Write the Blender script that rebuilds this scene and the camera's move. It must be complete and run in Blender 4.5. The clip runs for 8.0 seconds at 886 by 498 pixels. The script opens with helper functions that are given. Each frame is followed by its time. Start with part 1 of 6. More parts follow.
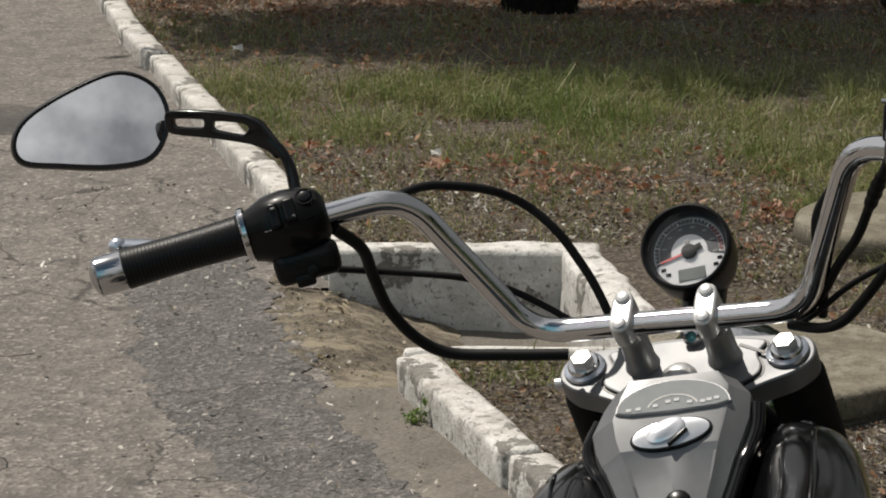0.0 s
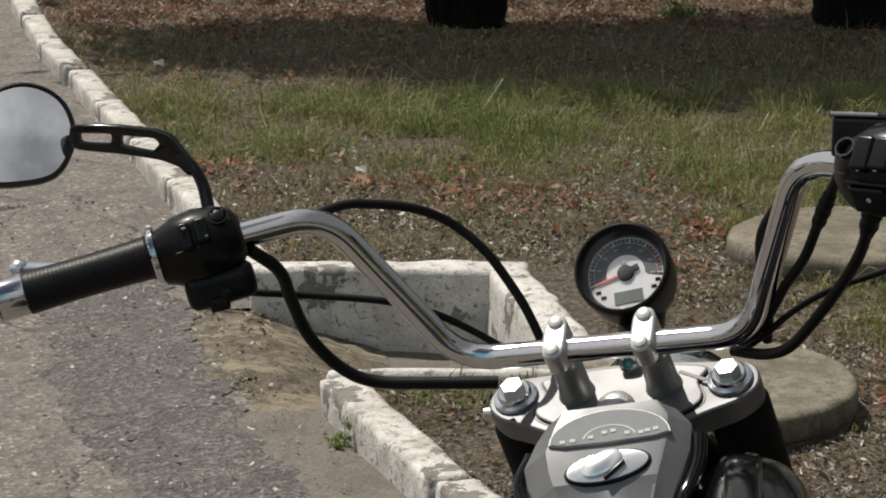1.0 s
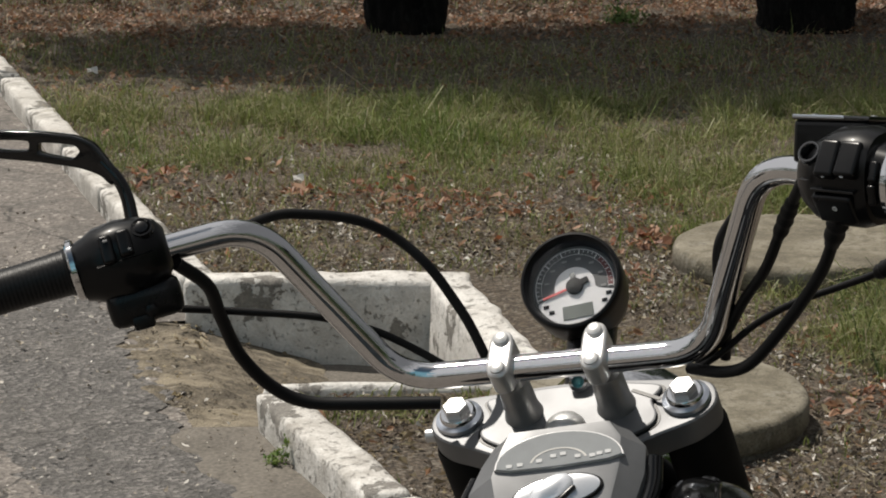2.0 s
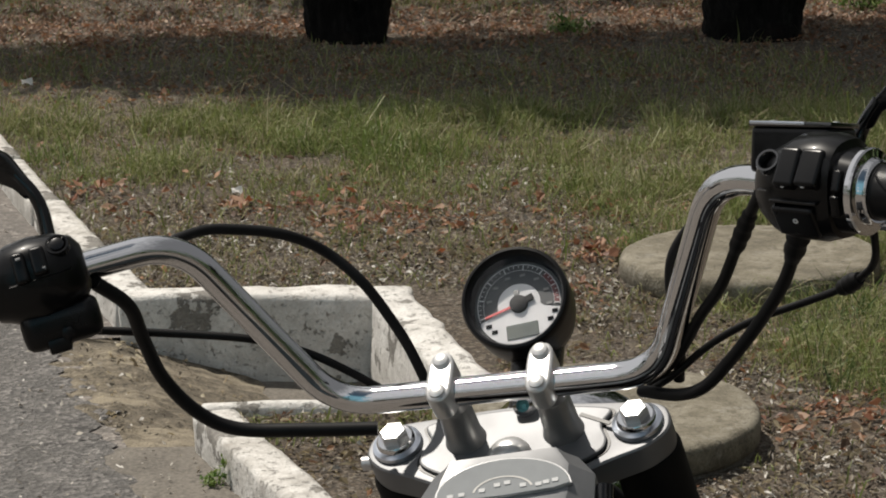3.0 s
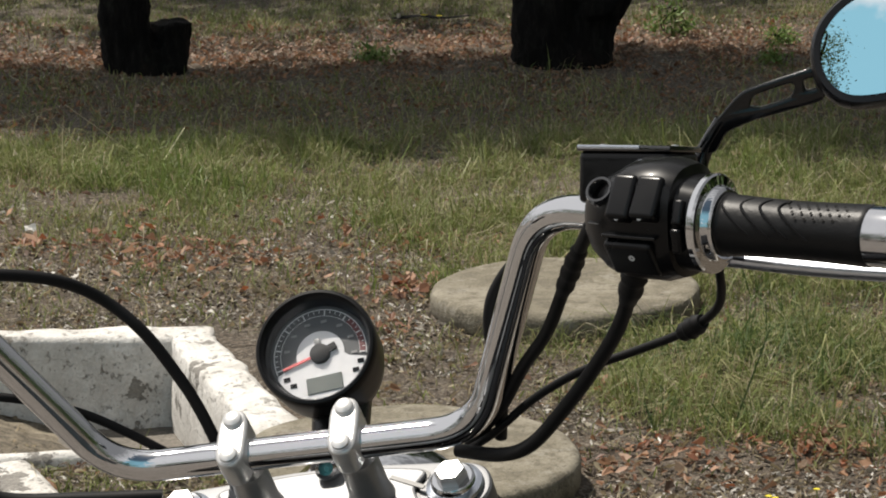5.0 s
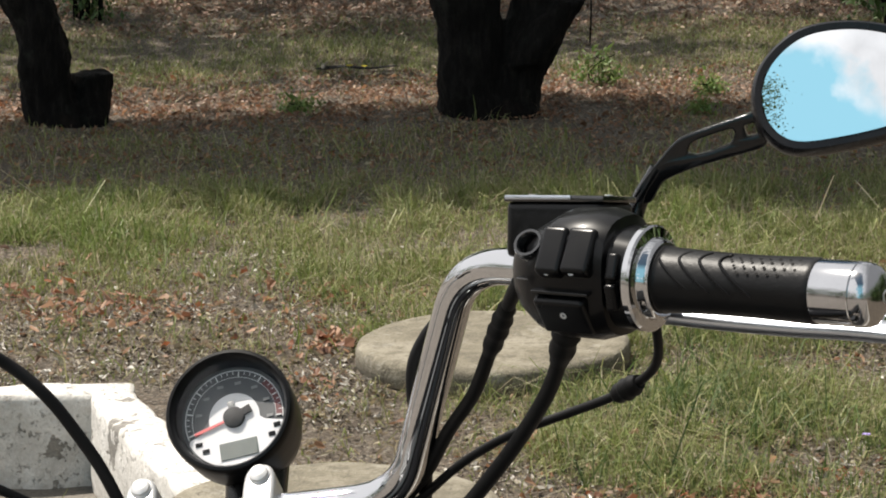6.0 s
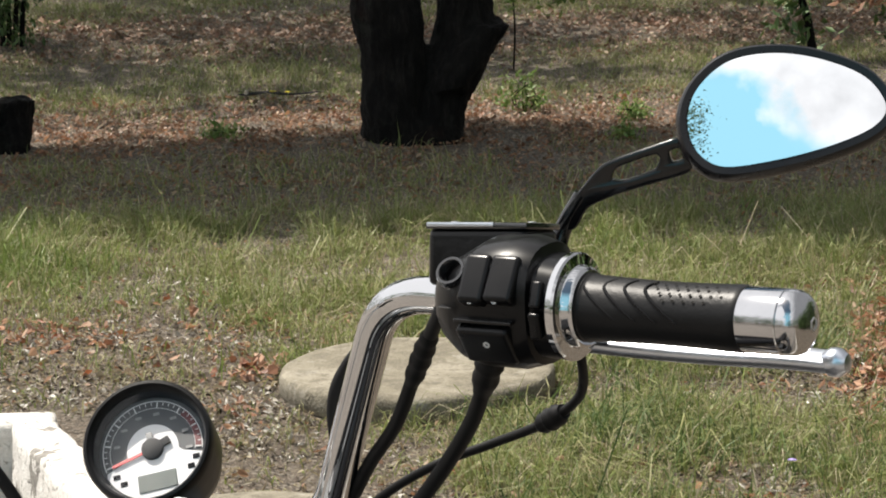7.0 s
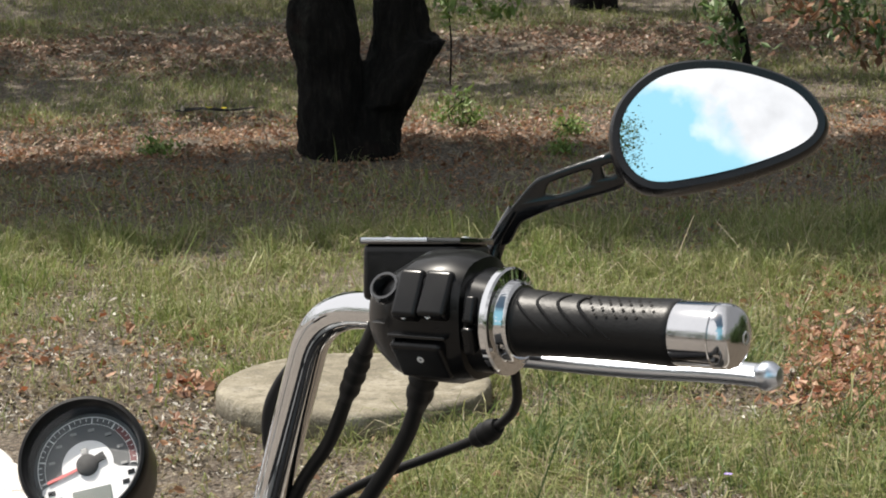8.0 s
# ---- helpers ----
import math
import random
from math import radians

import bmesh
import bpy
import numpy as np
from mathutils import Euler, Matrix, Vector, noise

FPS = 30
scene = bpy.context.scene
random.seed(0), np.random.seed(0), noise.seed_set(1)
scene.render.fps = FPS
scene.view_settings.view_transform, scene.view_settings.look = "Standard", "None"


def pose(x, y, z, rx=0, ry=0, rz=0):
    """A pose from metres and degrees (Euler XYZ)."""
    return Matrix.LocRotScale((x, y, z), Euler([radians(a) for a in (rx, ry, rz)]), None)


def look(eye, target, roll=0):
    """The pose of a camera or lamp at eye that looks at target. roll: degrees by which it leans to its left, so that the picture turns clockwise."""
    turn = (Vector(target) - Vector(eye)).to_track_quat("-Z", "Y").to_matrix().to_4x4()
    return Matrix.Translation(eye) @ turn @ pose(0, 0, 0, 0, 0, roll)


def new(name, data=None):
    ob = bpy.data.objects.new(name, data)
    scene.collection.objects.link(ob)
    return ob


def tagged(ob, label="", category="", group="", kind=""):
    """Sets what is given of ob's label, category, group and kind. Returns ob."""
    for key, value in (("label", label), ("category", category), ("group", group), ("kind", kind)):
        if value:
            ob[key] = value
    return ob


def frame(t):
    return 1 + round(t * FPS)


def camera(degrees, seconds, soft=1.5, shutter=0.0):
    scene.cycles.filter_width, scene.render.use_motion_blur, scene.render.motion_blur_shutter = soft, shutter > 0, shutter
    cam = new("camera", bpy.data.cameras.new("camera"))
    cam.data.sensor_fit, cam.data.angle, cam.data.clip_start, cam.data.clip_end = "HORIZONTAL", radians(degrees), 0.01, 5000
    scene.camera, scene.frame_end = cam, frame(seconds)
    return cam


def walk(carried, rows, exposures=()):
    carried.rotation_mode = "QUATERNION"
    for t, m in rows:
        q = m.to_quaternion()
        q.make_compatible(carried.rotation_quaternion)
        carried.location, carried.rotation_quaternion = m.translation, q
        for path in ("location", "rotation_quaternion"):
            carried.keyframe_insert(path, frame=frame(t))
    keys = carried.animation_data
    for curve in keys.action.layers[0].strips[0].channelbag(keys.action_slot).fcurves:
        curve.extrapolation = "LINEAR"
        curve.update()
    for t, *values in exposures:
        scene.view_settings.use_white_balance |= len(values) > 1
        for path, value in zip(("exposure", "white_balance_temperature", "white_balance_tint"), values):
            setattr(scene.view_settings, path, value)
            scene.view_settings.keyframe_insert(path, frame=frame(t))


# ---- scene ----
cam = camera(16.225, 8.0, soft=1.9)
PATH = (
    (0, pose(-0.0281, -0.6479, 1.7101, 76.222, 0.205, 0.784)),
    (0.5, pose(-0.0259, -0.5688, 1.6938, 76.268, 0.262, 0.135)),
    (1, pose(-0.0267, -0.486, 1.675, 76.533, -0.031, -0.552)),
    (1.5, pose(-0.0265, -0.409, 1.6579, 76.614, -0.099, -1.184)),
    (3, pose(-0.0117, -0.1845, 1.6106, 76.905, -0.003, -2.723)),
    (3.5, pose(-0.0074, -0.1184, 1.5965, 76.939, -0.033, -3.562)),
    (4, pose(0.0002, -0.0477, 1.5817, 76.96, -0.084, -4.507)),
    (4.5, pose(0.0069, 0.0183, 1.5686, 77.105, -0.063, -5.484)),
    (6, pose(0.0328, 0.1993, 1.5332, 78.467, -0.045, -7.673)),
    (6.5, pose(0.039, 0.2327, 1.5273, 78.7, -0.092, -8.359)),
    (7, pose(0.0393, 0.2297, 1.5284, 78.942, -0.104, -9.072)),
    (7.5, pose(0.0409, 0.2291, 1.5284, 79.108, -0.135, -9.66)),
    (8, pose(0.0404, 0.2239, 1.5291, 79.236, -0.192, -10.23)),
)
walk(cam, PATH, exposures=((0, -0.11), (1.5, -0.08), (3.5, 0.02), (4.5, 0.16), (6, 0.74), (8, 0.97)))

# ---------------------------------------------------------------- light
SUN_AZ, SUN_EL = -52.0, 62.0          # degrees from straight ahead (left is minus), height
sd = Vector((math.sin(radians(SUN_AZ)) * math.cos(radians(SUN_EL)),
             math.cos(radians(SUN_AZ)) * math.cos(radians(SUN_EL)), math.sin(radians(SUN_EL))))
sun_data = bpy.data.lights.new("sun", "SUN")
sun_data.energy, sun_data.angle, sun_data.color = 5.0, radians(0.6), (1.0, 0.93, 0.83)
sun = new("sun", sun_data)
sun.matrix_world = look(sd * 40, (0, 0, 0))


def make_world():
    w = bpy.data.worlds.new("sky")
    scene.world = w
    w.use_nodes = True
    t = w.node_tree
    t.nodes.clear()
    out = t.nodes.new("ShaderNodeOutputWorld")
    bg = t.nodes.new("ShaderNodeBackground")
    sky = t.nodes.new("ShaderNodeTexSky")
    sky.sky_type, sky.sun_disc = "NISHITA", False
    sky.sun_elevation, sky.sun_rotation = radians(SUN_EL), radians(SUN_AZ)
    sky.dust_density, sky.air_density = 3.0, 1.0
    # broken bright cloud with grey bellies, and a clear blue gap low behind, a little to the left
    co = t.nodes.new("ShaderNodeTexCoord")
    axes = t.nodes.new("ShaderNodeSeparateXYZ")
    t.links.new(co.outputs["Generated"], axes.inputs[0])

    def calc(kind, a, b, c=0.0):
        n = t.nodes.new("ShaderNodeMath")
        n.operation = kind
        for i, v in enumerate((a, b, c)):
            if isinstance(v, float):
                n.inputs[i].default_value = v
            else:
                t.links.new(v, n.inputs[i])
        return n.outputs[0]

    def puffs(scale):
        no = t.nodes.new("ShaderNodeTexNoise")
        no.inputs["Scale"].default_value, no.inputs["Detail"].default_value = scale, 7
        t.links.new(co.outputs["Generated"], no.inputs["Vector"])
        return no.outputs["Fac"]

    def sky_ramp(fac, stops):
        n = t.nodes.new("ShaderNodeValToRGB")
        els = n.color_ramp.elements
        for e, (p, c) in zip(els, stops):
            e.position, e.color = p, (*c, 1)
        t.links.new(fac, n.inputs[0])
        return n.outputs[0]

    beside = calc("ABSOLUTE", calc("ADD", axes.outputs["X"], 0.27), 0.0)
    # cloud ahead is out of view, added to whiten chrome and housing tops
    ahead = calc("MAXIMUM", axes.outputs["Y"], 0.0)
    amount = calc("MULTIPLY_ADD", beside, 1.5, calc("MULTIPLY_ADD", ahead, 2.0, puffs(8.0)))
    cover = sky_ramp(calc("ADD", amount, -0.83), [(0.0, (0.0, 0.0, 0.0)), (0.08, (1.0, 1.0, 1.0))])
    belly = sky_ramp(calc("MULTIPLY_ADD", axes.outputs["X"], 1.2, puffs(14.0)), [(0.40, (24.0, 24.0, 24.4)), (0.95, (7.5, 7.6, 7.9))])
    haze = t.nodes.new("ShaderNodeMixRGB")
    low = sky_ramp(axes.outputs["Z"], [(0.54, (0.40, 0.40, 0.40)), (0.74, (0.04, 0.04, 0.04))])
    t.links.new(low, haze.inputs[0])
    haze.inputs[2].default_value = (17.5, 36.0, 43.0, 1)
    t.links.new(sky.outputs[0], haze.inputs[1])
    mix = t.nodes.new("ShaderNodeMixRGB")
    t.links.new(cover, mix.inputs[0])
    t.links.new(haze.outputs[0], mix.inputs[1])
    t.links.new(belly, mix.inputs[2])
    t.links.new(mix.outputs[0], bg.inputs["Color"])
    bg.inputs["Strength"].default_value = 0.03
    t.links.new(bg.outputs[0], out.inputs[0])


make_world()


# ---------------------------------------------------------------- materials
class Mat:
    """A small builder of node materials."""

    def __init__(self, name, rough=0.6, metal=0.0, color=(0.5, 0.5, 0.5)):
        self.m = bpy.data.materials.new(name)
        self.m.use_nodes = True
        self.t = self.m.node_tree
        self.b = self.t.nodes["Principled BSDF"]
        self.b.inputs["Roughness"].default_value = rough
        self.b.inputs["Metallic"].default_value = metal
        self.b.inputs["Base Color"].default_value = (*color, 1)
        self.co = self.t.nodes.new("ShaderNodeTexCoord")

    def node(self, kind, **vals):
        n = self.t.nodes.new(kind)
        for k, v in vals.items():
            n.inputs[k.replace("_", " ")].default_value = v
        return n

    def link(self, a, b):
        self.t.links.new(a, b)

    def noise(self, scale, detail=4, rough=0.6, space="Object"):
        n = self.node("ShaderNodeTexNoise", Scale=scale, Detail=detail, Roughness=rough)
        self.link(self.co.outputs[space], n.inputs["Vector"])
        return n.outputs["Fac"]

    def voronoi(self, scale, space="Object", feature="F1"):
        n = self.node("ShaderNodeTexVoronoi", Scale=scale)
        n.feature = feature
        self.link(self.co.outputs[space], n.inputs["Vector"])
        return n

    def ramp(self, fac, stops):
        n = self.t.nodes.new("ShaderNodeValToRGB")
        els = n.color_ramp.elements
        while len(els) < len(stops):
            els.new(0.5)
        for e, (p, c) in zip(els, stops):
            e.position = p
            e.color = (*c, 1) if len(c) == 3 else (c[0], c[0], c[0], 1)
        self.link(fac, n.inputs[0])
        return n.outputs[0]

    def mix(self, fac, a, b, kind="MIX"):
        n = self.t.nodes.new("ShaderNodeMixRGB")
        n.blend_type = kind
        for i, v in ((0, fac), (1, a), (2, b)):
            if isinstance(v, (int, float)):
                n.inputs[i].default_value = v
            elif isinstance(v, tuple):
                n.inputs[i].default_value = (*v, 1)
            else:
                self.link(v, n.inputs[i])
        return n.outputs[0]

    def color(self, out):
        self.link(out, self.b.inputs["Base Color"])
        return self

    def rough(self, fac, lo, hi):
        n = self.t.nodes.new("ShaderNodeMapRange")
        n.inputs["To Min"].default_value, n.inputs["To Max"].default_value = lo, hi
        self.link(fac, n.inputs["Value"])
        self.link(n.outputs[0], self.b.inputs["Roughness"])
        return self

    def bump(self, fac, dist=0.002, strength=0.6):
        n = self.node("ShaderNodeBump", Strength=strength, Distance=dist)
        self.link(fac, n.inputs["Height"])
        self.link(n.outputs[0], self.b.inputs["Normal"])
        return self

    def island(self):
        return self.t.nodes.new("ShaderNodeNewGeometry").outputs["Random Per Island"]

    def each(self):
        return self.t.nodes.new("ShaderNodeObjectInfo").outputs["Random"]


def m_asphalt():
    """Old asphalt: bare stones of many tones in a worn grey-brown binder."""
    m = Mat("old_asphalt", 0.85)
    big, fine, grit = m.noise(1.3, 5), m.noise(170, 3), m.noise(48, 4, 0.7)
    base = m.ramp(big, [(0.3, (0.112, 0.096, 0.085)), (0.55, (0.170, 0.147, 0.129)), (0.75, (0.230, 0.198, 0.170))])
    c = m.mix(0.4, base, m.ramp(fine, [(0.34, (0.06, 0.054, 0.05)), (0.5, (0.155, 0.14, 0.126)), (0.68, (0.29, 0.263, 0.235))]))
    stones = m.voronoi(105)
    c = m.mix(0.44, c, m.ramp(stones.outputs["Color"], [(0.15, (0.04, 0.036, 0.034)), (0.45, (0.13, 0.117, 0.105)), (0.75, (0.21, 0.19, 0.17)), (0.93, (0.50, 0.46, 0.42))]))
    c = m.mix(m.ramp(grit, [(0.62, (0.0,)), (0.69, (0.6,))]), c, (0.42, 0.385, 0.34))
    c = m.mix(m.ramp(grit, [(0.30, (0.7,)), (0.39, (0.0,))]), c, (0.045, 0.04, 0.036))
    mid = m.noise(13, 8, 0.76)
    c = m.mix(m.ramp(mid, [(0.34, (0.6,)), (0.42, (0.0,))]), c, (0.052, 0.046, 0.041))
    c = m.mix(m.ramp(mid, [(0.60, (0.0,)), (0.68, (0.4,))]), c, (0.30, 0.272, 0.24))
    c = net_of_cracks(m, c, 2.2)
    return m.color(c).bump(m.mix(0.55, m.mix(0.5, stones.outputs["Distance"], grit), mid), 0.011, 1.0).m


def net_of_cracks(m, c, scale):
    """Thin wandering cracks, broken where a coarse noise says so, and dark wear blotches."""
    wob = m.node("ShaderNodeTexNoise", Scale=5.0, Detail=5.0)
    m.link(m.co.outputs["Object"], wob.inputs["Vector"])
    mv = m.node("ShaderNodeVectorMath")
    mv.operation = "MULTIPLY_ADD"
    mv.inputs[1].default_value = (0.35, 0.35, 0.0)
    m.link(wob.outputs["Color"], mv.inputs[0])
    m.link(m.co.outputs["Object"], mv.inputs[2])
    v = m.node("ShaderNodeTexVoronoi", Scale=scale)
    v.feature = "DISTANCE_TO_EDGE"
    m.link(mv.outputs[0], v.inputs["Vector"])
    line = m.ramp(v.outputs["Distance"], [(0.004, (1.0,)), (0.016, (0.0,))])
    gaps = m.ramp(m.noise(2.6, 3), [(0.46, (0.0,)), (0.56, (0.85,))])
    c = m.mix(m.mix(1.0, line, gaps, "MULTIPLY"), c, (0.022, 0.02, 0.018))
    blot = m.ramp(m.noise(11, 5, 0.65), [(0.40, (0.45,)), (0.52, (0.0,))])
    return m.mix(blot, c, (0.07, 0.066, 0.06))


def m_asphalt_patch():
    """Coarse broken asphalt, darker, with loose stones and dust in the hollows."""
    m = Mat("dark_worn_asphalt", 0.85)
    big, fine, lump = m.noise(3.0, 6, 0.65), m.noise(140, 3), m.noise(42, 6, 0.78)
    base = m.ramp(big, [(0.3, (0.068, 0.063, 0.060)), (0.52, (0.118, 0.108, 0.100)), (0.72, (0.185, 0.166, 0.147))])
    c = m.mix(0.5, base, m.ramp(fine, [(0.35, (0.016, 0.016, 0.017)), (0.66, (0.24, 0.228, 0.215))]))
    stones = m.voronoi(115)
    c = m.mix(0.42, c, m.ramp(stones.outputs["Color"], [(0.2, (0.018, 0.018, 0.018)), (0.5, (0.085, 0.081, 0.078)), (0.74, (0.20, 0.188, 0.176)), (0.93, (0.42, 0.395, 0.37))]))
    c = m.mix(m.ramp(lump, [(0.32, (0.85,)), (0.43, (0.0,))]), c, (0.02, 0.019, 0.018))
    c = m.mix(m.ramp(lump, [(0.62, (0.0,)), (0.70, (0.5,))]), c, (0.30, 0.275, 0.25))
    mid = m.noise(15, 8, 0.78)
    c = m.mix(m.ramp(mid, [(0.34, (0.75,)), (0.41, (0.0,))]), c, (0.028, 0.026, 0.025))
    c = m.mix(m.ramp(mid, [(0.58, (0.0,)), (0.66, (0.55,))]), c, (0.215, 0.197, 0.178))
    c = net_of_cracks(m, c, 3.1)
    return m.color(c).bump(m.mix(0.6, m.mix(0.4, stones.outputs["Distance"], lump), mid), 0.016, 1.0).m


def m_apron():
    m = Mat("dirty_gutter_concrete", 0.9)
    big, fine = m.noise(5.0, 6), m.noise(120, 3)
    c = m.ramp(big, [(0.3, (0.072, 0.065, 0.057)), (0.55, (0.125, 0.112, 0.096)), (0.75, (0.19, 0.168, 0.142))])
    mid = m.noise(26, 5, 0.7)
    c = m.mix(m.ramp(mid, [(0.38, (0.6,)), (0.5, (0.0,))]), c, (0.05, 0.044, 0.037))
    return m.color(m.mix(0.35, c, m.ramp(fine, [(0.3, (0.05, 0.043, 0.035)), (0.7, (0.28, 0.25, 0.205))]))).bump(m.mix(0.5, mid, fine), 0.006).m


def m_sand():
    """Silt in pale streaks between dark, pebbly drifts."""
    m = Mat("washed_sand", 0.95)
    fine = m.noise(230, 3)
    mp = m.t.nodes.new("ShaderNodeMapping")
    mp.inputs["Rotation"].default_value, mp.inputs["Scale"].default_value = (0, 0, radians(38)), (2.2, 9.0, 1.0)
    m.link(m.co.outputs["Object"], mp.inputs[0])
    st = m.node("ShaderNodeTexNoise", Scale=1.3, Detail=6.0, Roughness=0.62)
    m.link(mp.outputs[0], st.inputs["Vector"])
    streak = st.outputs["Fac"]
    c = m.ramp(streak, [(0.36, (0.075, 0.062, 0.045)), (0.50, (0.15, 0.126, 0.09)), (0.62, (0.27, 0.232, 0.168))])
    clod = m.noise(44, 6, 0.78)
    rough_part = m.ramp(streak, [(0.50, (1.0,)), (0.58, (0.0,))])
    c = m.mix(m.mix(1.0, rough_part, m.ramp(clod, [(0.44, (1.0,)), (0.54, (0.0,))]), "MULTIPLY"), c, (0.03, 0.024, 0.018))
    c = m.mix(m.mix(1.0, rough_part, m.ramp(clod, [(0.60, (0.0,)), (0.67, (0.8,))]), "MULTIPLY"), c, (0.36, 0.31, 0.24))
    c = m.mix(0.3, c, m.ramp(fine, [(0.3, (0.07, 0.056, 0.04)), (0.7, (0.40, 0.345, 0.255))]))
    return m.color(c).bump(m.mix(0.5, m.mix(1.0, rough_part, clod, "MULTIPLY"), fine), 0.014, 0.8).m


def m_kerb(name, bounce=0.0, seed_scale=8.5):
    """Whitewash flaking off in islands, over grey concrete with dark grime."""
    m = Mat(name, 0.85)
    peel, dirt, fine = m.noise(seed_scale, 8, 0.66), m.noise(4.5, 6, 0.65), m.noise(170, 3)
    conc = m.mix(0.5, m.ramp(fine, [(0.3, (0.10, 0.094, 0.084)), (0.7, (0.30, 0.28, 0.25))]), m.ramp(m.noise(40, 5, 0.7), [(0.35, (0.09, 0.085, 0.078)), (0.65, (0.27, 0.255, 0.23))]))
    white = m.mix(0.3, m.ramp(dirt, [(0.36, (0.36, 0.34, 0.31)), (0.62, (0.70, 0.685, 0.655))]), m.ramp(fine, [(0.3, (0.30, 0.275, 0.24)), (0.6, (0.72, 0.70, 0.66))]))
    grime = m.ramp(m.noise(19, 7, 0.75), [(0.38, (0.65,)), (0.56, (0.0,))])
    white = m.mix(grime, white, (0.30, 0.28, 0.25))
    # a lift towards white stands in for bounce light on the inlet walls
    white = m.mix(bounce, white, (0.76, 0.75, 0.73))
    flakes = m.ramp(peel, [(0.575, (0.0,)), (0.588, (1.0,))])
    chips = m.ramp(m.noise(48, 6, 0.75), [(0.56, (0.0,)), (0.63, (0.75,))])
    gone = m.mix(1.0, flakes, chips, "LIGHTEN")
    c = m.mix(gone, white, conc)
    pits = m.ramp(m.noise(95, 4, 0.7), [(0.30, (0.7,)), (0.37, (0.0,))])
    c = m.mix(pits, c, (0.07, 0.062, 0.052))
    high = m.mix(0.5, m.mix(0.55, m.ramp(gone, [(0.0, (1.0,)), (1.0, (0.0,))]), fine), m.noise(36, 6, 0.75))
    return m.color(c).bump(high, 0.009, 0.9).m


def m_cover():
    """Cast concrete with yellowish lichen, grime in patches and dark pits."""
    m = Mat("weathered_concrete", 0.9)
    big, mid, fine = m.noise(5.0, 7, 0.7), m.noise(24, 6, 0.7), m.noise(190, 3)
    c = m.ramp(big, [(0.38, (0.062, 0.052, 0.033)), (0.48, (0.128, 0.112, 0.076)), (0.60, (0.215, 0.194, 0.148))])
    c = m.mix(m.ramp(mid, [(0.50, (0.0,)), (0.58, (0.8,))]), c, (0.070, 0.058, 0.036))
    c = m.mix(m.ramp(m.noise(13, 7, 0.72), [(0.56, (0.0,)), (0.64, (0.6,))]), c, (0.26, 0.245, 0.205))
    c = m.mix(m.ramp(m.noise(75, 5, 0.7), [(0.35, (0.9,)), (0.42, (0.0,))]), c, (0.035, 0.029, 0.02))
    return m.color(m.mix(0.22, c, m.ramp(fine, [(0.3, (0.06, 0.053, 0.038)), (0.7, (0.38, 0.35, 0.29))]))).bump(m.mix(0.5, mid, fine), 0.006, 0.9).m


def m_soil():
    """Dark humus strewn with bits of bark, leaf and straw of every tone."""
    m = Mat("litter_covered_soil", 0.95)
    big, mid, fine, tiny = m.noise(0.9, 4), m.noise(7, 6), m.noise(60, 5, 0.7), m.noise(280, 2)
    c = m.ramp(mid, [(0.3, (0.022, 0.017, 0.013)), (0.5, (0.058, 0.044, 0.032)), (0.7, (0.115, 0.086, 0.06))])
    c = m.mix(0.5, c, m.ramp(fine, [(0.34, (0.014, 0.011, 0.009)), (0.5, (0.075, 0.057, 0.042)), (0.66, (0.25, 0.205, 0.155))]))
    g = m.mix(m.ramp(big, [(0.42, (0.0,)), (0.62, (0.35,))]), c, (0.085, 0.052, 0.032))
    bits = m.ramp(m.voronoi(150).outputs["Color"], [(0.15, (0.014, 0.011, 0.009)), (0.45, (0.075, 0.055, 0.04)), (0.65, (0.19, 0.135, 0.09)), (0.85, (0.46, 0.415, 0.34))])
    g = m.mix(0.5, g, bits)
    return m.color(m.mix(0.25, g, m.ramp(tiny, [(0.3, (0.015, 0.012, 0.009)), (0.7, (0.34, 0.29, 0.225))]))).bump(m.mix(0.5, fine, tiny), 0.024, 1.0).m


def m_blades(name, cols, glow=0.35):
    m = Mat(name, 0.55)
    c = m.ramp(m.island(), [(i / (len(cols) - 1), k) for i, k in enumerate(cols)])
    m.color(c)
    m.b.inputs["Transmission Weight"].default_value = 0.0
    tr = m.t.nodes.new("ShaderNodeBsdfTranslucent")
    m.link(c, tr.inputs[0])
    mx = m.t.nodes.new("ShaderNodeMixShader")
    mx.inputs[0].default_value = glow
    m.link(m.b.outputs[0], mx.inputs[1])
    m.link(tr.outputs[0], mx.inputs[2])
    m.link(mx.outputs[0], m.t.nodes["Material Output"].inputs[0])
    return m.m


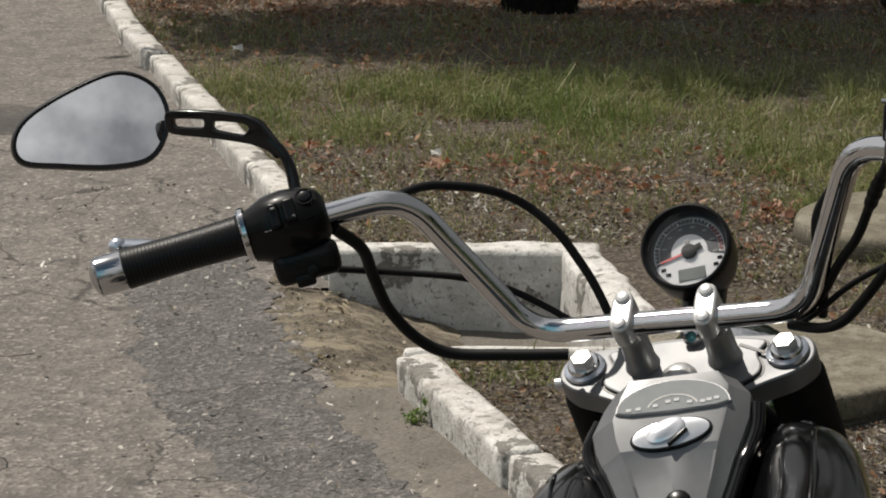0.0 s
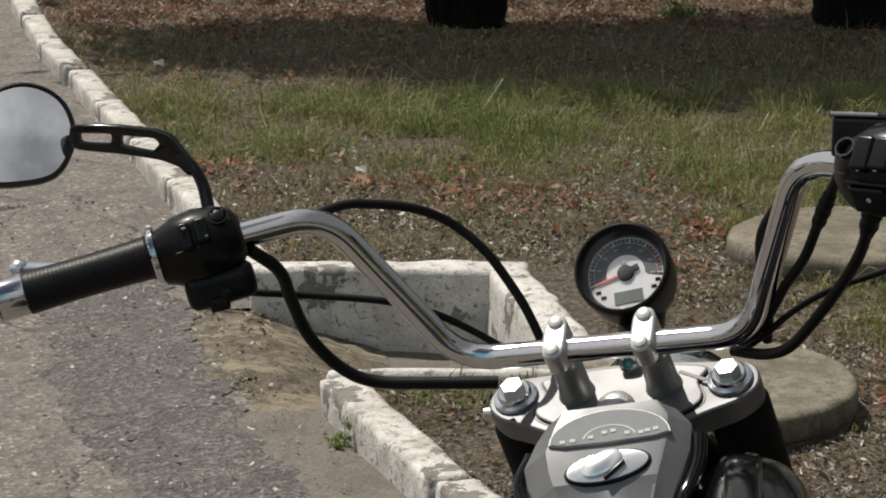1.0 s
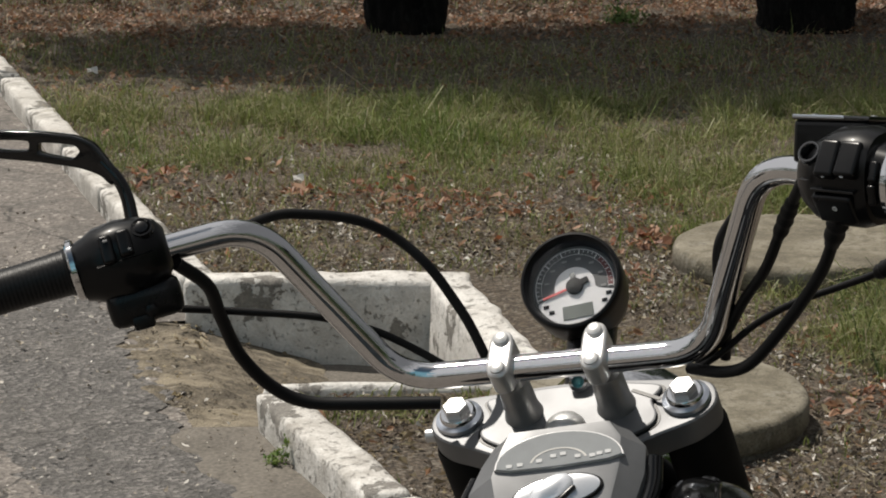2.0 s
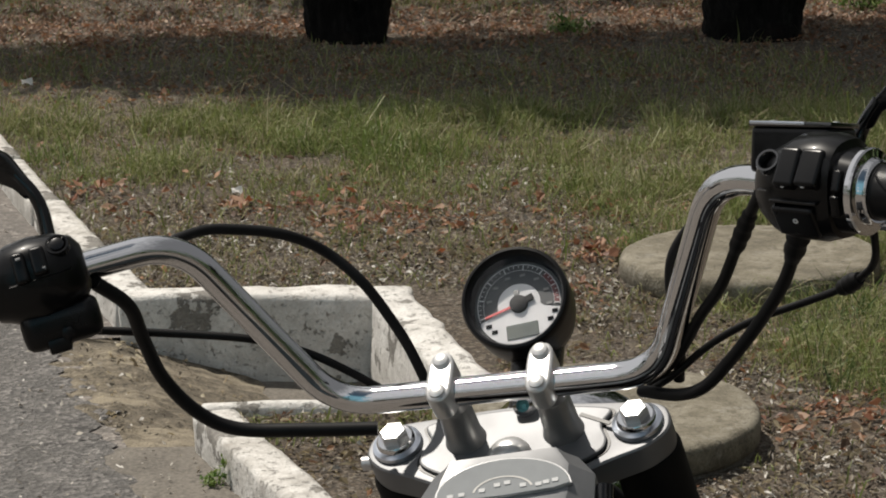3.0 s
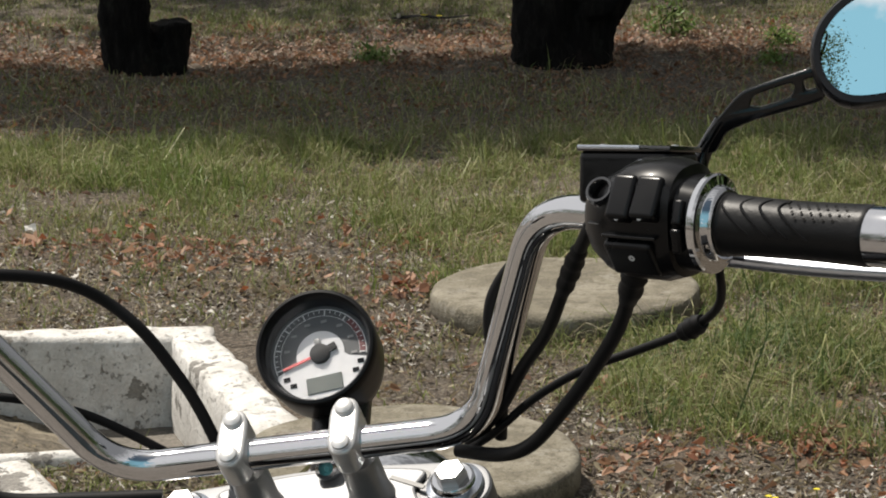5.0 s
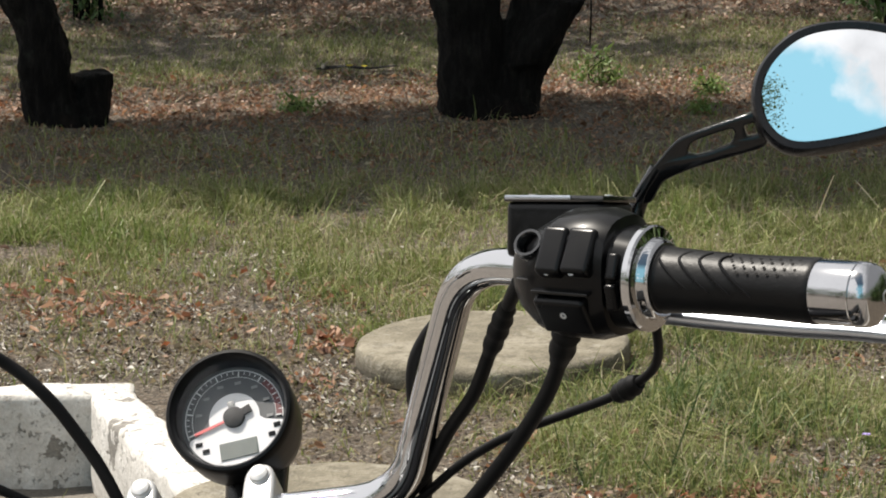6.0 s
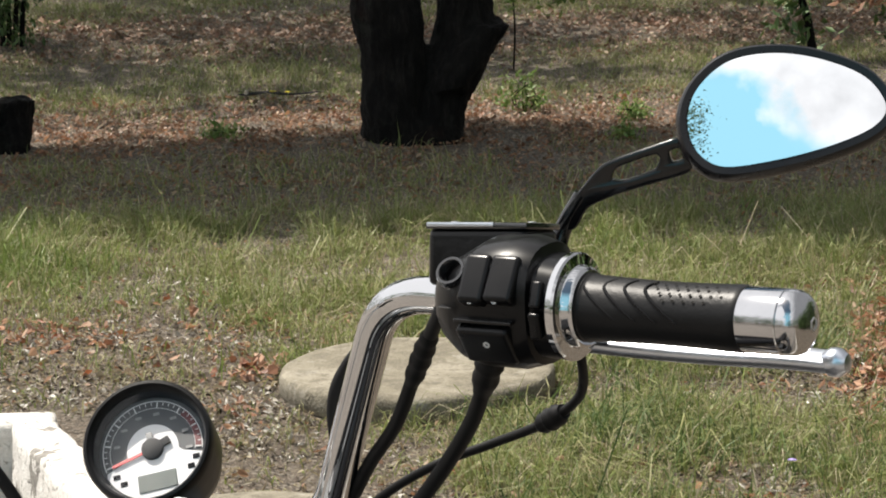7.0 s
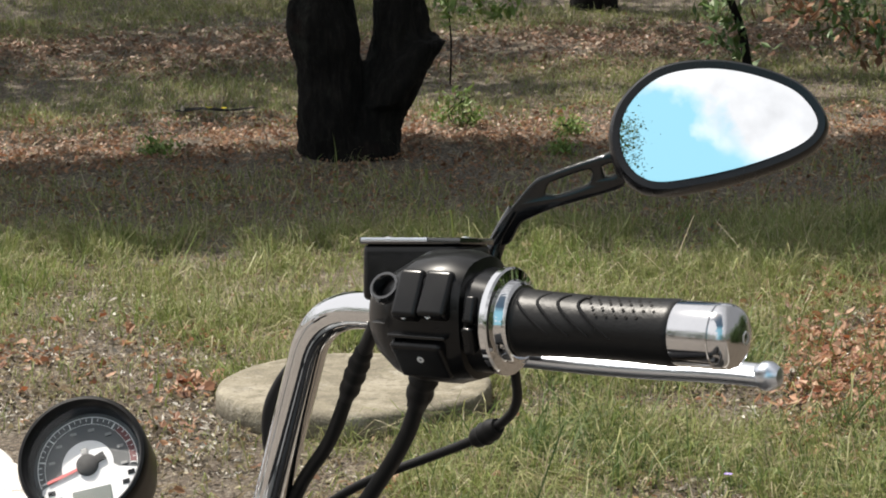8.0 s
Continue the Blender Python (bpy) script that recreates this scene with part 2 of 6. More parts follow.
def m_bark():
    """Nearly black furrowed bark with grey-green lichen and a few rusty scars."""
    m = Mat("dark_rough_bark", 0.95)
    m.b.inputs["Specular IOR Level"].default_value = 0.18
    mp = m.t.nodes.new("ShaderNodeMapping")
    mp.inputs["Scale"].default_value = (1, 1, 0.22)
    m.link(m.co.outputs["Object"], mp.inputs[0])
    fur = m.node("ShaderNodeTexNoise", Scale=55.0, Detail=7.0, Roughness=0.7)
    m.link(mp.outputs[0], fur.inputs["Vector"])
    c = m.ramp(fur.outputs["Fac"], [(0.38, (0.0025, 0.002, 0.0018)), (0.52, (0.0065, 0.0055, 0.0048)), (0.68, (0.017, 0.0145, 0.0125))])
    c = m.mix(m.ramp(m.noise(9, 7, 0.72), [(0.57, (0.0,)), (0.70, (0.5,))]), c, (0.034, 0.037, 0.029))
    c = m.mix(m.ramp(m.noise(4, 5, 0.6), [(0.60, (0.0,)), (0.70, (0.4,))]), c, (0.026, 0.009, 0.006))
    return m.color(c).bump(m.mix(0.4, fur.outputs["Fac"], m.noise(30, 6, 0.7)), 0.03, 1.0).m


def m_chrome():
    m = Mat("chrome", 0.04, 1.0, (0.60, 0.60, 0.607))
    sm = m.noise(55, 5)
    return m.rough(m.ramp(sm, [(0.45, (0.0,)), (0.75, (1.0,))]), 0.025, 0.12).m


def m_rubber(name="grip_rubber", col=(0.007, 0.007, 0.0075)):
    m = Mat(name, 0.55, 0, col)
    m.b.inputs["Specular IOR Level"].default_value = 0.19
    n = m.noise(300, 3)
    d = m.noise(20, 4)
    return m.color(m.mix(m.ramp(d, [(0.5, (0.0,)), (0.8, (0.25,))]), col, (0.02, 0.019, 0.018))).rough(d, 0.30, 0.50).bump(n, 0.0006, 0.4).m


def m_black(name, rough, col=(0.006, 0.006, 0.0065), coat=0.0, spec=0.5):
    m = Mat(name, rough, 0, col)
    d = m.noise(30, 5)
    m.color(m.mix(m.ramp(d, [(0.55, (0.0,)), (0.9, (0.2,))]), col, (0.02, 0.019, 0.018)))
    m.rough(d, rough * 0.7, min(1, rough * 1.5))
    m.b.inputs["Coat Weight"].default_value = coat
    m.b.inputs["Coat Roughness"].default_value = 0.04
    m.b.inputs["Specular IOR Level"].default_value = spec
    return m.m


def m_alu():
    m = Mat("satin_silver_paint", 0.34, 0.55, (0.62, 0.61, 0.59))
    d, f = m.noise(18, 5), m.noise(600, 2)
    m.color(m.mix(m.ramp(d, [(0.45, (0.0,)), (0.8, (0.5,))]), (0.141, 0.144, 0.150), (0.104, 0.106, 0.110)))
    return m.rough(d, 0.42, 0.56).bump(f, 0.0002, 0.15).m


def m_mirror():
    m = Mat("mirror_glass", 0.0, 1.0, (0.9, 0.91, 0.92))
    sm = m.noise(14, 5)
    return m.rough(m.ramp(sm, [(0.45, (0.0,)), (0.8, (1.0,))]), 0.0, 0.05).m


def m_glass():
    m = Mat("clear_lens", 0.02, 0, (1, 1, 1))
    m.b.inputs["Transmission Weight"].default_value = 1.0
    m.b.inputs["IOR"].default_value = 1.3
    return m.m


def m_plain(name, col, rough=0.5, metal=0.0):
    m = Mat(name, rough, metal, col)
    n = m.noise(90, 4)
    return m.color(m.mix(m.ramp(n, [(0.4, (0.0,)), (0.8, (0.3,))]), col, tuple(v * 0.7 for v in col))).m


ASPHALT, PATCH, APRON, SAND = m_asphalt(), m_asphalt_patch(), m_apron(), m_sand()
KERB, INLET = m_kerb("peeling_whitewashed_concrete"), m_kerb("flaking_whitewash_with_bounce", 0.22, 6.0)
COVER, SOIL, BARK = m_cover(), m_soil(), m_bark()
GRASS = m_blades("grass_blades", [(0.108, 0.140, 0.035), (0.192, 0.226, 0.066), (0.145, 0.182, 0.048), (0.268, 0.278, 0.112), (0.352, 0.332, 0.174)])
STRAW = m_blades("dry_straw", [(0.34, 0.28, 0.17), (0.20, 0.15, 0.09), (0.50, 0.44, 0.31), (0.11, 0.085, 0.055), (0.40, 0.33, 0.2)])
DEADLEAF = m_blades("dead_leaves", [(0.26, 0.115, 0.055), (0.14, 0.068, 0.038), (0.36, 0.20, 0.11), (0.09, 0.052, 0.034), (0.42, 0.30, 0.20)])
PILELEAF = m_blades("curled_orange_leaves", [(0.27, 0.095, 0.042), (0.12, 0.052, 0.03), (0.33, 0.165, 0.09), (0.42, 0.27, 0.18), (0.18, 0.078, 0.042)])
FRESHGRASS = m_blades("fresh_grass_blades", [(0.095, 0.145, 0.032), (0.15, 0.205, 0.052), (0.12, 0.17, 0.040), (0.20, 0.24, 0.075)])
LUSH = m_blades("lush_grass_blades", [(0.055, 0.094, 0.026), (0.095, 0.142, 0.044), (0.075, 0.112, 0.034), (0.14, 0.18, 0.066)])
MOULD = m_blades("leaf_mould", [(0.25, 0.125, 0.075), (0.16, 0.092, 0.06), (0.34, 0.22, 0.145), (0.11, 0.07, 0.048), (0.40, 0.31, 0.23)], 0.2)
LEAF = m_blades("tree_leaves", [(0.035, 0.07, 0.018), (0.06, 0.11, 0.025), (0.09, 0.14, 0.035)], 0.15)
CHROME, RUBBER, ALU, MIRROR, GLASS = m_chrome(), m_rubber(), m_alu(), m_mirror(), m_glass()
GLOSS, SATIN, HOSE = m_black("gloss_black_paint", 0.12, (0.004, 0.004, 0.0045), coat=0.25, spec=0.3), m_black("satin_black_plastic", 0.26, (0.004, 0.004, 0.0045), spec=0.22), m_black("black_cable_sheath", 0.5, (0.005, 0.005, 0.0055), spec=0.2)
DIALWHITE, DIALGREY, RED, LCD = m_plain("dial_white", (0.52, 0.515, 0.53)), m_plain("dial_grey", (0.055, 0.057, 0.06)), m_plain("needle_red", (0.50, 0.10, 0.10)), m_plain("lcd_grey_green", (0.13, 0.14, 0.13), 0.25)
MARK = m_plain("pale_marking", (0.55, 0.55, 0.55))
BOLT = m_plain("zinc_bolt", (0.56, 0.56, 0.565), 0.36, 0.65)
CRACK, CRUMB = m_plain("crack_dark", (0.02, 0.019, 0.018), 0.9), m_plain("dark_crumbs", (0.06, 0.045, 0.032), 0.9)
FRESH = m_blades("fresh_leaves", [(0.08, 0.15, 0.03), (0.13, 0.20, 0.045), (0.20, 0.24, 0.07)])
ALUBRIGHT, POLISHED = m_plain("bright_cast_aluminium", (0.60, 0.595, 0.585), 0.3, 0.6), m_plain("polished_aluminium", (0.60, 0.635, 0.70), 0.30, 1.0)
MARKDIM, REDDIM = m_plain("dim_marking", (0.17, 0.17, 0.17)), m_plain("dark_red_marking", (0.10, 0.022, 0.024))
HOUSE, LID, SATINLIP, GAUGECASE = m_black("scuffed_black_housing", 0.30, (0.0022, 0.0022, 0.0027), coat=0.2, spec=0.14), m_black("lid_black", 0.12, (0.01, 0.01, 0.011), coat=1.0), m_black("mirror_rim_black", 0.25, (0.006, 0.006, 0.0075), spec=0.35), m_black("gauge_case_black", 0.30, (0.003, 0.003, 0.0035), spec=0.18)
CONSOLE, HUB = m_plain("silver_paint", (0.198, 0.201, 0.206), 0.34, 0.55), m_plain("dark_grey_hub", (0.014, 0.014, 0.015), 0.8)
SMOKE = m_plain("smoky_window", (0.31, 0.32, 0.325), 0.06)
RISER, SHROUD, LOCK = m_plain("dull_aluminium", (0.33, 0.33, 0.33), 0.40, 0.75), m_black("matt_black_shroud", 0.6, (0.005, 0.005, 0.005), spec=0.12), m_plain("polished_lock_plate", (0.86, 0.87, 0.89), 0.20, 0.72)
PETAL = m_plain("yellow_petals", (0.75, 0.62, 0.03), 0.6)
CHIP = m_blades("bleached_chips", [(0.44, 0.41, 0.36), (0.24, 0.21, 0.165), (0.64, 0.61, 0.56), (0.10, 0.08, 0.06), (0.32, 0.28, 0.22)], 0.1)
SCRAP = m_plain("pale_scrap", (0.62, 0.60, 0.57), 0.7)
MAUVE = m_plain("mauve_petals", (0.38, 0.30, 0.62), 0.6)
CHROMEDULL = m_plain("worn_chrome", (0.55, 0.55, 0.56), 0.10, 1.0)
TEAL = m_plain("teal_seal", (0.05, 0.22, 0.24), 0.3)


# ---------------------------------------------------------------- mesh helpers
def part(name, bm, material, parent=None, label="", m=None, smooth=True, crisp=38):
    """Links a bmesh as one mesh object under a thing or a part."""
    me = bpy.data.meshes.new(name)
    bm.to_mesh(me)
    bm.free()
    me.materials.append(material)
    if smooth:
        me.shade_smooth()
        me.set_sharp_from_angle(angle=radians(crisp))
    ob = new(name, me)
    if parent is not None:
        ob.parent = parent
    if m is not None:
        ob.matrix_basis = m
    return tagged(ob, label)


def box(sx, sy, sz, bevel=0.0, seg=2, at=(0, 0, 0)):
    bm = bmesh.new()
    bmesh.ops.create_cube(bm, size=1.0)
    for v in bm.verts:
        v.co = Vector((v.co.x * sx + at[0], v.co.y * sy + at[1], v.co.z * sz + at[2]))
    if bevel:
        bmesh.ops.bevel(bm, geom=bm.edges[:], offset=bevel, segments=seg, profile=0.6, affect="EDGES")
    return bm


def lathe(profile, n=40, cap=True):
    """Turns (radius, z) pairs about z."""
    bm = bmesh.new()
    rings = []
    for r, z in profile:
        rings.append([bm.verts.new((r * math.cos(2 * math.pi * i / n), r * math.sin(2 * math.pi * i / n), z)) for i in range(n)])
    for a, b in zip(rings, rings[1:]):
        for i in range(n):
            bm.faces.new((a[i], a[(i + 1) % n], b[(i + 1) % n], b[i]))
    if cap:
        if profile[0][0] > 1e-6:
            bm.faces.new(rings[0][::-1])
        if profile[-1][0] > 1e-6:
            bm.faces.new(rings[-1])
    bmesh.ops.remove_doubles(bm, verts=bm.verts[:], dist=1e-6)
    return bm


def spline(pts, steps=8):
    """Catmull-Rom through the points."""
    p = [Vector(q) for q in pts]
    p = [p[0] * 2 - p[1], *p, p[-1] * 2 - p[-2]]
    out = []
    for a, b, c, d in zip(p, p[1:], p[2:], p[3:]):
        for i in range(steps):
            t = i / steps
            out.append(0.5 * (2 * b + (c - a) * t + (2 * a - 5 * b + 4 * c - d) * t * t + (3 * b - a - 3 * c + d) * t ** 3))
    out.append(p[-2])
    return out


def round_path(corners, radius, steps=8):
    """A polyline whose inner corners are rounded by arcs."""
    c = [Vector(q) for q in corners]
    out = [c[0]]
    radii = radius if isinstance(radius, tuple) else (radius,) * (len(c) - 2)
    for a, b, d, rad in zip(c, c[1:], c[2:], radii):
        u, v = (a - b).normalized(), (d - b).normalized()
        half = u.angle(v) / 2
        cut = min(rad / math.tan(half), 0.48 * (a - b).length, 0.48 * (d - b).length)
        p, q = b + u * cut, b + v * cut
        for i in range(steps + 1):
            t = i / steps
            out.append(p * (1 - t) ** 2 + b * 2 * t * (1 - t) + q * t * t)
    out.append(c[-1])
    return out


def tube(path, radius, n=14, bm=None):
    """A round tube along a path; radius a number or a function of 0..1."""
    bm = bm or bmesh.new()
    path = [Vector(p) for p in path]
    rings, side = [], None
    for i, p in enumerate(path):
        d = (path[min(i + 1, len(path) - 1)] - path[max(i - 1, 0)]).normalized()
        side = side or (Vector((0, 0, 1)) if abs(d.z) < 0.9 else Vector((1, 0, 0)))
        side = (side - d * side.dot(d)).normalized()
        up = d.cross(side)
        r = radius(i / (len(path) - 1)) if callable(radius) else radius
        rings.append([bm.verts.new(p + (side * math.cos(2 * math.pi * k / n) + up * math.sin(2 * math.pi * k / n)) * r) for k in range(n)])
    for a, b in zip(rings, rings[1:]):
        for k in range(n):
            bm.faces.new((a[k], a[(k + 1) % n], b[(k + 1) % n], b[k]))
    bm.faces.new(rings[0][::-1])
    bm.faces.new(rings[-1])
    return bm


def prism(outline, z0, z1, bevel=0.0, seg=2):
    """A flat outline (x, y) drawn out from z0 to z1."""
    bm = bmesh.new()
    lo = [bm.verts.new((x, y, z0)) for x, y in outline]
    hi = [bm.verts.new((x, y, z1)) for x, y in outline]
    bm.faces.new(lo[::-1])
    bm.faces.new(hi)
    n = len(lo)
    for i in range(n):
        bm.faces.new((lo[i], lo[(i + 1) % n], hi[(i + 1) % n], hi[i]))
    bmesh.ops.recalc_face_normals(bm, faces=bm.faces[:])
    if bevel:
        rim = [e for e in bm.edges if abs(e.verts[0].co.z - e.verts[1].co.z) < 1e-7]
        bmesh.ops.bevel(bm, geom=rim, offset=bevel, segments=seg, profile=0.6, affect="EDGES")
    return bm


def loft(sections, cap=True):
    """Skins closed rings of equal count."""
    bm = bmesh.new()
    rings = [[bm.verts.new(p) for p in s] for s in sections]
    n = len(rings[0])
    for a, b in zip(rings, rings[1:]):
        for i in range(n):
            bm.faces.new((a[i], a[(i + 1) % n], b[(i + 1) % n], b[i]))
    if cap:
        bm.faces.new(rings[0][::-1])
        bm.faces.new(rings[-1])
    bmesh.ops.recalc_face_normals(bm, faces=bm.faces[:])
    return bm


def sheet(nx, ny, fn):
    """A grid of nx by ny cells through fn(u, v)."""
    bm = bmesh.new()
    g = [[bm.verts.new(fn(i / nx, j / ny)) for i in range(nx + 1)] for j in range(ny + 1)]
    for j in range(ny):
        for i in range(nx):
            bm.faces.new((g[j][i], g[j][i + 1], g[j + 1][i + 1], g[j + 1][i]))
    bmesh.ops.recalc_face_normals(bm, faces=bm.faces[:])
    return bm


def stuff(name, verts, faces, material, label, category):
    me = bpy.data.meshes.new(name)
    me.from_pydata(verts.tolist(), [], faces.tolist())
    me.materials.append(material)
    return tagged(new(name, me), label, category, kind="stuff")


def hills(x, y, s=1.0):
    return noise.noise(Vector((x * s, y * s, 3.1)))


# ---------------------------------------------------------------- ground, road, kerb
LAWN, KTOP, WTOP = 0.055, 0.076, 0.088


def kerb_x(y):
    """Front line of the kerb: straight on both sides of the inlet."""
    if y > 9.0:
        return -1.186 - 0.215 * (y - 9.0)
    if y > 5.95:
        return -0.369 - 0.268 * (y - 5.95)
    if y < 5.12:
        return -0.20 - 0.33 * (y - 5.12)
    return -0.20 - 0.2036 * (y - 5.12)


def lawn_z(x, y):
    return LAWN + 0.016 * hills(x, y, 1.4) + 0.008 * hills(x, y, 5)


def pit_x(y):
    """Inner face of the inlet's end wall."""
    return 0.112 + (5.95 - y) * 0.19


def build_ground():
    """One sheet, low beneath the road and the inlet, at lawn height behind the kerb."""
    ys = np.unique(np.concatenate([np.linspace(-400, -6, 8), np.linspace(-6, 3.2, 14), np.linspace(3.2, 5.1, 30), [5.19, 5.2, 5.96, 5.97], np.linspace(5.3, 5.9, 10), np.linspace(6.0, 13, 150), np.linspace(13, 30, 30), np.linspace(30, 900, 10)]))
    bm = bmesh.new()
    rows = []
    for y in ys:
        k = kerb_x(y) + 0.035
        if 5.195 < y < 5.965:
            k = pit_x(y) + 0.04
        left = [-420, -30, k - 3, k - 0.004]
        right = [k + t for t in np.concatenate([[0.0], np.linspace(0.04, 5.0, 130), np.linspace(5.4, 14, 20), [30, 80, 200, 420]])]
        rows.append([bm.verts.new((x, y, -0.22)) for x in left] + [bm.verts.new((x, y, lawn_z(x, y) if abs(x) < 20 else LAWN)) for x in right])
    for p, q in zip(rows, rows[1:]):
        for i in range(len(p) - 1):
            bm.faces.new((p[i], p[i + 1], q[i + 1], q[i]))
    tagged(part("ground", bm, SOIL), "brown soil with dead leaves and thin grass", "ground", kind="structure")


build_ground()


def flat_strip(name, ys, left, right, z, material, nx=14, jag=0.0, seed=0, soft=0.0):
    """A thin ragged sheet between two lines x = left(y) and x = right(y)."""
    bm = bmesh.new()
    rows = []
    for y in ys:
        jl = jag * noise.noise(Vector((y * 6, seed, 0))) + jag * 0.5 * noise.noise(Vector((y * 23, seed, 4)))
        jr = jag * noise.noise(Vector((y * 6, seed, 9))) + jag * 0.5 * noise.noise(Vector((y * 23, seed, 13)))
        l, r = left(y) + jl, right(y) + jr
        row = []
        for i in range(nx + 1):
            u = i / nx
            x = l + (r - l) * u
            sink = 0.0
            if soft:
                e = min(1.0, u / soft)
                sink = (1 - e) * 0.012 - 0.004 * (1 - e) * noise.noise(Vector((x * 40, y * 40, seed)))
            row.append(bm.verts.new((x, y, z(x, y) - sink)))
        rows.append(row)
    for p, q in zip(rows, rows[1:]):
        for i in range(nx):
            bm.faces.new((p[i], p[i + 1], q[i + 1], q[i]))
    return part(name, bm, material)


def road_z(x, y):
    """Nearly flat; silt and camber lift it a little along the far kerb."""
    return 0.003 * hills(x, y, 1.7) + 0.022 * max(0.0, min(1.0, (y - 6.1) / 1.2))


ROAD = tagged(flat_strip("road", np.sort(np.concatenate([np.linspace(-40, 3, 12), np.linspace(3.1, 5.05, 18), [5.12, 5.14, 5.95, 5.97], np.linspace(5.3, 5.8, 6), np.linspace(6.05, 12, 54), np.linspace(12.5, 120, 30)])),
                         lambda y: -40.0, lambda y: kerb_x(y) + (0.02 if y < 5.13 or y > 5.96 else -0.11), road_z, ASPHALT, 120),
              "worn grey-brown asphalt road with fine cracks", "road", kind="structure")
tagged(flat_strip("road_edge", np.linspace(-3, 6.3, 420), lambda y: kerb_x(y) - 0.54 + 0.06 * math.sin(y * 2.1), lambda y: kerb_x(y) - 0.14,
                  lambda x, y: road_z(x, y) + 0.003 + 0.003 * hills(x, y, 14), PATCH, 40, 0.09, 2, 0.35),
       "darker broken asphalt along the gutter", "asphalt patch", kind="structure")
tagged(flat_strip("gutter", np.linspace(-3, 5.16, 380), lambda y: kerb_x(y) - 0.20, lambda y: kerb_x(y) + 0.015,
                  lambda x, y: road_z(x, y) + 0.008 + 0.003 * hills(x, y, 9), APRON, 30, 0.05, 5, 0.4),
       "dirty concrete gutter beside the kerb", "gutter", kind="structure")


def sand_z(x, y):
    u = max(0.0, min(1.0, (x - kerb_x(y) + 0.22) / 0.5))
    return 0.012 + 0.012 * math.exp(-((u - 0.35) / 0.25) ** 2) - 0.105 * u ** 1.5 + 0.006 * hills(x, y, 9) + 0.007 * hills(x, y, 26) + 0.004 * math.sin((y * 1.1 + x * 2.2) * 40) * (1 - u) * 0.5


tagged(flat_strip("sand_bed", np.linspace(5.02, 6.08, 170), lambda y: kerb_x(y) - 0.15 - 0.03 * math.sin(y * 7), lambda y: (kerb_x(y) + 0.03 if y < 5.2 or y > 5.94 else kerb_x(y) + 0.28),
                  sand_z, SAND, 64, 0.05, 8, 0.3),
       "washed-in sand and grit before the inlet", "sand", kind="structure")
tagged(flat_strip("inlet_floor", np.linspace(5.17, 5.97, 20), lambda y: kerb_x(y) - 0.02, lambda y: pit_x(y) + 0.03,
                  lambda x, y: -0.095 + 0.008 * hills(x, y, 7), APRON, 20), "damp dirty floor of the drain inlet", "drain", kind="structure")


def build_cracks():
    """Cracks in the asphalt: narrow dark seams."""
    rnd = random.Random(5)
    for n in range(9):
        x, y = (-1.6 + rnd.random() * 1.1, 4.2 + n * 0.27 + rnd.random() * 0.2)
        bm = bmesh.new()
        prev = None
        heading = rnd.uniform(-0.25, 0.25) if n % 3 else rnd.uniform(1.2, 1.9)
        for i in range(rnd.randint(14, 40)):
            w = 0.0012 + 0.0022 * rnd.random()
            d = Vector((math.cos(heading), math.sin(heading)))
            nrm = Vector((-d.y, d.x)) * w
            z = road_z(x, y) + 0.0010
            cur = (bm.verts.new((x + nrm.x, y + nrm.y, z)), bm.verts.new((x - nrm.x, y - nrm.y, z)))
            if prev:
                bm.faces.new((prev[0], prev[1], cur[1], cur[0]))
            prev = cur
            x, y = x + d.x * 0.028, y + d.y * 0.028
            heading += rnd.uniform(-0.75, 0.75)
            if x > kerb_x(y) - 0.66:
                break
        if len(bm.faces) > 2:
            part("crack", bm, CRACK, ROAD)
        else:
            bm.free()


build_cracks()


def rough_block(sx, sy, sz, amp=0.006, seed=0, cell=0.035, bevel=0.014):
    """A worn concrete block: base at z 0, with rounded, chipped edges."""
    bm = box(sx, sy, sz, bevel, 2, (0, 0, sz / 2))
    for axis, size in ((0, sx), (1, sy), (2, sz)):
        n = max(1, int(size / cell))
        for i in range(1, n):
            at = [0.0, 0.0, 0.0]
            nrm = [0.0, 0.0, 0.0]
            at[axis] = (size * i / n - size / 2) if axis < 2 else size * i / n
            nrm[axis] = 1.0
            bmesh.ops.bisect_plane(bm, geom=bm.verts[:] + bm.edges[:] + bm.faces[:], plane_co=at, plane_no=nrm)
    for v in bm.verts:
        p = v.co * 11 + Vector((seed * 17.3, seed * 5.1, 0))
        k = Vector((noise.noise(p), noise.noise(p + Vector((40, 0, 0))), noise.noise(p + Vector((0, 40, 0)))))
        k2 = Vector((noise.noise(p * 3), noise.noise(p * 3 + Vector((30, 0, 0))), noise.noise(p * 3 + Vector((0, 30, 0)))))
        v.co += k * amp + k2 * amp * 0.45
    return bm


def block_mesh(name, *args, paint=None, **kw):
    bm = rough_block(*args, **kw)
    me = bpy.data.meshes.new(name)
    bm.to_mesh(me)
    bm.free()
    me.materials.append(paint or KERB)
    me.shade_smooth()
    return me


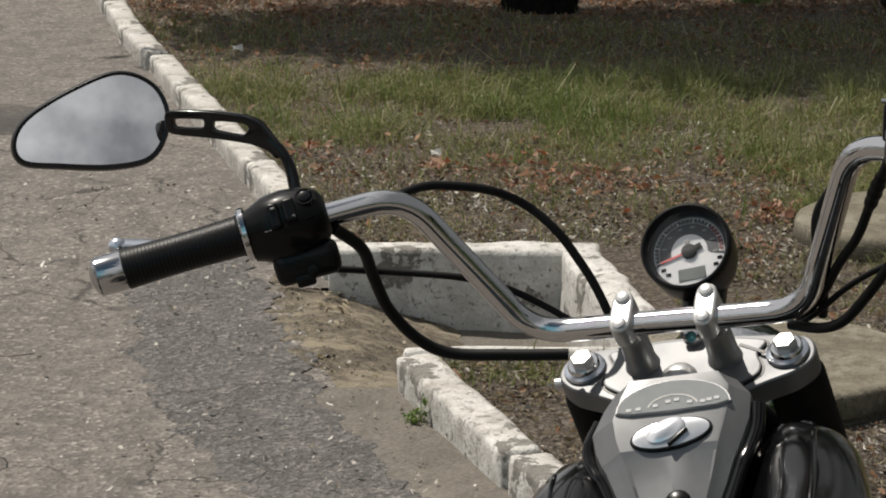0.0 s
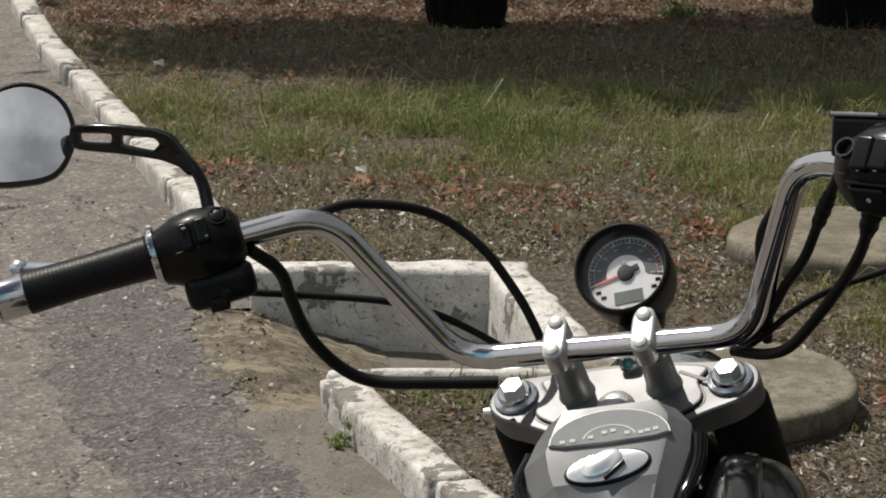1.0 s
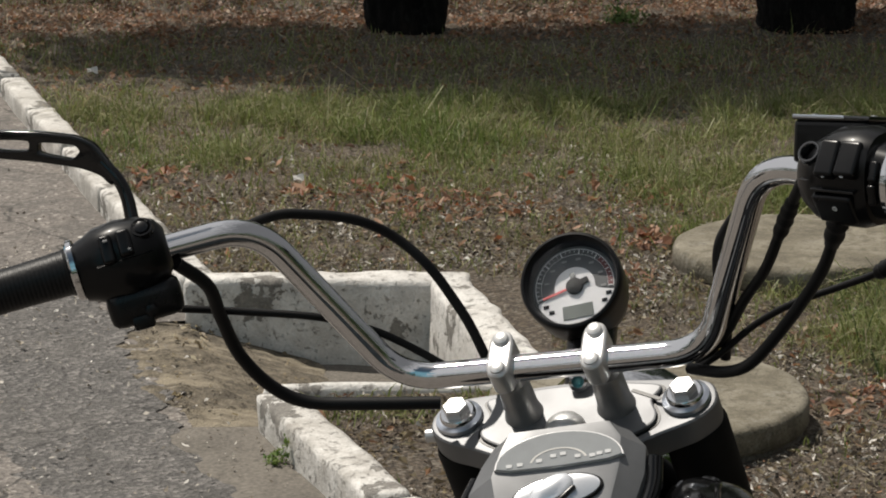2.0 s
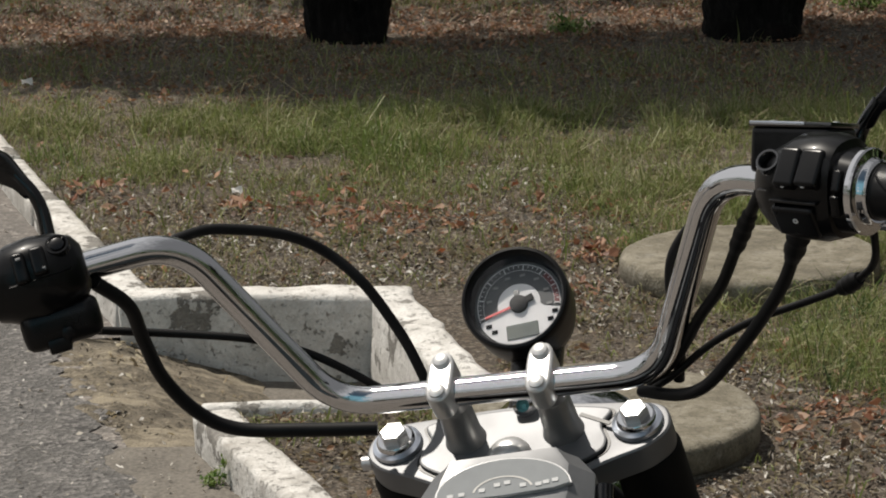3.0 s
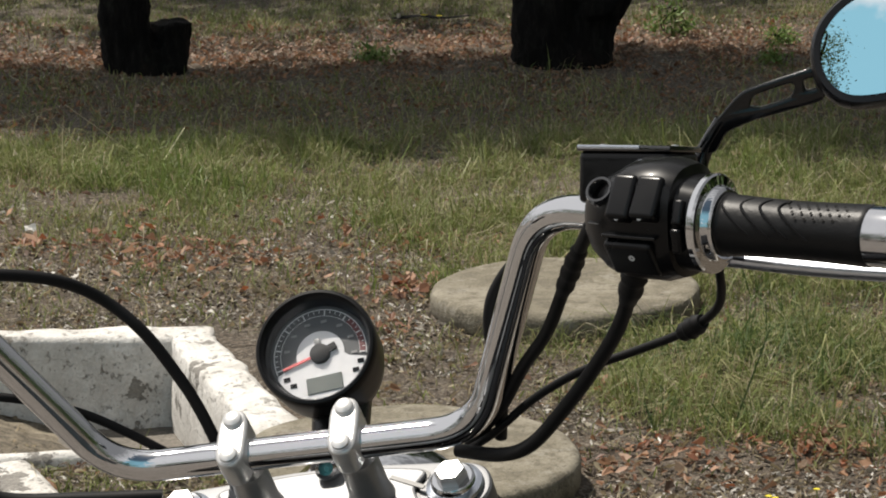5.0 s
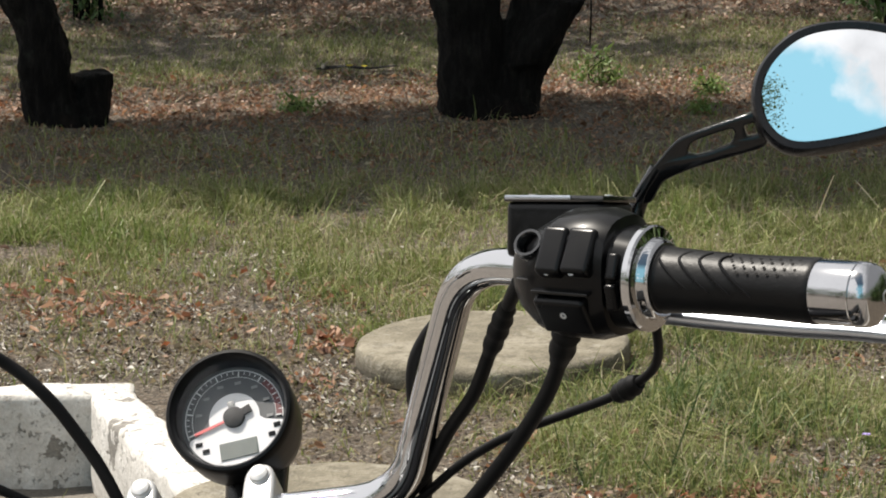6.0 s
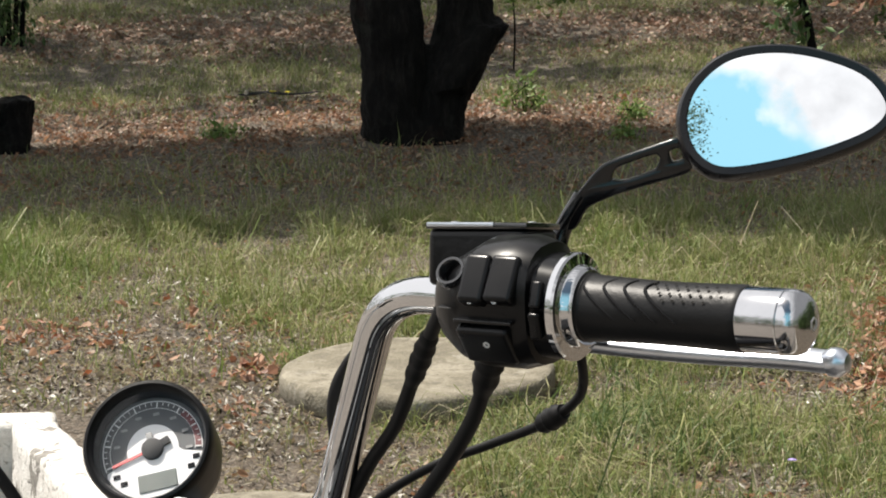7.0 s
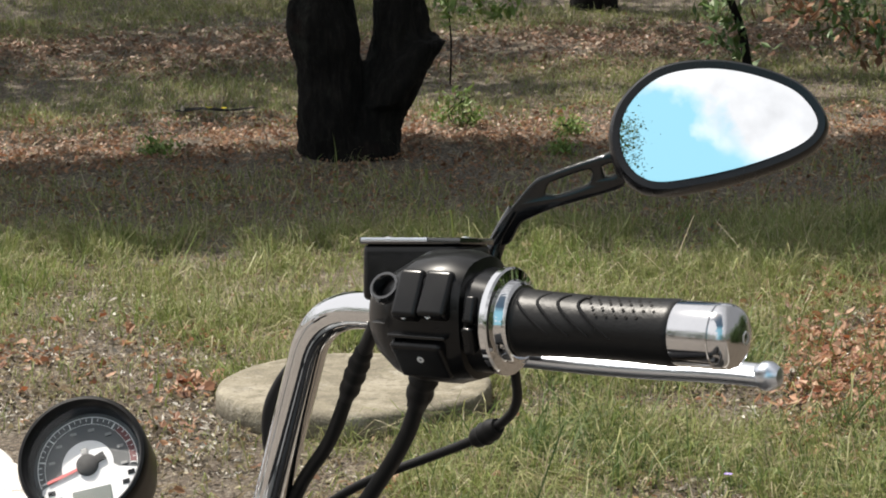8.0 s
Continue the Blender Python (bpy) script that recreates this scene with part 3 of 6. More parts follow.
def build_kerb():
    kerb = tagged(new("kerb"), "whitewashed concrete kerb with peeling paint and open joints", "kerb", kind="structure")
    def run(count, start, y, step, wide, seed):
        """Stones laid end to end along the kerb's line, each a little off true."""
        kinds = [block_mesh("kerb_stone", wide, step - 0.012, 0.19, 0.0042, seed + i) for i in range(5)]
        for i in range(count):
            j = random.Random(i * 3 + seed)
            y1 = y + step * math.copysign(0.965, start)
            a, b = Vector((kerb_x(y), y, 0)), Vector((kerb_x(y1), y1, 0))
            d = (b - a).normalized()
            side = Vector((d.y, -d.x, 0)) * (1 if d.y > 0 else -1)
            c = (a + b) / 2 + side * (wide / 2 + j.uniform(-0.004, 0.004))
            ob = new("kerb_stone", kinds[(i * 2 + i // 3) % 5])
            ob.parent = kerb
            ob.matrix_basis = Matrix.Translation((c.x, c.y, KTOP - 0.19 + j.uniform(-0.007, 0.007))) @ Matrix.Rotation(math.atan2(-d.x, d.y) + j.uniform(-0.02, 0.02), 4, "Z") @ Matrix.Rotation(j.uniform(-0.035, 0.035), 4, "Y") @ Matrix.Rotation(j.uniform(-0.008, 0.008), 4, "X")
            y = y1

    run(60, 1, 6.42, 0.53, 0.074, 0)
    run(18, -1, 5.15, 0.66, 0.080, 20)
    inlet = tagged(new("drain_inlet"), "whitewashed concrete walls of a kerb drain inlet", "drain inlet", kind="structure")

    def wall(a, b, thick, z0, z1, seed, name, amp=0.006):
        a, b = Vector(a), Vector(b)
        d = b - a
        me = block_mesh(name, d.length, thick, z1 - z0, amp, seed, paint=INLET)
        ob = new(name, me)
        ob.parent = inlet
        m = (a + b) / 2
        ob.matrix_basis = Matrix.Translation((m.x, m.y, z0)) @ Matrix.Rotation(math.atan2(d.y, d.x), 4, "Z")

    wall((-0.375, 6.0, 0), (0.222, 6.0, 0), 0.085, -0.17, WTOP, 7, "far_wall")
    wall((-0.352, 6.045, 0), (-0.452, 6.41, 0), 0.080, -0.17, KTOP + 0.003, 9, "corner_block")
    wall((0.175, 5.94, 0), (0.31, 5.23, 0), 0.09, -0.17, WTOP + 0.004, 11, "end_wall", 0.009)
    wall((-0.19, 5.205, 0), (0.26, 5.21, 0), 0.035, -0.17, WTOP - 0.012, 13, "near_wall", 0.004)


build_kerb()


def build_discs():
    """Round covers: a cast slab with a worn edge on a slightly narrower collar."""
    labels = ("round weathered concrete pit cover on bare soil", "round concrete pit cover half hidden in grass")
    for i, (x, y, r, ztop, h) in enumerate(((0.50, 4.99, 0.285, 0.122, 0.085), (0.945, 6.21, 0.275, 0.110, 0.07))):
        cover = tagged(new("pit_cover"), labels[i], "pit cover", "pit covers in the lawn")
        cover.matrix_basis = pose(x, y, ztop, 1.0 * (1 - 2 * i), -0.8, 40 * i)

        def worn(bm, sag):
            for v in bm.verts:
                k = 1 + 0.010 * noise.noise(Vector((v.co.x * 9, v.co.y * 9, i * 7))) + 0.007 * noise.noise(Vector((v.co.x * 34, v.co.y * 34, v.co.z * 34)))
                v.co.x, v.co.y = v.co.x * k, v.co.y * k
                v.co.z += sag * noise.noise(Vector((v.co.x * 6, v.co.y * 6, 3 + i)))
            return bm

        slab = [(0.0, -0.052), (r - 0.004, -0.052), (r, -0.046), (r, -0.013), (r - 0.004, -0.005), (r - 0.012, -0.001), (r - 0.03, 0.0), (r * 0.6, 0.001), (r * 0.3, 0.0), (0.0, 0.0)]
        part("slab", worn(lathe(slab, 110), 0.004), COVER, cover)
        collar = [(0.0, -h - 0.03), (r - 0.012, -h - 0.03), (r - 0.009, -0.055), (r - 0.012, -0.050), (0.0, -0.050)]
        part("collar", worn(lathe(collar, 90), 0.0), APRON, cover, "grey-brown concrete collar below the slab")


build_discs()


# ---------------------------------------------------------------- trees
def limb(bm, pts, ra, rb, seed, flare=0.0, n=22):
    """A knotty tapered stem along a curve."""
    path = spline(pts, 9)
    rings = []
    for j, c in enumerate(path):
        t = j / (len(path) - 1)
        ring = []
        for i in range(n):
            a = 2 * math.pi * i / n
            q = Vector((math.cos(a), math.sin(a), 0))
            r = ra + (rb - ra) * t + flare * math.exp(-t * 14)
            r *= 1 + 0.16 * noise.noise(Vector((q.x * 1.6, q.y * 1.6, c.z * 3 + seed))) + 0.07 * noise.noise(Vector((q.x * 6, q.y * 6, c.z * 14 + seed)))
            ring.append(bm.verts.new(c + q * r))
        rings.append(ring)
    for p, q in zip(rings, rings[1:]):
        for i in range(n):
            bm.faces.new((p[i], p[(i + 1) % n], q[(i + 1) % n], q[i]))
    bm.faces.new(rings[-1])
    bm.faces.new(rings[0][::-1])
    return bm


def leaf_mesh(centres, sizes, per, spread, size, seed, flat=0.6):
    """Small folded leaves in clumps: arrays of vertices and triangles."""
    rng = np.random.default_rng(seed)
    n = len(centres) * per
    c = np.repeat(np.asarray(centres, float), per, 0) + rng.normal(0, 1, (n, 3)) * np.repeat(np.asarray(sizes, float), per)[:, None] * spread
    az, tilt = rng.uniform(0, 6.283, n), rng.normal(0, flat, n)
    u = np.stack([np.cos(az) * np.cos(tilt), np.sin(az) * np.cos(tilt), np.sin(tilt)], 1)
    v = np.cross(u, rng.normal(0, 0.4, (n, 3)) + [0, 0, 1])
    v /= np.linalg.norm(v, axis=1)[:, None]
    w = np.cross(u, v)
    s = size * rng.uniform(0.6, 1.3, n)[:, None]
    verts = np.stack([c - u * s, c + v * s * 0.42 + w * s * 0.12, c + u * s, c - v * s * 0.42 + w * s * 0.12], 1).reshape(-1, 3)
    b = np.arange(n)[:, None] * 4
    faces = np.concatenate([b + [0, 1, 2], b + [0, 2, 3]])
    return verts, faces


def leaf_part(name, parent, arrays, material=None, label=""):
    me = bpy.data.meshes.new(name)
    me.from_pydata(arrays[0].tolist(), [], arrays[1].tolist())
    me.materials.append(material or LEAF)
    ob = new(name, me)
    ob.parent = parent
    return tagged(ob, label)


def crown_points(lo, hi, n, seed):
    rng = np.random.default_rng(seed)
    lo, hi = np.array(lo, float), np.array(hi, float)
    p = rng.uniform(-1, 1, (n * 4, 3))
    p = p[(p ** 4).sum(1) < 1.0][:n]
    return (lo + hi) / 2 + p * (hi - lo) / 2


def grown(bm, cell=0.013):
    """Melts overlapping stems into one skin, with knots and furrows."""
    me = bpy.data.meshes.new("stems")
    bm.to_mesh(me)
    bm.free()
    ob = new("stems", me)
    mod = ob.modifiers.new("skin", "REMESH")
    mod.mode, mod.voxel_size = "VOXEL", cell
    flow = ob.modifiers.new("flow", "SMOOTH")
    flow.factor, flow.iterations = 0.5, 4
    solid = bpy.data.meshes.new_from_object(ob.evaluated_get(bpy.context.evaluated_depsgraph_get()))
    out = bmesh.new()
    out.from_mesh(solid)
    bpy.data.objects.remove(ob)
    bpy.data.meshes.remove(me)
    bpy.data.meshes.remove(solid)
    out.normal_update()
    for v in out.verts:
        p = v.co
        k = 0.022 * noise.noise(Vector((p.x * 8, p.y * 8, p.z * 6))) + 0.009 * noise.noise(Vector((p.x * 30, p.y * 30, p.z * 8))) + 0.005 * noise.noise(p * 55)
        v.co = p + v.normal * k
    return out


def big_tree(at, label, trunk, crown_lo, crown_hi, clumps, seed, branches, stump=None, tail=None, rise=0.0, fused=False):
    t = tagged(new("tree"), label, "tree", "trees on the lawn")
    t.matrix_basis = pose(*at)
    bm = bmesh.new()
    for spec in trunk:
        limb(bm, *spec)
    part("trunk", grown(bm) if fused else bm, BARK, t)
    if stump:
        bm = bmesh.new()
        limb(bm, *stump)
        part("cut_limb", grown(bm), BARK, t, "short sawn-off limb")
    # crowns sit out of view, their boxes set by where shade should fall
    pts = crown_points(crown_lo, crown_hi, clumps, seed)
    if tail:
        pts = np.concatenate([pts, crown_points(*tail, seed + 100)])
    for i, (p0, r) in enumerate(branches):
        far = pts[(i * 7) % len(pts)]
        bm = bmesh.new()
        mid = (np.array(p0) + far) / 2 + [0, 0, 0.25]
        limb(bm, [p0, tuple(mid), tuple(far)], r, 0.012, seed + i, 0.0, 10)
        part("branch", bm, BARK, t)
    leaf_part("crown", t, leaf_mesh(pts, np.full(len(pts), 1.0), 46, 0.17, 0.055, seed))
    if rise:
        # unseen upper crown, added along the sun's slant to cut skylight on the lawn
        rng = np.random.default_rng(seed + 200)
        up = pts + rng.uniform(0.3, rise, len(pts))[:, None] * np.array([sd.x / sd.z, sd.y / sd.z, 1.0])
        leaf_part("shade_upper_crown", t, leaf_mesh(up, np.full(len(up), 1.0), 34, 0.2, 0.085, seed + 1))
        tip = up[np.argmax(up[:, 2])]
        bm = bmesh.new()
        limb(bm, [tuple(pts[3]), tuple((pts[3] + tip) / 2), tuple(tip)], 0.05, 0.015, seed, 0.0, 10)
        part("branch", bm, BARK, t)
    return t


big_tree((0.120, 9.36, LAWN), "dark gnarled tree with a sawn-off limb at its foot",
         [([(0.015, 0, -0.12), (-0.03, 0, 0.12), (-0.055, 0.0, 0.28), (-0.15, 0.03, 0.6), (-0.25, 0.1, 1.3), (-0.5, 0.25, 2.5)], 0.088, 0.06, 1, 0.02),
          ([(0.05, 0.02, -0.10), (0.055, 0.02, 0.0), (0.05, 0.02, 0.06)], 0.075, 0.06, 5, 0.0)],
         (-1.25, -0.18, 2.9), (1.0, 0.80, 3.25), 210, 11, [((-0.3, 0.12, 1.5), 0.04), ((-0.5, 0.25, 2.4), 0.05), ((-0.42, 0.2, 2.1), 0.04), ((-0.5, 0.25, 2.45), 0.04)],
         ([(0.070, 0.04, -0.08), (0.085, 0.05, 0.03), (0.098, 0.06, 0.10), (0.105, 0.06, 0.150)], 0.088, 0.070, 6, 0.0),
         ((-2.1, 0.40, 2.95), (-1.2, 0.82, 3.2), 28), 1.6, True)
big_tree((1.415, 9.36, LAWN), "dark trunk that forks low into two thick stems",
         [([(-0.035, 0, -0.12), (-0.052, 0, 0.06), (-0.070, 0, 0.22), (-0.090, 0, 0.42), (-0.125, 0.03, 0.8), (-0.4, 0.2, 2.5)], 0.114, 0.084, 3, 0.02),
          ([(0.030, 0, -0.12), (0.052, 0, 0.06), (0.102, 0.0, 0.22), (0.145, 0.01, 0.38), (0.172, 0.05, 0.7), (0.40, 0.25, 2.4)], 0.112, 0.060, 4, 0.01),
          ([(0.10, -0.02, 0.16), (0.165, -0.03, 0.27), (0.225, -0.03, 0.36)], 0.095, 0.072, 5)],
         (-1.3, -0.10, 2.9), (1.5, 0.82, 3.25), 160, 12, [((-0.35, 0.15, 2.2), 0.05), ((0.4, 0.2, 2.1), 0.05), ((-0.2, 0.1, 1.6), 0.04), ((0.3, 0.15, 1.7), 0.04)],
         None, ((-0.75, -0.8, 2.9), (0.7, -0.1, 3.2), 32), 1.4, True)
big_tree((3.05, 13.2, LAWN), "distant tree with a straight dark trunk",
         [([(0, 0, -0.12), (0.0, 0, 0.5), (0.03, 0, 1.2), (0.05, 0.1, 2.6)], 0.095, 0.07, 7, 0.02)],
         (-1.5, -1.2, 2.7), (1.5, 1.2, 3.8), 60, 13, [((0.04, 0.05, 1.8), 0.05), ((0.05, 0.1, 2.5), 0.05)])
# stands outside the view, added so its crown darkens the right of the lawn
big_tree((4.3, 9.9, LAWN), "unseen leafy tree added to shade the lawn",
         [([(0, 0, -0.12), (0.0, 0, 0.5), (-0.1, 0, 1.2), (-0.3, 0.1, 2.6)], 0.11, 0.07, 8, 0.02)],
         (-2.6, -0.75, 2.9), (1.2, 0.25, 3.25), 180, 14, [((-0.1, 0.05, 1.5), 0.05), ((-0.3, 0.1, 2.5), 0.05), ((-0.2, 0.1, 2.1), 0.04)], None, None, 4.0)


# two more trees beyond the view, added for the shade on the far meadow
big_tree((-0.9, 15.2, LAWN), "unseen broad tree added to shade the meadow", [([(0, 0, -0.12), (0.0, 0, 0.5), (0.1, 0, 1.4), (0.2, 0.1, 2.8)], 0.13, 0.08, 9, 0.03)],
         (-2.6, -4.2, 2.9), (2.0, 0.2, 3.6), 215, 15, [((0.1, 0.05, 1.5), 0.05), ((0.2, 0.1, 2.7), 0.05), ((0.15, 0.1, 2.1), 0.04)])
big_tree((1.9, 15.6, LAWN), "unseen broad tree added to shade the meadow", [([(0, 0, -0.12), (0.0, 0, 0.5), (-0.1, 0, 1.4), (-0.1, 0.1, 2.8)], 0.13, 0.08, 10, 0.03)],
         (-2.4, -4.4, 2.9), (2.4, 0.2, 3.6), 165, 16, [((-0.1, 0.05, 1.5), 0.05), ((-0.1, 0.1, 2.7), 0.05), ((-0.1, 0.1, 2.1), 0.04)])


def build_woods():
    """Trees added all round the place, out of sight, to darken what the chrome mirrors."""
    rng = np.random.default_rng(77)
    pts, bm = [], bmesh.new()
    for k in range(60):
        a = 2 * math.pi * k / 60 + rng.normal(0, 0.03)
        r = (24 if math.sin(a) > -0.2 else 13) + rng.uniform(0, 7)
        x, y = r * math.cos(a), 4 + r * math.sin(a)
        if x < -3 and -16 < y < 34 and abs(x + 6) < 3:
            continue
        near = math.cos(a) > 0.7 and y < 10
        if near:
            # unseen low bushy trees, added along the lawn's side for dark reflections
            x, y = 6.2 + rng.uniform(0, 2.5), y * 0.45 + 0.5
        h = rng.uniform(2.3, 3.0) if near else rng.uniform(4.5, 7.5) if math.sin(a) > -0.2 else rng.uniform(4.2, 5.4)
        limb(bm, [(x, y, -0.2), (x + rng.normal(0, 0.2), y, 1.5), (x + rng.normal(0, 0.4), y, h * 0.7)], 0.22, 0.08, k, 0.05, 8)
        for _ in range(int(h * (8 if near else 4))):
            pts.append((x + rng.normal(0, 0.5 if near else 1.5), y + rng.normal(0, 0.8 if near else 1.5), rng.uniform(0.5 if near else 1.2, h)))
    wood = tagged(new("added_woods"), "unseen belt of green trees added around the lawn", "woods", kind="stuff")
    part("trunks", bm, BARK, wood)
    leaf_part("foliage", wood, leaf_mesh(pts, np.full(len(pts), 1.0), 80, 0.55, 0.13, 78))


build_woods()


def build_rear_tree():
    """A tall tree behind the camera, whose outer twigs show in the mirror."""
    t = tagged(new("tree"), "tall tree with fine twigs behind the road", "tree", "trees on the lawn")
    t.matrix_basis = pose(-2.4, -11.5, 0.0)
    bm = bmesh.new()
    limb(bm, [(0, 0, -0.2), (0.05, 0, 2.0), (0.0, 0.1, 4.5), (0.2, 0.3, 7.4)], 0.2, 0.06, 21, 0.06)
    part("trunk", bm, BARK, t)
    bm = bmesh.new()
    limb(bm, [(0.05, 0.1, 5.5), (0.5, 0.5, 7.4), (1.0, 0.8, 9.2)], 0.06, 0.012, 22, 0, 10)
    part("branch", bm, BARK, t)
    pts = np.concatenate([crown_points((-1.8, -1.2, 6.0), (0.75, 1.0, 9.6), 120, 23), crown_points((0.65, 0.3, 8.3), (1.10, 0.9, 9.6), 45, 24)])
    leaf_part("crown", t, leaf_mesh(pts, np.full(len(pts), 1.0), 55, 0.10, 0.022, 25))


build_rear_tree()


def build_saplings():
    rng = np.random.default_rng(4)
    s = tagged(new("sapling"), "thin young tree with drooping green and dry orange leaves", "sapling", "saplings on the lawn")
    s.matrix_basis = pose(3.0, 10.9, LAWN)
    bm = bmesh.new()
    limb(bm, [(0.1, 0, -0.1), (0.06, 0, 0.15), (-0.02, 0, 0.4), (-0.05, 0, 0.9), (0.1, 0, 1.5)], 0.019, 0.010, 3, 0.008, 10)
    part("trunk", bm, BARK, s)
    green = np.array([(0.46 + rng.normal(0, 0.10), rng.normal(0, 0.10), 0.13 + abs(rng.normal(0, 0.10))) for _ in range(20)] + [(0.0 + rng.normal(0, 0.035), 0, 0.10 + abs(rng.normal(0, 0.10))) for _ in range(12)] + [(0.40 + rng.normal(0, 0.12), rng.normal(0, 0.1), 0.32 + rng.normal(0, 0.05)) for _ in range(9)] + [(rng.normal(0, 0.5), rng.normal(0, 0.4), 1.2 + rng.normal(0, 0.2)) for _ in range(30)])
    dry = np.array([(0.22 + rng.normal(0, 0.08), -0.05 + rng.normal(0, 0.05), 0.25 + abs(rng.normal(0, 0.05))) for _ in range(9)] + [(0.50 + rng.normal(0, 0.06), -0.08, 0.10 + abs(rng.normal(0, 0.05))) for _ in range(6)])
    for k in range(4):
        bm = bmesh.new()
        limb(bm, [(-0.03, 0, 0.38 + 0.1 * k), (0.18, -0.02, 0.42 + 0.08 * k), (0.46, -0.04, 0.20 + 0.1 * k)], 0.008, 0.003, k, 0, 8)
        part("branch", bm, BARK, s)
    leaf_part("crown", s, leaf_mesh(green, np.full(len(green), 1.0), 14, 0.05, 0.026, 5, 0.9))
    leaf_part("dry_leaves", s, leaf_mesh(dry, np.full(len(dry), 1.0), 14, 0.045, 0.03, 6, 0.9), DEADLEAF, "dry orange leaves")
    s2 = tagged(new("sapling"), "small thin sapling with a few fresh green leaves", "sapling", "saplings on the lawn")
    s2.matrix_basis = pose(1.99, 10.87, LAWN)
    bm = bmesh.new()
    limb(bm, [(0, 0, -0.05), (0.005, 0, 0.15), (-0.01, 0, 0.35), (0.0, 0, 0.6)], 0.0035, 0.002, 9, 0, 8)
    part("stem", bm, BARK, s2)
    pts = [(rng.normal(0.06, 0.08), rng.normal(0, 0.06), 0.25 + abs(rng.normal(0, 0.12))) for _ in range(22)]
    leaf_part("crown", s2, leaf_mesh(pts, np.full(len(pts), 1.0), 12, 0.03, 0.022, 8, 0.9), FRESH)
    for x, y, r, h, sd in ((1.84, 9.85, 0.060, 0.10, 1), (0.84, 9.42, 0.050, 0.035, 2), (2.16, 9.70, 0.035, 0.035, 3), (2.5, 9.45, 0.035, 0.03, 4), (2.05, 9.3, 0.03, 0.02, 5)):
        b = tagged(new("weed"), "low bushy green weed among dead leaves", "weed", "weeds under the trees")
        b.matrix_basis = pose(x, y, lawn_z(x, y))
        q = [(rng.normal(0, r * 0.55), rng.normal(0, r * 0.5), abs(rng.normal(h * 0.5, h * 0.4))) for _ in range(26)]
        leaf_part("leaves", b, leaf_mesh(q, np.full(len(q), 1.0), 14, 0.018, 0.011, 20 + sd, 0.9), FRESH)
        bm = bmesh.new()
        for k in range(5):
            tube(spline([(0, 0, -0.02), (rng.normal(0, r * 0.3), rng.normal(0, r * 0.3), h * 0.6), (rng.normal(0, r * 0.5), rng.normal(0, r * 0.5), h)], 3), 0.0015, 5, bm)
        part("stem", bm, BARK, b)
    sh = tagged(new("shrub"), "dense dark green shrub in the shade behind the trees", "shrub")
    sh.matrix_basis = pose(0.26, 11.75, lawn_z(0.26, 11.75))
    for k in range(5):
        bm = bmesh.new()
        limb(bm, [(0.02 * k - 0.04, 0, -0.05), (0.03 * k - 0.06, rng.normal(0, 0.03), 0.2), (0.06 * k - 0.12, rng.normal(0, 0.06), 0.55)], 0.012, 0.004, 60 + k, 0, 8)
        part("stem", bm, BARK, sh)
    q = [(rng.normal(0, 0.055), rng.normal(0, 0.055), abs(rng.normal(0.28, 0.16))) for _ in range(110)]
    leaf_part("leaves", sh, leaf_mesh(q, np.full(len(q), 1.0), 18, 0.03, 0.016, 61, 0.9), LEAF)
    lg = tagged(new("fallen_branch"), "dark broken branch lying in the dead leaves", "fallen branch")
    lg.matrix_basis = pose(1.10, 10.22, lawn_z(1.10, 10.22) + 0.022)
    bm = bmesh.new()
    limb(bm, [(-0.11, 0, 0.004), (-0.04, 0.01, 0.010), (0.03, 0, 0.002), (0.12, 0.02, 0.006)], 0.030, 0.018, 4, 0, 12)
    part("wood", bm, BARK, lg)
    bm = lathe([(0.0, -0.003), (0.012, -0.003), (0.017, 0.003), (0.012, 0.008), (0.0, 0.010)], 12)
    bm.transform(Matrix.Translation((-0.108, 0, 0.004)) @ Matrix.Rotation(radians(-90), 4, "Y"))
    part("broken_end", bm, CHIP, lg, "pale splintered end")
    # tuft at the gutter's edge
    b = tagged(new("weed"), "small green tuft growing at the kerb's foot", "weed")
    b.matrix_basis = pose(-0.165, 4.93, 0.008)
    q = [(rng.normal(0, 0.009), rng.normal(0, 0.009), abs(rng.normal(0.010, 0.009))) for _ in range(14)]
    leaf_part("leaves", b, leaf_mesh(q, np.full(len(q), 1.0), 8, 0.006, 0.007, 33, 1.0), FRESH)


build_saplings()


# ---------------------------------------------------------------- grass and litter
def lawn_heights(x, y):
    return np.array([lawn_z(a, b) for a, b in zip(x, y)])


def fbm(x, y, s, seed):
    return np.array([noise.noise(Vector((a * s, b * s, seed))) + 0.5 * noise.noise(Vector((a * s * 2.3, b * s * 2.3, seed + 5))) for a, b in zip(x, y)])


def behind_kerb(x, y):
    k = np.array([kerb_x(b) + 0.078 for b in y])
    pit = (y > 5.16) & (y < 6.06) & (x < 0.36)
    d1 = (x - 0.50) ** 2 + (y - 4.99) ** 2 < 0.30 ** 2
    d2 = (x - 0.945) ** 2 + (y - 6.21) ** 2 < 0.285 ** 2
    tr = ((x - 0.16) ** 2 + (y - 9.36) ** 2 < 0.13 ** 2) | ((x - 1.38) ** 2 + (y - 9.36) ** 2 < 0.14 ** 2)
    return (x > k) & ~pit & ~d1 & ~d2 & ~tr


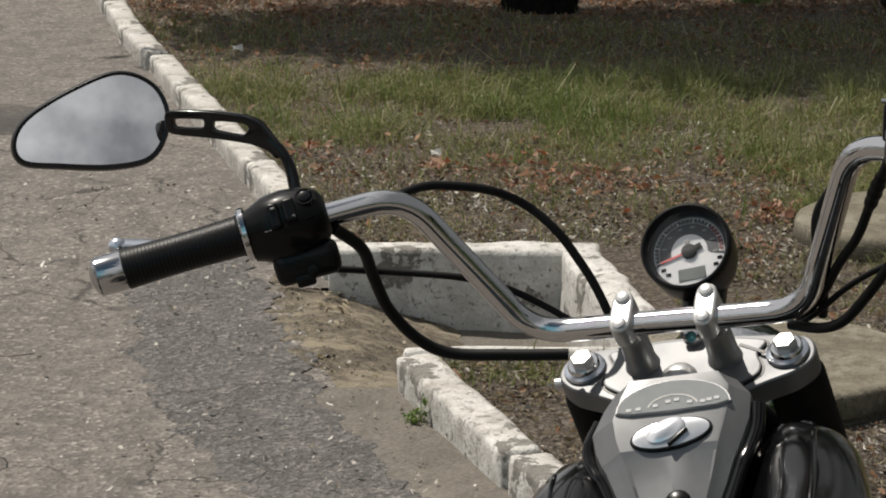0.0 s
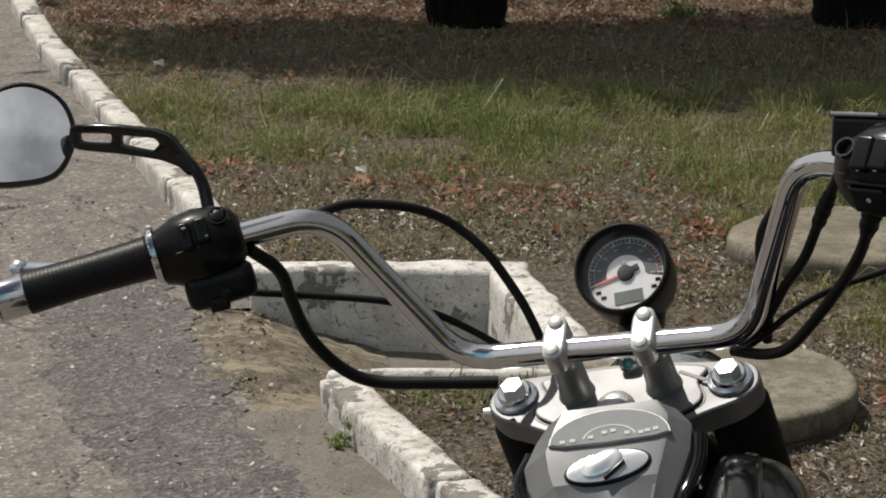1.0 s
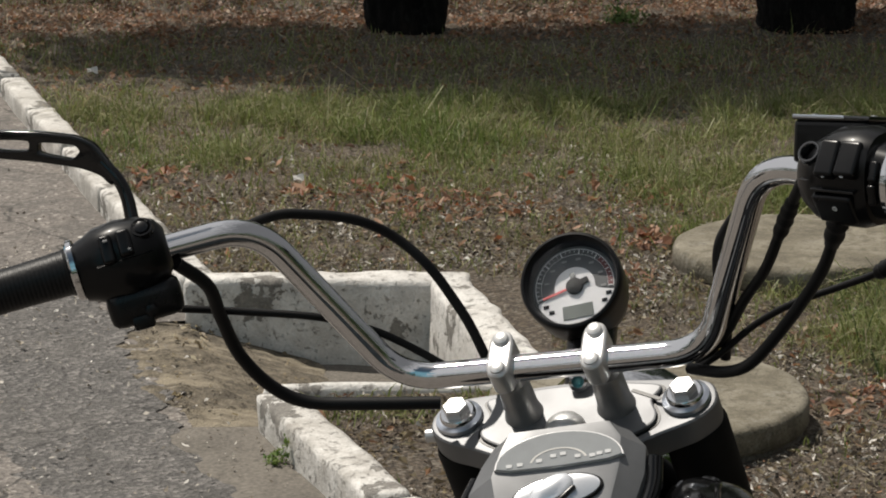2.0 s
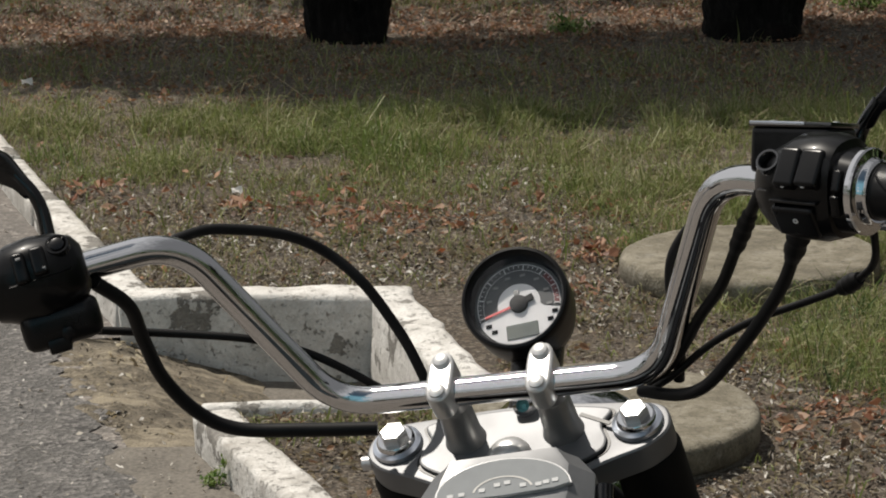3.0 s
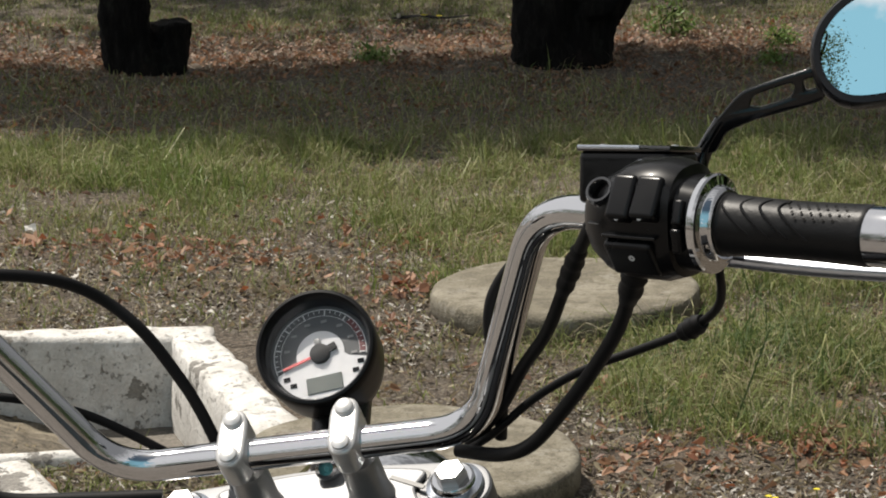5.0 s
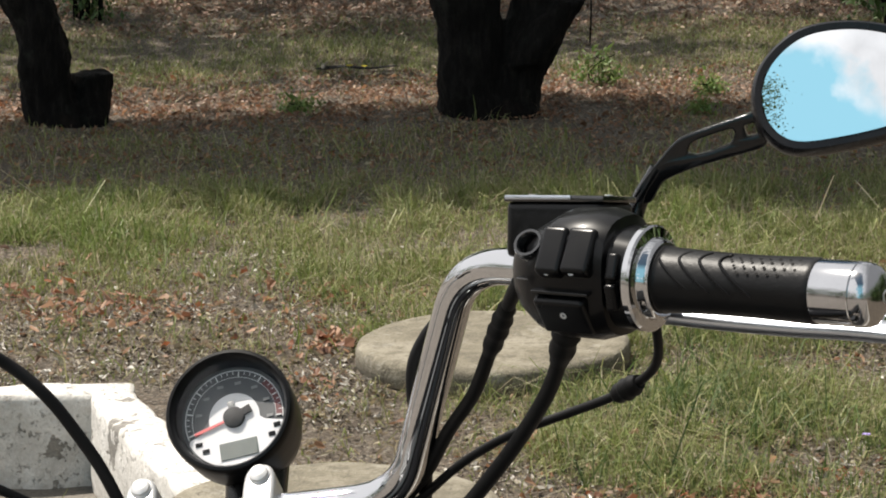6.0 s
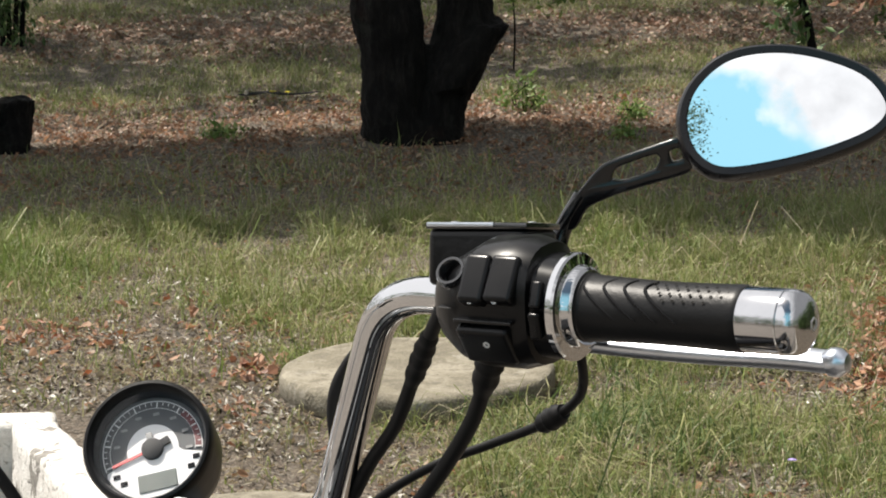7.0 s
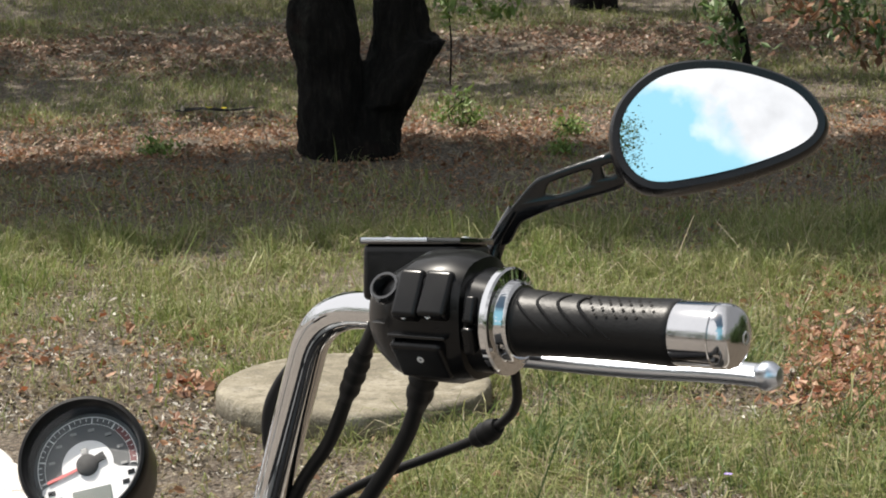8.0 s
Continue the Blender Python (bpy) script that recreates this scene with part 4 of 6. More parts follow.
def blades(name, n, x0, x1, y0, y1, keep, h, hvar, width, bend, material, label, seed):
    """Grass: curved, tapering blades of three triangles each."""
    rng = np.random.default_rng(seed)
    x, y = rng.uniform(x0, x1, n), rng.uniform(y0, y1, n)
    prob, scale = keep(x, y)
    ok = (rng.uniform(0, 1, n) < prob) & behind_kerb(x, y)
    x, y, scale = x[ok], y[ok], scale[ok]
    n = len(x)
    z = lawn_heights(x, y) - 0.004
    hh = h * scale * np.exp(rng.normal(0, hvar, n))
    az = rng.uniform(0, 6.283, n)
    side = np.stack([np.cos(az), np.sin(az), np.zeros(n)], 1) * (width * rng.uniform(0.6, 1.4, n))[:, None]
    la = rng.uniform(0, 6.283, n)
    lean = np.stack([np.cos(la), np.sin(la), np.zeros(n)], 1) * (hh * rng.uniform(0.1, bend, n))[:, None]
    base = np.stack([x, y, z], 1)
    up = np.stack([np.zeros(n), np.zeros(n), hh], 1)
    mid = base + up * 0.6 + lean * 0.35
    tip = base + up + lean
    tip[:, 2] = np.maximum(tip[:, 2] - np.linalg.norm(lean, axis=1) * 0.35, z + 0.004)
    v = np.stack([base - side, base + side, mid - side * 0.75, mid + side * 0.75, tip], 1).reshape(-1, 3)
    b = np.arange(n)[:, None] * 5
    f = np.concatenate([b + [0, 1, 3], b + [0, 3, 2], b + [2, 3, 4]])
    stuff(name, v, f, material, label, "grass")


def sstep(a, b, x):
    t = np.clip((x - a) / (b - a), 0, 1)
    return t * t * (3 - 2 * t)


def band(x, y):
    """Lush strip: starts further back on the left, comes near on the right."""
    f = fbm(x, y, 2.5, 1)
    near = 7.18 - 2.15 * sstep(0.5, 1.1, x) + 0.32 * f + 0.12 * sstep(-0.3, -1.0, x)
    p = (0.06 + 0.94 * sstep(near - 0.42, near + 0.45, y)) * (1 - 0.93 * sstep(7.9, 8.35, y)) * (1 - sstep(9.0, 9.25, y))
    p *= sstep(4.85, 5.15, y + 0.25 * f)
    pile = 0.9 * sstep(-0.14, 0.06, x - 1.90 - 0.30 * (y - 6.5)) * np.exp(-((y - 6.3) / 0.60) ** 2) + np.exp(-(((x - 1.12) / 0.28) ** 2 + ((y - 5.05) / 0.12) ** 2))
    left = sstep(0.2, -0.5, x)
    clump = np.clip(0.55 - 0.25 * left + 1.0 * fbm(x, y, 3.2, 2) + 0.5 * fbm(x, y, 11, 3), 0.03, 1)
    return np.clip(p * clump * (1 - 0.85 * np.clip(pile, 0, 1)), 0, 1), 0.45 + 0.65 * clump * (0.4 + 0.6 * sstep(near - 0.3, near + 0.5, y))


def thin(x, y):
    c = np.clip(0.25 + 0.25 * sstep(6.0, 6.6, y) * sstep(0.9, 0.3, x) + 1.1 * fbm(x, y, 2.2, 7), 0, 1)
    c = np.clip(c + 0.8 * np.exp(-(((x - 0.05) / 0.2) ** 2 + ((y - 5.12) / 0.07) ** 2)), 0, 1)
    return c * (0.35 + 0.65 * sstep(5.9, 7.0, y)) * (1 - 0.45 * sstep(8.0, 8.5, y)) * (1 - 0.8 * sstep(9.15, 9.3, y) * (1 - sstep(9.75, 9.95, y))), np.full(len(x), 1.0)


def meadow(x, y):
    c = np.clip(0.6 + 0.8 * fbm(x, y, 1.3, 9), 0.25, 1)
    c *= 1 - 0.75 * np.exp(-((y - 11.9) / 0.5) ** 2)
    return c * sstep(9.85, 10.25, y), 0.5 + 0.6 * c


blades("grass", 390000, -1.9, 3.1, 5.0, 9.3, band, 0.058, 0.38, 0.0013, 1.9, GRASS, "tall green grass with yellowed tips", 1)
blades("dry_grass", 80000, -1.9, 3.1, 5.0, 9.3, band, 0.058, 0.45, 0.0010, 2.4, STRAW, "dry straw-coloured grass stalks among the green", 2)
blades("short_grass", 110000, -2.3, 3.3, 4.2, 10.0, thin, 0.028, 0.4, 0.0018, 1.2, GRASS, "short thin green grass on bare soil", 3)
blades("lush_grass", 30000, 0.95, 2.4, 5.0, 6.7, lambda x, y: (band(x, y)[0] * np.clip(0.35 + 1.6 * fbm(x, y, 3.4, 14), 0.02, 1), np.full(len(x), 1.0)), 0.060, 0.4, 0.0016, 1.5, LUSH, "taller fresh green grass around the pit covers", 8)
blades("lush_tufts", 90000, -1.5, 2.6, 6.2, 8.1, lambda x, y: (band(x, y)[0] * np.clip(-0.1 + 1.7 * fbm(x, y, 2.6, 24), 0, 1), np.full(len(x), 1.0)), 0.062, 0.4, 0.0015, 1.5, FRESHGRASS, "fresh green tufts in the lawn", 10)
blades("seed_stalks", 5000, -1.5, 2.8, 6.3, 8.2, lambda x, y: (band(x, y)[0] * np.clip(0.1 + 1.3 * fbm(x, y, 1.8, 27), 0, 1), np.full(len(x), 1.0)), 0.105, 0.22, 0.0009, 1.8, STRAW, "thin pale seed stalks above the grass", 11)
blades("wall_weeds", 1500, -0.14, 0.30, 5.0, 5.16, lambda x, y: (np.clip(0.4 + 1.2 * fbm(x, y, 9, 17), 0, 1), np.full(len(x), 1.0)), 0.018, 0.4, 0.0018, 1.4, GRASS, "low weeds between the kerb and the inlet wall", 7)
blades("short_straw", 120000, -2.3, 3.3, 4.2, 10.0, thin, 0.022, 0.4, 0.0014, 1.6, STRAW, "short dry grass on bare soil", 4)
blades("meadow_grass", 250000, -2.6, 5.2, 9.7, 15.5, meadow, 0.027, 0.4, 0.0015, 2.0, GRASS, "green meadow grass behind the trees", 5)
blades("meadow_straw", 120000, -2.6, 5.2, 9.7, 15.5, meadow, 0.024, 0.4, 0.0014, 2.2, STRAW, "dry grass in the meadow behind the trees", 6)


def litter(name, n, x0, x1, y0, y1, keep, size, aspect, material, label, seed, lift=0.012, zfun=None, ok_fn=behind_kerb):
    """Dead leaves or chips: crumpled four-cornered scraps."""
    rng = np.random.default_rng(seed)
    x, y = rng.uniform(x0, x1, n), rng.uniform(y0, y1, n)
    ok = (rng.uniform(0, 1, n) < keep(x, y)) & ok_fn(x, y)
    x, y = x[ok], y[ok]
    n = len(x)
    z = (lawn_heights(x, y) if zfun is None else zfun(x, y)) + 0.003 + rng.uniform(0, lift, n)
    c = np.stack([x, y, z], 1)
    az = rng.uniform(0, 6.283, n)
    s = (size * np.exp(np.minimum(rng.normal(0, 0.36, n), 0.6)))[:, None]
    u = np.stack([np.cos(az), np.sin(az), rng.normal(0, 0.35, n)], 1)
    w = np.stack([-np.sin(az), np.cos(az), rng.normal(0, 0.45, n)], 1) * aspect
    curl = np.abs(rng.normal(0, 0.36, (n, 4)))
    lift3 = lambda k: np.stack([np.zeros(n), np.zeros(n), curl[:, k]], 1)
    lobe = lambda a, b: rng.uniform(a, b, (n, 1))
    v = np.stack([c - u * s * lobe(0.7, 1.1), c + (u * lobe(-0.45, 0.1) + w * lobe(0.6, 1.3) + lift3(0)) * s, c + (u * lobe(0.2, 0.7) + w * lobe(0.3, 1.0) + lift3(1)) * s, c + (u * lobe(0.7, 1.2) + lift3(2)) * s,
                  c + (u * lobe(0.1, 0.7) - w * lobe(0.3, 1.1) + lift3(3)) * s, c + (u * lobe(-0.5, 0.1) - w * lobe(0.6, 1.3) + lift3(1)) * s], 1)
    v[:, :, 2] = np.maximum(v[:, :, 2], (z - 0.004)[:, None])
    b = np.arange(n)[:, None] * 6
    stuff(name, v.reshape(-1, 3), np.concatenate([b + [0, 1, 2], b + [0, 2, 3], b + [0, 3, 4], b + [0, 4, 5]]), material, label, "litter")


def leafy(x, y):
    a = np.exp(-((y - 9.48) / 0.28) ** 2) * 1.0
    b = 0.07 * sstep(6.9, 6.5, y) * np.clip(0.4 + fbm(x, y, 3, 21), 0, 1)
    c = 0.5 * sstep(-0.2, 0.0, x - 1.90 - 0.30 * (y - 6.5)) * np.exp(-((y - 6.3) / 0.65) ** 2) + np.exp(-(((x - 1.13) / 0.3) ** 2 + ((y - 5.1) / 0.13) ** 2))
    d = 0.9 * np.exp(-(((x - 0.35) / 0.5) ** 2 + ((y - 6.80) / 0.12) ** 2)) + 0.5 * np.exp(-(((x - 0.62) / 0.08) ** 2 + ((y - 6.05) / 0.15) ** 2))
    e = 0.34 * sstep(7.95, 8.5, y) + 0.06
    d += 0.35 * np.exp(-((y - 7.05 + 1.5 * sstep(0.6, 1.3, x)) / 0.22) ** 2) * np.clip(1.6 * fbm(x, y, 4, 61), 0, 1)
    return np.clip(a + b + c + d + e, 0, 1) * np.clip(0.55 + 0.8 * fbm(x, y, 5, 31), 0.05, 1)


def chips(x, y):
    return np.clip(0.25 + 0.75 * sstep(7.1, 6.4, y), 0, 1) * np.clip(0.6 + 0.8 * fbm(x, y, 4, 41), 0.1, 1)


litter("dead_leaves", 170000, -2.2, 3.3, 4.3, 10.3, leafy, 0.0078, 0.45, DEADLEAF, "fallen brown and orange leaves", 51)
def piles(x, y):
    """Drifts: on the open ground, along the grass edge, beside the covers."""
    a = sstep(-0.12, 0.04, x - 1.98 - 0.30 * (y - 6.5)) * np.exp(-((y - 6.4) / 0.72) ** 2) * sstep(2.9, 2.5, x) * np.clip(0.80 + 1.3 * fbm(x, y, 4, 81), 0.1, 1)
    b = 0.6 * np.exp(-(((x - 1.15) / 0.32) ** 2 + ((y - 5.14) / 0.16) ** 2)) + 1.9 * np.exp(-(((x - 0.60 - 0.20 * (y - 6.3)) / 0.05) ** 2 + ((y - 6.36) / 0.22) ** 2))
    c = 0.30 * np.exp(-((y - 6.90 + 0.25 * x) / 0.20) ** 2) * sstep(0.75, 0.45, x) * sstep(-0.9, -0.5, x) + 0.45 * np.exp(-(((x - 1.0) / 0.12) ** 2 + ((y - 5.55) / 0.1) ** 2))
    return np.clip(a + (b + c) * np.clip(0.2 + 1.6 * fbm(x, y, 6, 81), 0, 1), 0, 1)


litter("leaf_pile", 64000, -0.8, 3.0, 4.8, 7.8, piles, 0.0108, 0.5, PILELEAF, "drifts of large curled orange leaves", 57, 0.026)
litter("leaf_mould", 110000, -2.4, 3.6, 8.6, 10.6, lambda x, y: np.clip(np.exp(-((y - 9.72) / 0.33) ** 2) * (0.5 + 1.1 * fbm(x, y, 4, 33)) + 0.03, 0, 1), 0.0062, 0.55, MOULD, "crumbled red-brown leaf litter under the trees", 63, 0.006)
litter("wood_chips", 120000, -2.0, 3.2, 4.2, 9.6, chips, 0.008, 0.17, STRAW, "pale twigs and bits of straw on the soil", 52, 0.006)
litter("pale_specks", 95000, -1.4, 2.3, 4.2, 7.5, lambda x, y: chips(x, y) * np.clip(0.45 + 0.3 * sstep(6.1, 6.6, y) + 0.7 * sstep(0.2, -0.3, x) * sstep(6.1, 6.5, y) + 1.5 * fbm(x, y, 3, 45), 0.05, 1), 0.0068, 0.30, CHIP, "fine pale chips strewn over the soil", 55, 0.004)
litter("far_leaves", 110000, -2.5, 4.6, 9.9, 13.0, lambda x, y: np.clip(np.exp(-((y - 11.9) / 0.55) ** 2) * (0.75 + 0.7 * fbm(x, y, 1.5, 71)), 0, 1), 0.0085, 0.5, MOULD, "fallen leaves in patches behind the trees", 56)
litter("soil_crumbs", 50000, -1.8, 2.6, 4.2, 7.4, chips, 0.0048, 0.7, CRUMB, "dark crumbs of soil and bark", 53, 0.006)


def on_road(x, y):
    k = np.array([kerb_x(b) - 0.02 for b in y])
    return x < k


litter("sand_clods", 5000, -0.6, 0.2, 5.0, 6.05, lambda x, y: np.clip(-0.1 + 1.8 * fbm(x, y, 7, 93), 0, 1), 0.0026, 0.65, CRUMB, "dark clods of earth on the washed-in sand", 59, 0.004,
       lambda x, y: np.array([max(sand_z(a, b), -0.085) + 0.001 for a, b in zip(x, y)]), lambda x, y: np.array([kerb_x(b) - 0.13 < a < kerb_x(b) + 0.12 for a, b in zip(x, y)]))
litter("sand_litter", 1600, -0.6, 0.2, 5.0, 6.05, lambda x, y: np.clip(0.3 + fbm(x, y, 6, 91), 0, 1), 0.006, 0.5, STRAW, "leaf scraps and twigs on the washed-in sand", 58, 0.003,
       lambda x, y: np.array([max(sand_z(a, b), -0.085) + 0.002 for a, b in zip(x, y)]), lambda x, y: np.array([kerb_x(b) - 0.13 < a < kerb_x(b) + 0.2 for a, b in zip(x, y)]))
litter("road_grit", 5200, -1.9, 0.4, 3.9, 9.0, lambda x, y: np.clip(0.25 + 0.75 * sstep(-1.0, -0.3, x + 0.3 * (y - 5)), 0, 1), 0.0046, 0.6, CHIP, "pale grit and leaf scraps on the asphalt", 54, 0.002,
       lambda x, y: np.full(len(x), 0.011), on_road)


def build_flowers():
    """Yellow and mauve flower heads on short stems, and two pale scraps."""
    for x, y, h, mat, label, r in ((1.05, 4.73, 0.045, PETAL, "small yellow flower in the dead leaves", 0.0065), (1.13, 4.74, 0.05, PETAL, "small yellow flower in the dead leaves", 0.006), (1.07, 4.77, 0.03, PETAL, "small yellow flower in the dead leaves", 0.006),
                             (1.07, 10.17, 0.040, PETAL, "yellow flower beside a fallen branch", 0.013), (1.12, 10.18, 0.036, PETAL, "yellow flower beside a fallen branch", 0.011), (1.50, 5.42, 0.040, MAUVE, "small mauve flower in the grass", 0.009)):
        fl = tagged(new("flower"), label, "flower", "flowers in the lawn")
        fl.matrix_basis = pose(x, y, lawn_z(x, y))
        part("stem", tube([(0, 0, -0.01), (0.002, 0, h * 0.6), (0, 0, h)], 0.0011, 6), FRESH, fl)
        bm = bmesh.new()
        for k in range(9):
            t = 2 * math.pi * k / 9
            d, s = Vector((math.cos(t), math.sin(t), 0)), Vector((-math.sin(t), math.cos(t), 0))
            c = Vector((0, 0, h))
            bm.faces.new([bm.verts.new(c + q) for q in (d * 0.001, d * r * 0.6 + s * r * 0.28 + Vector((0, 0, r * 0.35)), d * r + Vector((0, 0, r * 0.25)), d * r * 0.6 - s * r * 0.28 + Vector((0, 0, r * 0.35)))])
        part("petals", bm, mat, fl)
    for x, y, s in ((-0.158, 7.04, 0.016), (-0.774, 8.51, 0.018)):
        bm = sheet(4, 3, lambda u, v: Vector(((u - 0.5) * 2 * s, (v - 0.5) * s * 1.2, 0.3 * s * math.sin(u * 5 + v * 3))))
        tagged(part("litter_scrap", bm, SCRAP, None, "", pose(x, y, lawn_z(x, y) + 0.022, 38, 5, 30)), "crumpled pale paper scrap lying in the grass", "scrap")


build_flowers()
# ---------------------------------------------------------------- motorcycle
LEAN, HEAD_BODY, HEAD_BAR = 9.9, 8.0, 18.3
ROOT = Vector((0.288, 2.096, 0.0))


def bike_frame(heading, at):
    return Matrix.Translation(at) @ Matrix.Rotation(radians(-heading), 4, "Z") @ Matrix.Rotation(radians(-LEAN), 4, "Y")


BODY = bike_frame(HEAD_BODY, ROOT)
BAR_WORLD = bike_frame(HEAD_BAR, (0.1281, 2.1488, 0.9646))
BAR = BODY.inverted() @ BAR_WORLD
bike = tagged(new("motorcycle"), "silver and black cruiser motorcycle parked leaning by the kerb", "motorcycle")
bike.matrix_basis = BODY

GE, BO, UC, LC = Vector((0.482, -0.189, 0.119)), Vector((0.258, -0.095, 0.146)), Vector((0.2175, -0.041, 0.143)), Vector((0.1355, 0.033, -0.018))


def flip(v, s):
    return Vector((v[0] * s, v[1], v[2]))


def build_bar():
    gi = BO.lerp(GE, 0.9)
    c = [flip(gi, -1), flip(UC, -1) + Vector((0.005, 0, -0.001)), flip(LC, -1) + Vector((0.0025, 0, 0)), LC, UC, gi]
    part("handlebar", tube(round_path(c, (0.062, 0.055, 0.055, 0.062), 10), 0.0115, 24), CHROME, bike, "polished chrome pull-back handlebar", BAR)


build_bar()


def grip_space(s):
    """Space of a hand control: x outward along the grip, y forward, z up, from the bar's bend."""
    o = BO
    a = (GE - BO).normalized()
    f = (Vector((0, 1, 0)) - a * a.y).normalized()
    u = a.cross(f)
    m = Matrix((( a.x, f.x, u.x, o.x), (a.y, f.y, u.y, o.y), (a.z, f.z, u.z, o.z), (0, 0, 0, 1)))
    return Matrix.Diagonal((s, 1, 1, 1)) @ m


def fix(bm, m):
    """Moves a bmesh, and turns its faces where the move mirrors it."""
    bm.transform(m)
    if m.determinant() < 0:
        bmesh.ops.reverse_faces(bm, faces=bm.faces[:])
    return bm


ALONG_X = Matrix.Rotation(radians(90), 4, "Y")
BACK = Matrix.Rotation(radians(90), 4, "X")          # z axis towards the rider


def ring_section(x, ry, rz, cy, cz, n=28, power=2.6):
    out = []
    for i in range(n):
        t = 2 * math.pi * i / n
        c, s = math.cos(t), math.sin(t)
        out.append(Vector((x, cy + ry * math.copysign(abs(c) ** (2 / power), c), cz + rz * math.copysign(abs(s) ** (2 / power), s))))
    return out


def on_housing(x, z, r=0.0375):
    """A pose on the rider's side of the switch housing."""
    x, z, r = x * 0.94 + 0.0095, z * 0.93, r * 0.93
    y = -math.sqrt(max(1e-6, r * r - z * z))
    n = Vector((0, y, z)).normalized()
    q = n.to_track_quat("Z", "Y").to_matrix().to_4x4()
    return Matrix.Translation((x, y, z)) @ q


def build_control(s):
    g = grip_space(s)
    P = lambda name, bm, mat, parent, label="": part(name, fix(bm, g), mat, parent, label, BAR if parent is bike else None)
    # switch housing
    if s > 0:
        secs = [(0.0, 0.016, 0.017, 0, 0), (0.007, 0.024, 0.025, 0, -0.001), (0.021, 0.032, 0.034, 0, -0.002), (0.037, 0.036, 0.0405, 0, 0.0005), (0.062, 0.036, 0.0410, 0, 0.001), (0.074, 0.033, 0.0375, 0, 0.001), (0.0755, 0.030, 0.032, 0, 0), (0.0875, 0.029, 0.031, 0, -0.001)]
    else:
        secs = [(0.0, 0.016, 0.018, 0, 0), (0.006, 0.025, 0.027, 0, 0), (0.02, 0.031, 0.033, 0, 0.0), (0.04, 0.033, 0.036, 0, 0), (0.06, 0.031, 0.034, 0, 0), (0.07, 0.027, 0.029, 0, 0), (0.079, 0.024, 0.026, 0, 0)]
    secs = [(x * 0.94 + 0.0095, ry * 0.93, rz * 0.93, cy, cz - (0.0 if s > 0 else 0.003)) for x, ry, rz, cy, cz in secs]
    house = P("switch_housing", loft([ring_section(*q) for q in secs]), HOUSE, bike, "scuffed black switch housing")
    seam = loft([ring_section(0.020, 0.0285, 0.0012, 0, 0.0005), ring_section(0.068, 0.0338, 0.0012, 0, 0.0005)])
    P("seam", seam, SATIN, house)

    def key(x, z, sx, sz, h, mat, name, r=0.037, bevel=0.003):
        bm = box(sx, sz, h, bevel, 3)
        bm.transform(on_housing(x, z, r))
        return P(name, bm, mat, house)

    if s > 0:
        b1 = key(0.0405, 0.019, 0.0165, 0.029, 0.012, SATIN, "rocker_switch", 0.0360)
        b2 = key(0.0590, 0.020, 0.0185, 0.028, 0.010, SATIN, "rocker_switch", 0.0365)
        b3 = key(0.0465, -0.0195, 0.034, 0.026, 0.009, SATIN, "starter_button", 0.036)
        key(0.0475, -0.0045, 0.038, 0.0022, 0.006, GLOSS, "ledge", 0.0375, 0.0008)
        for x, z, r in ((0.0400, 0.0085, 0.0415), (0.0590, 0.0275, 0.0412), (0.0570, 0.0095, 0.0410), (0.0480, -0.0195, 0.0412)):
            bm = lathe([(0.0009, 0), (0.0021, 0), (0.0021, 0.0004), (0.0009, 0.0004), (0.0009, 0)], 16, cap=False)
            bm.transform(on_housing(x, z, r))
            P("symbol", bm, MARK, house, "small pale switch symbol")
        bm = lathe([(0.0, -0.004), (0.0062, -0.004), (0.0062, 0.002), (0.0072, 0.0034), (0.0088, 0.0034), (0.0095, 0.001), (0.0095, -0.006)], 30)
        bm.transform(on_housing(0.0195, 0.0215, 0.0335))
        P("screw_recess", bm, LID, house)
        for z, r in ((0.012, 0.0315), (-0.006, 0.0325)):
            key(0.0805, z, 0.007, 0.016, 0.006, SATIN, "rib", r, 0.002)
        bm = lathe([(0.0, 0), (0.0022, 0), (0.0024, 0.001), (0.0, 0.0018)], 14)
        bm.transform(on_housing(0.0835, -0.028, 0.0305))
        P("screw", bm, BOLT, house)
    else:
        key(0.050, 0.012, 0.011, 0.024, 0.010, SATIN, "rocker_switch", 0.0325)
        key(0.034, 0.014, 0.012, 0.022, 0.009, SATIN, "rocker_switch", 0.0335)
        key(0.0495, 0.0205, 0.004, 0.0022, 0.002, MARKDIM, "symbol", 0.0385, 0.0006)
        key(0.047, 0.004, 0.004, 0.0025, 0.002, MARKDIM, "symbol", 0.0372, 0.0006)
        key(0.031, 0.008, 0.003, 0.003, 0.002, MARKDIM, "symbol", 0.0382, 0.0006)
        bm = lathe([(0.0, 0.003), (0.0055, 0.0022), (0.0062, 0.0), (0.0075, 0.002), (0.009, 0.002), (0.0096, -0.004)], 28)
        bm.transform(on_housing(0.0165, 0.0215, 0.031))
        P("horn_button", bm, GLOSS, house)
        perch = box(0.062, 0.034, 0.032, 0.011, 3, (0.040, -0.006, -0.040))
        pc = P("lever_perch", perch, SATIN, bike, "black clutch lever perch")
        P("perch_bolt", fix(lathe([(0, 0), (0.005, 0), (0.0055, 0.004), (0, 0.006)], 6), Matrix.Translation((0.036, -0.024, -0.046)) @ BACK), SATIN, pc)
        P("choke_tab", box(0.018, 0.012, 0.012, 0.003, 2, (0.045, -0.018, -0.054)), SATIN, pc)
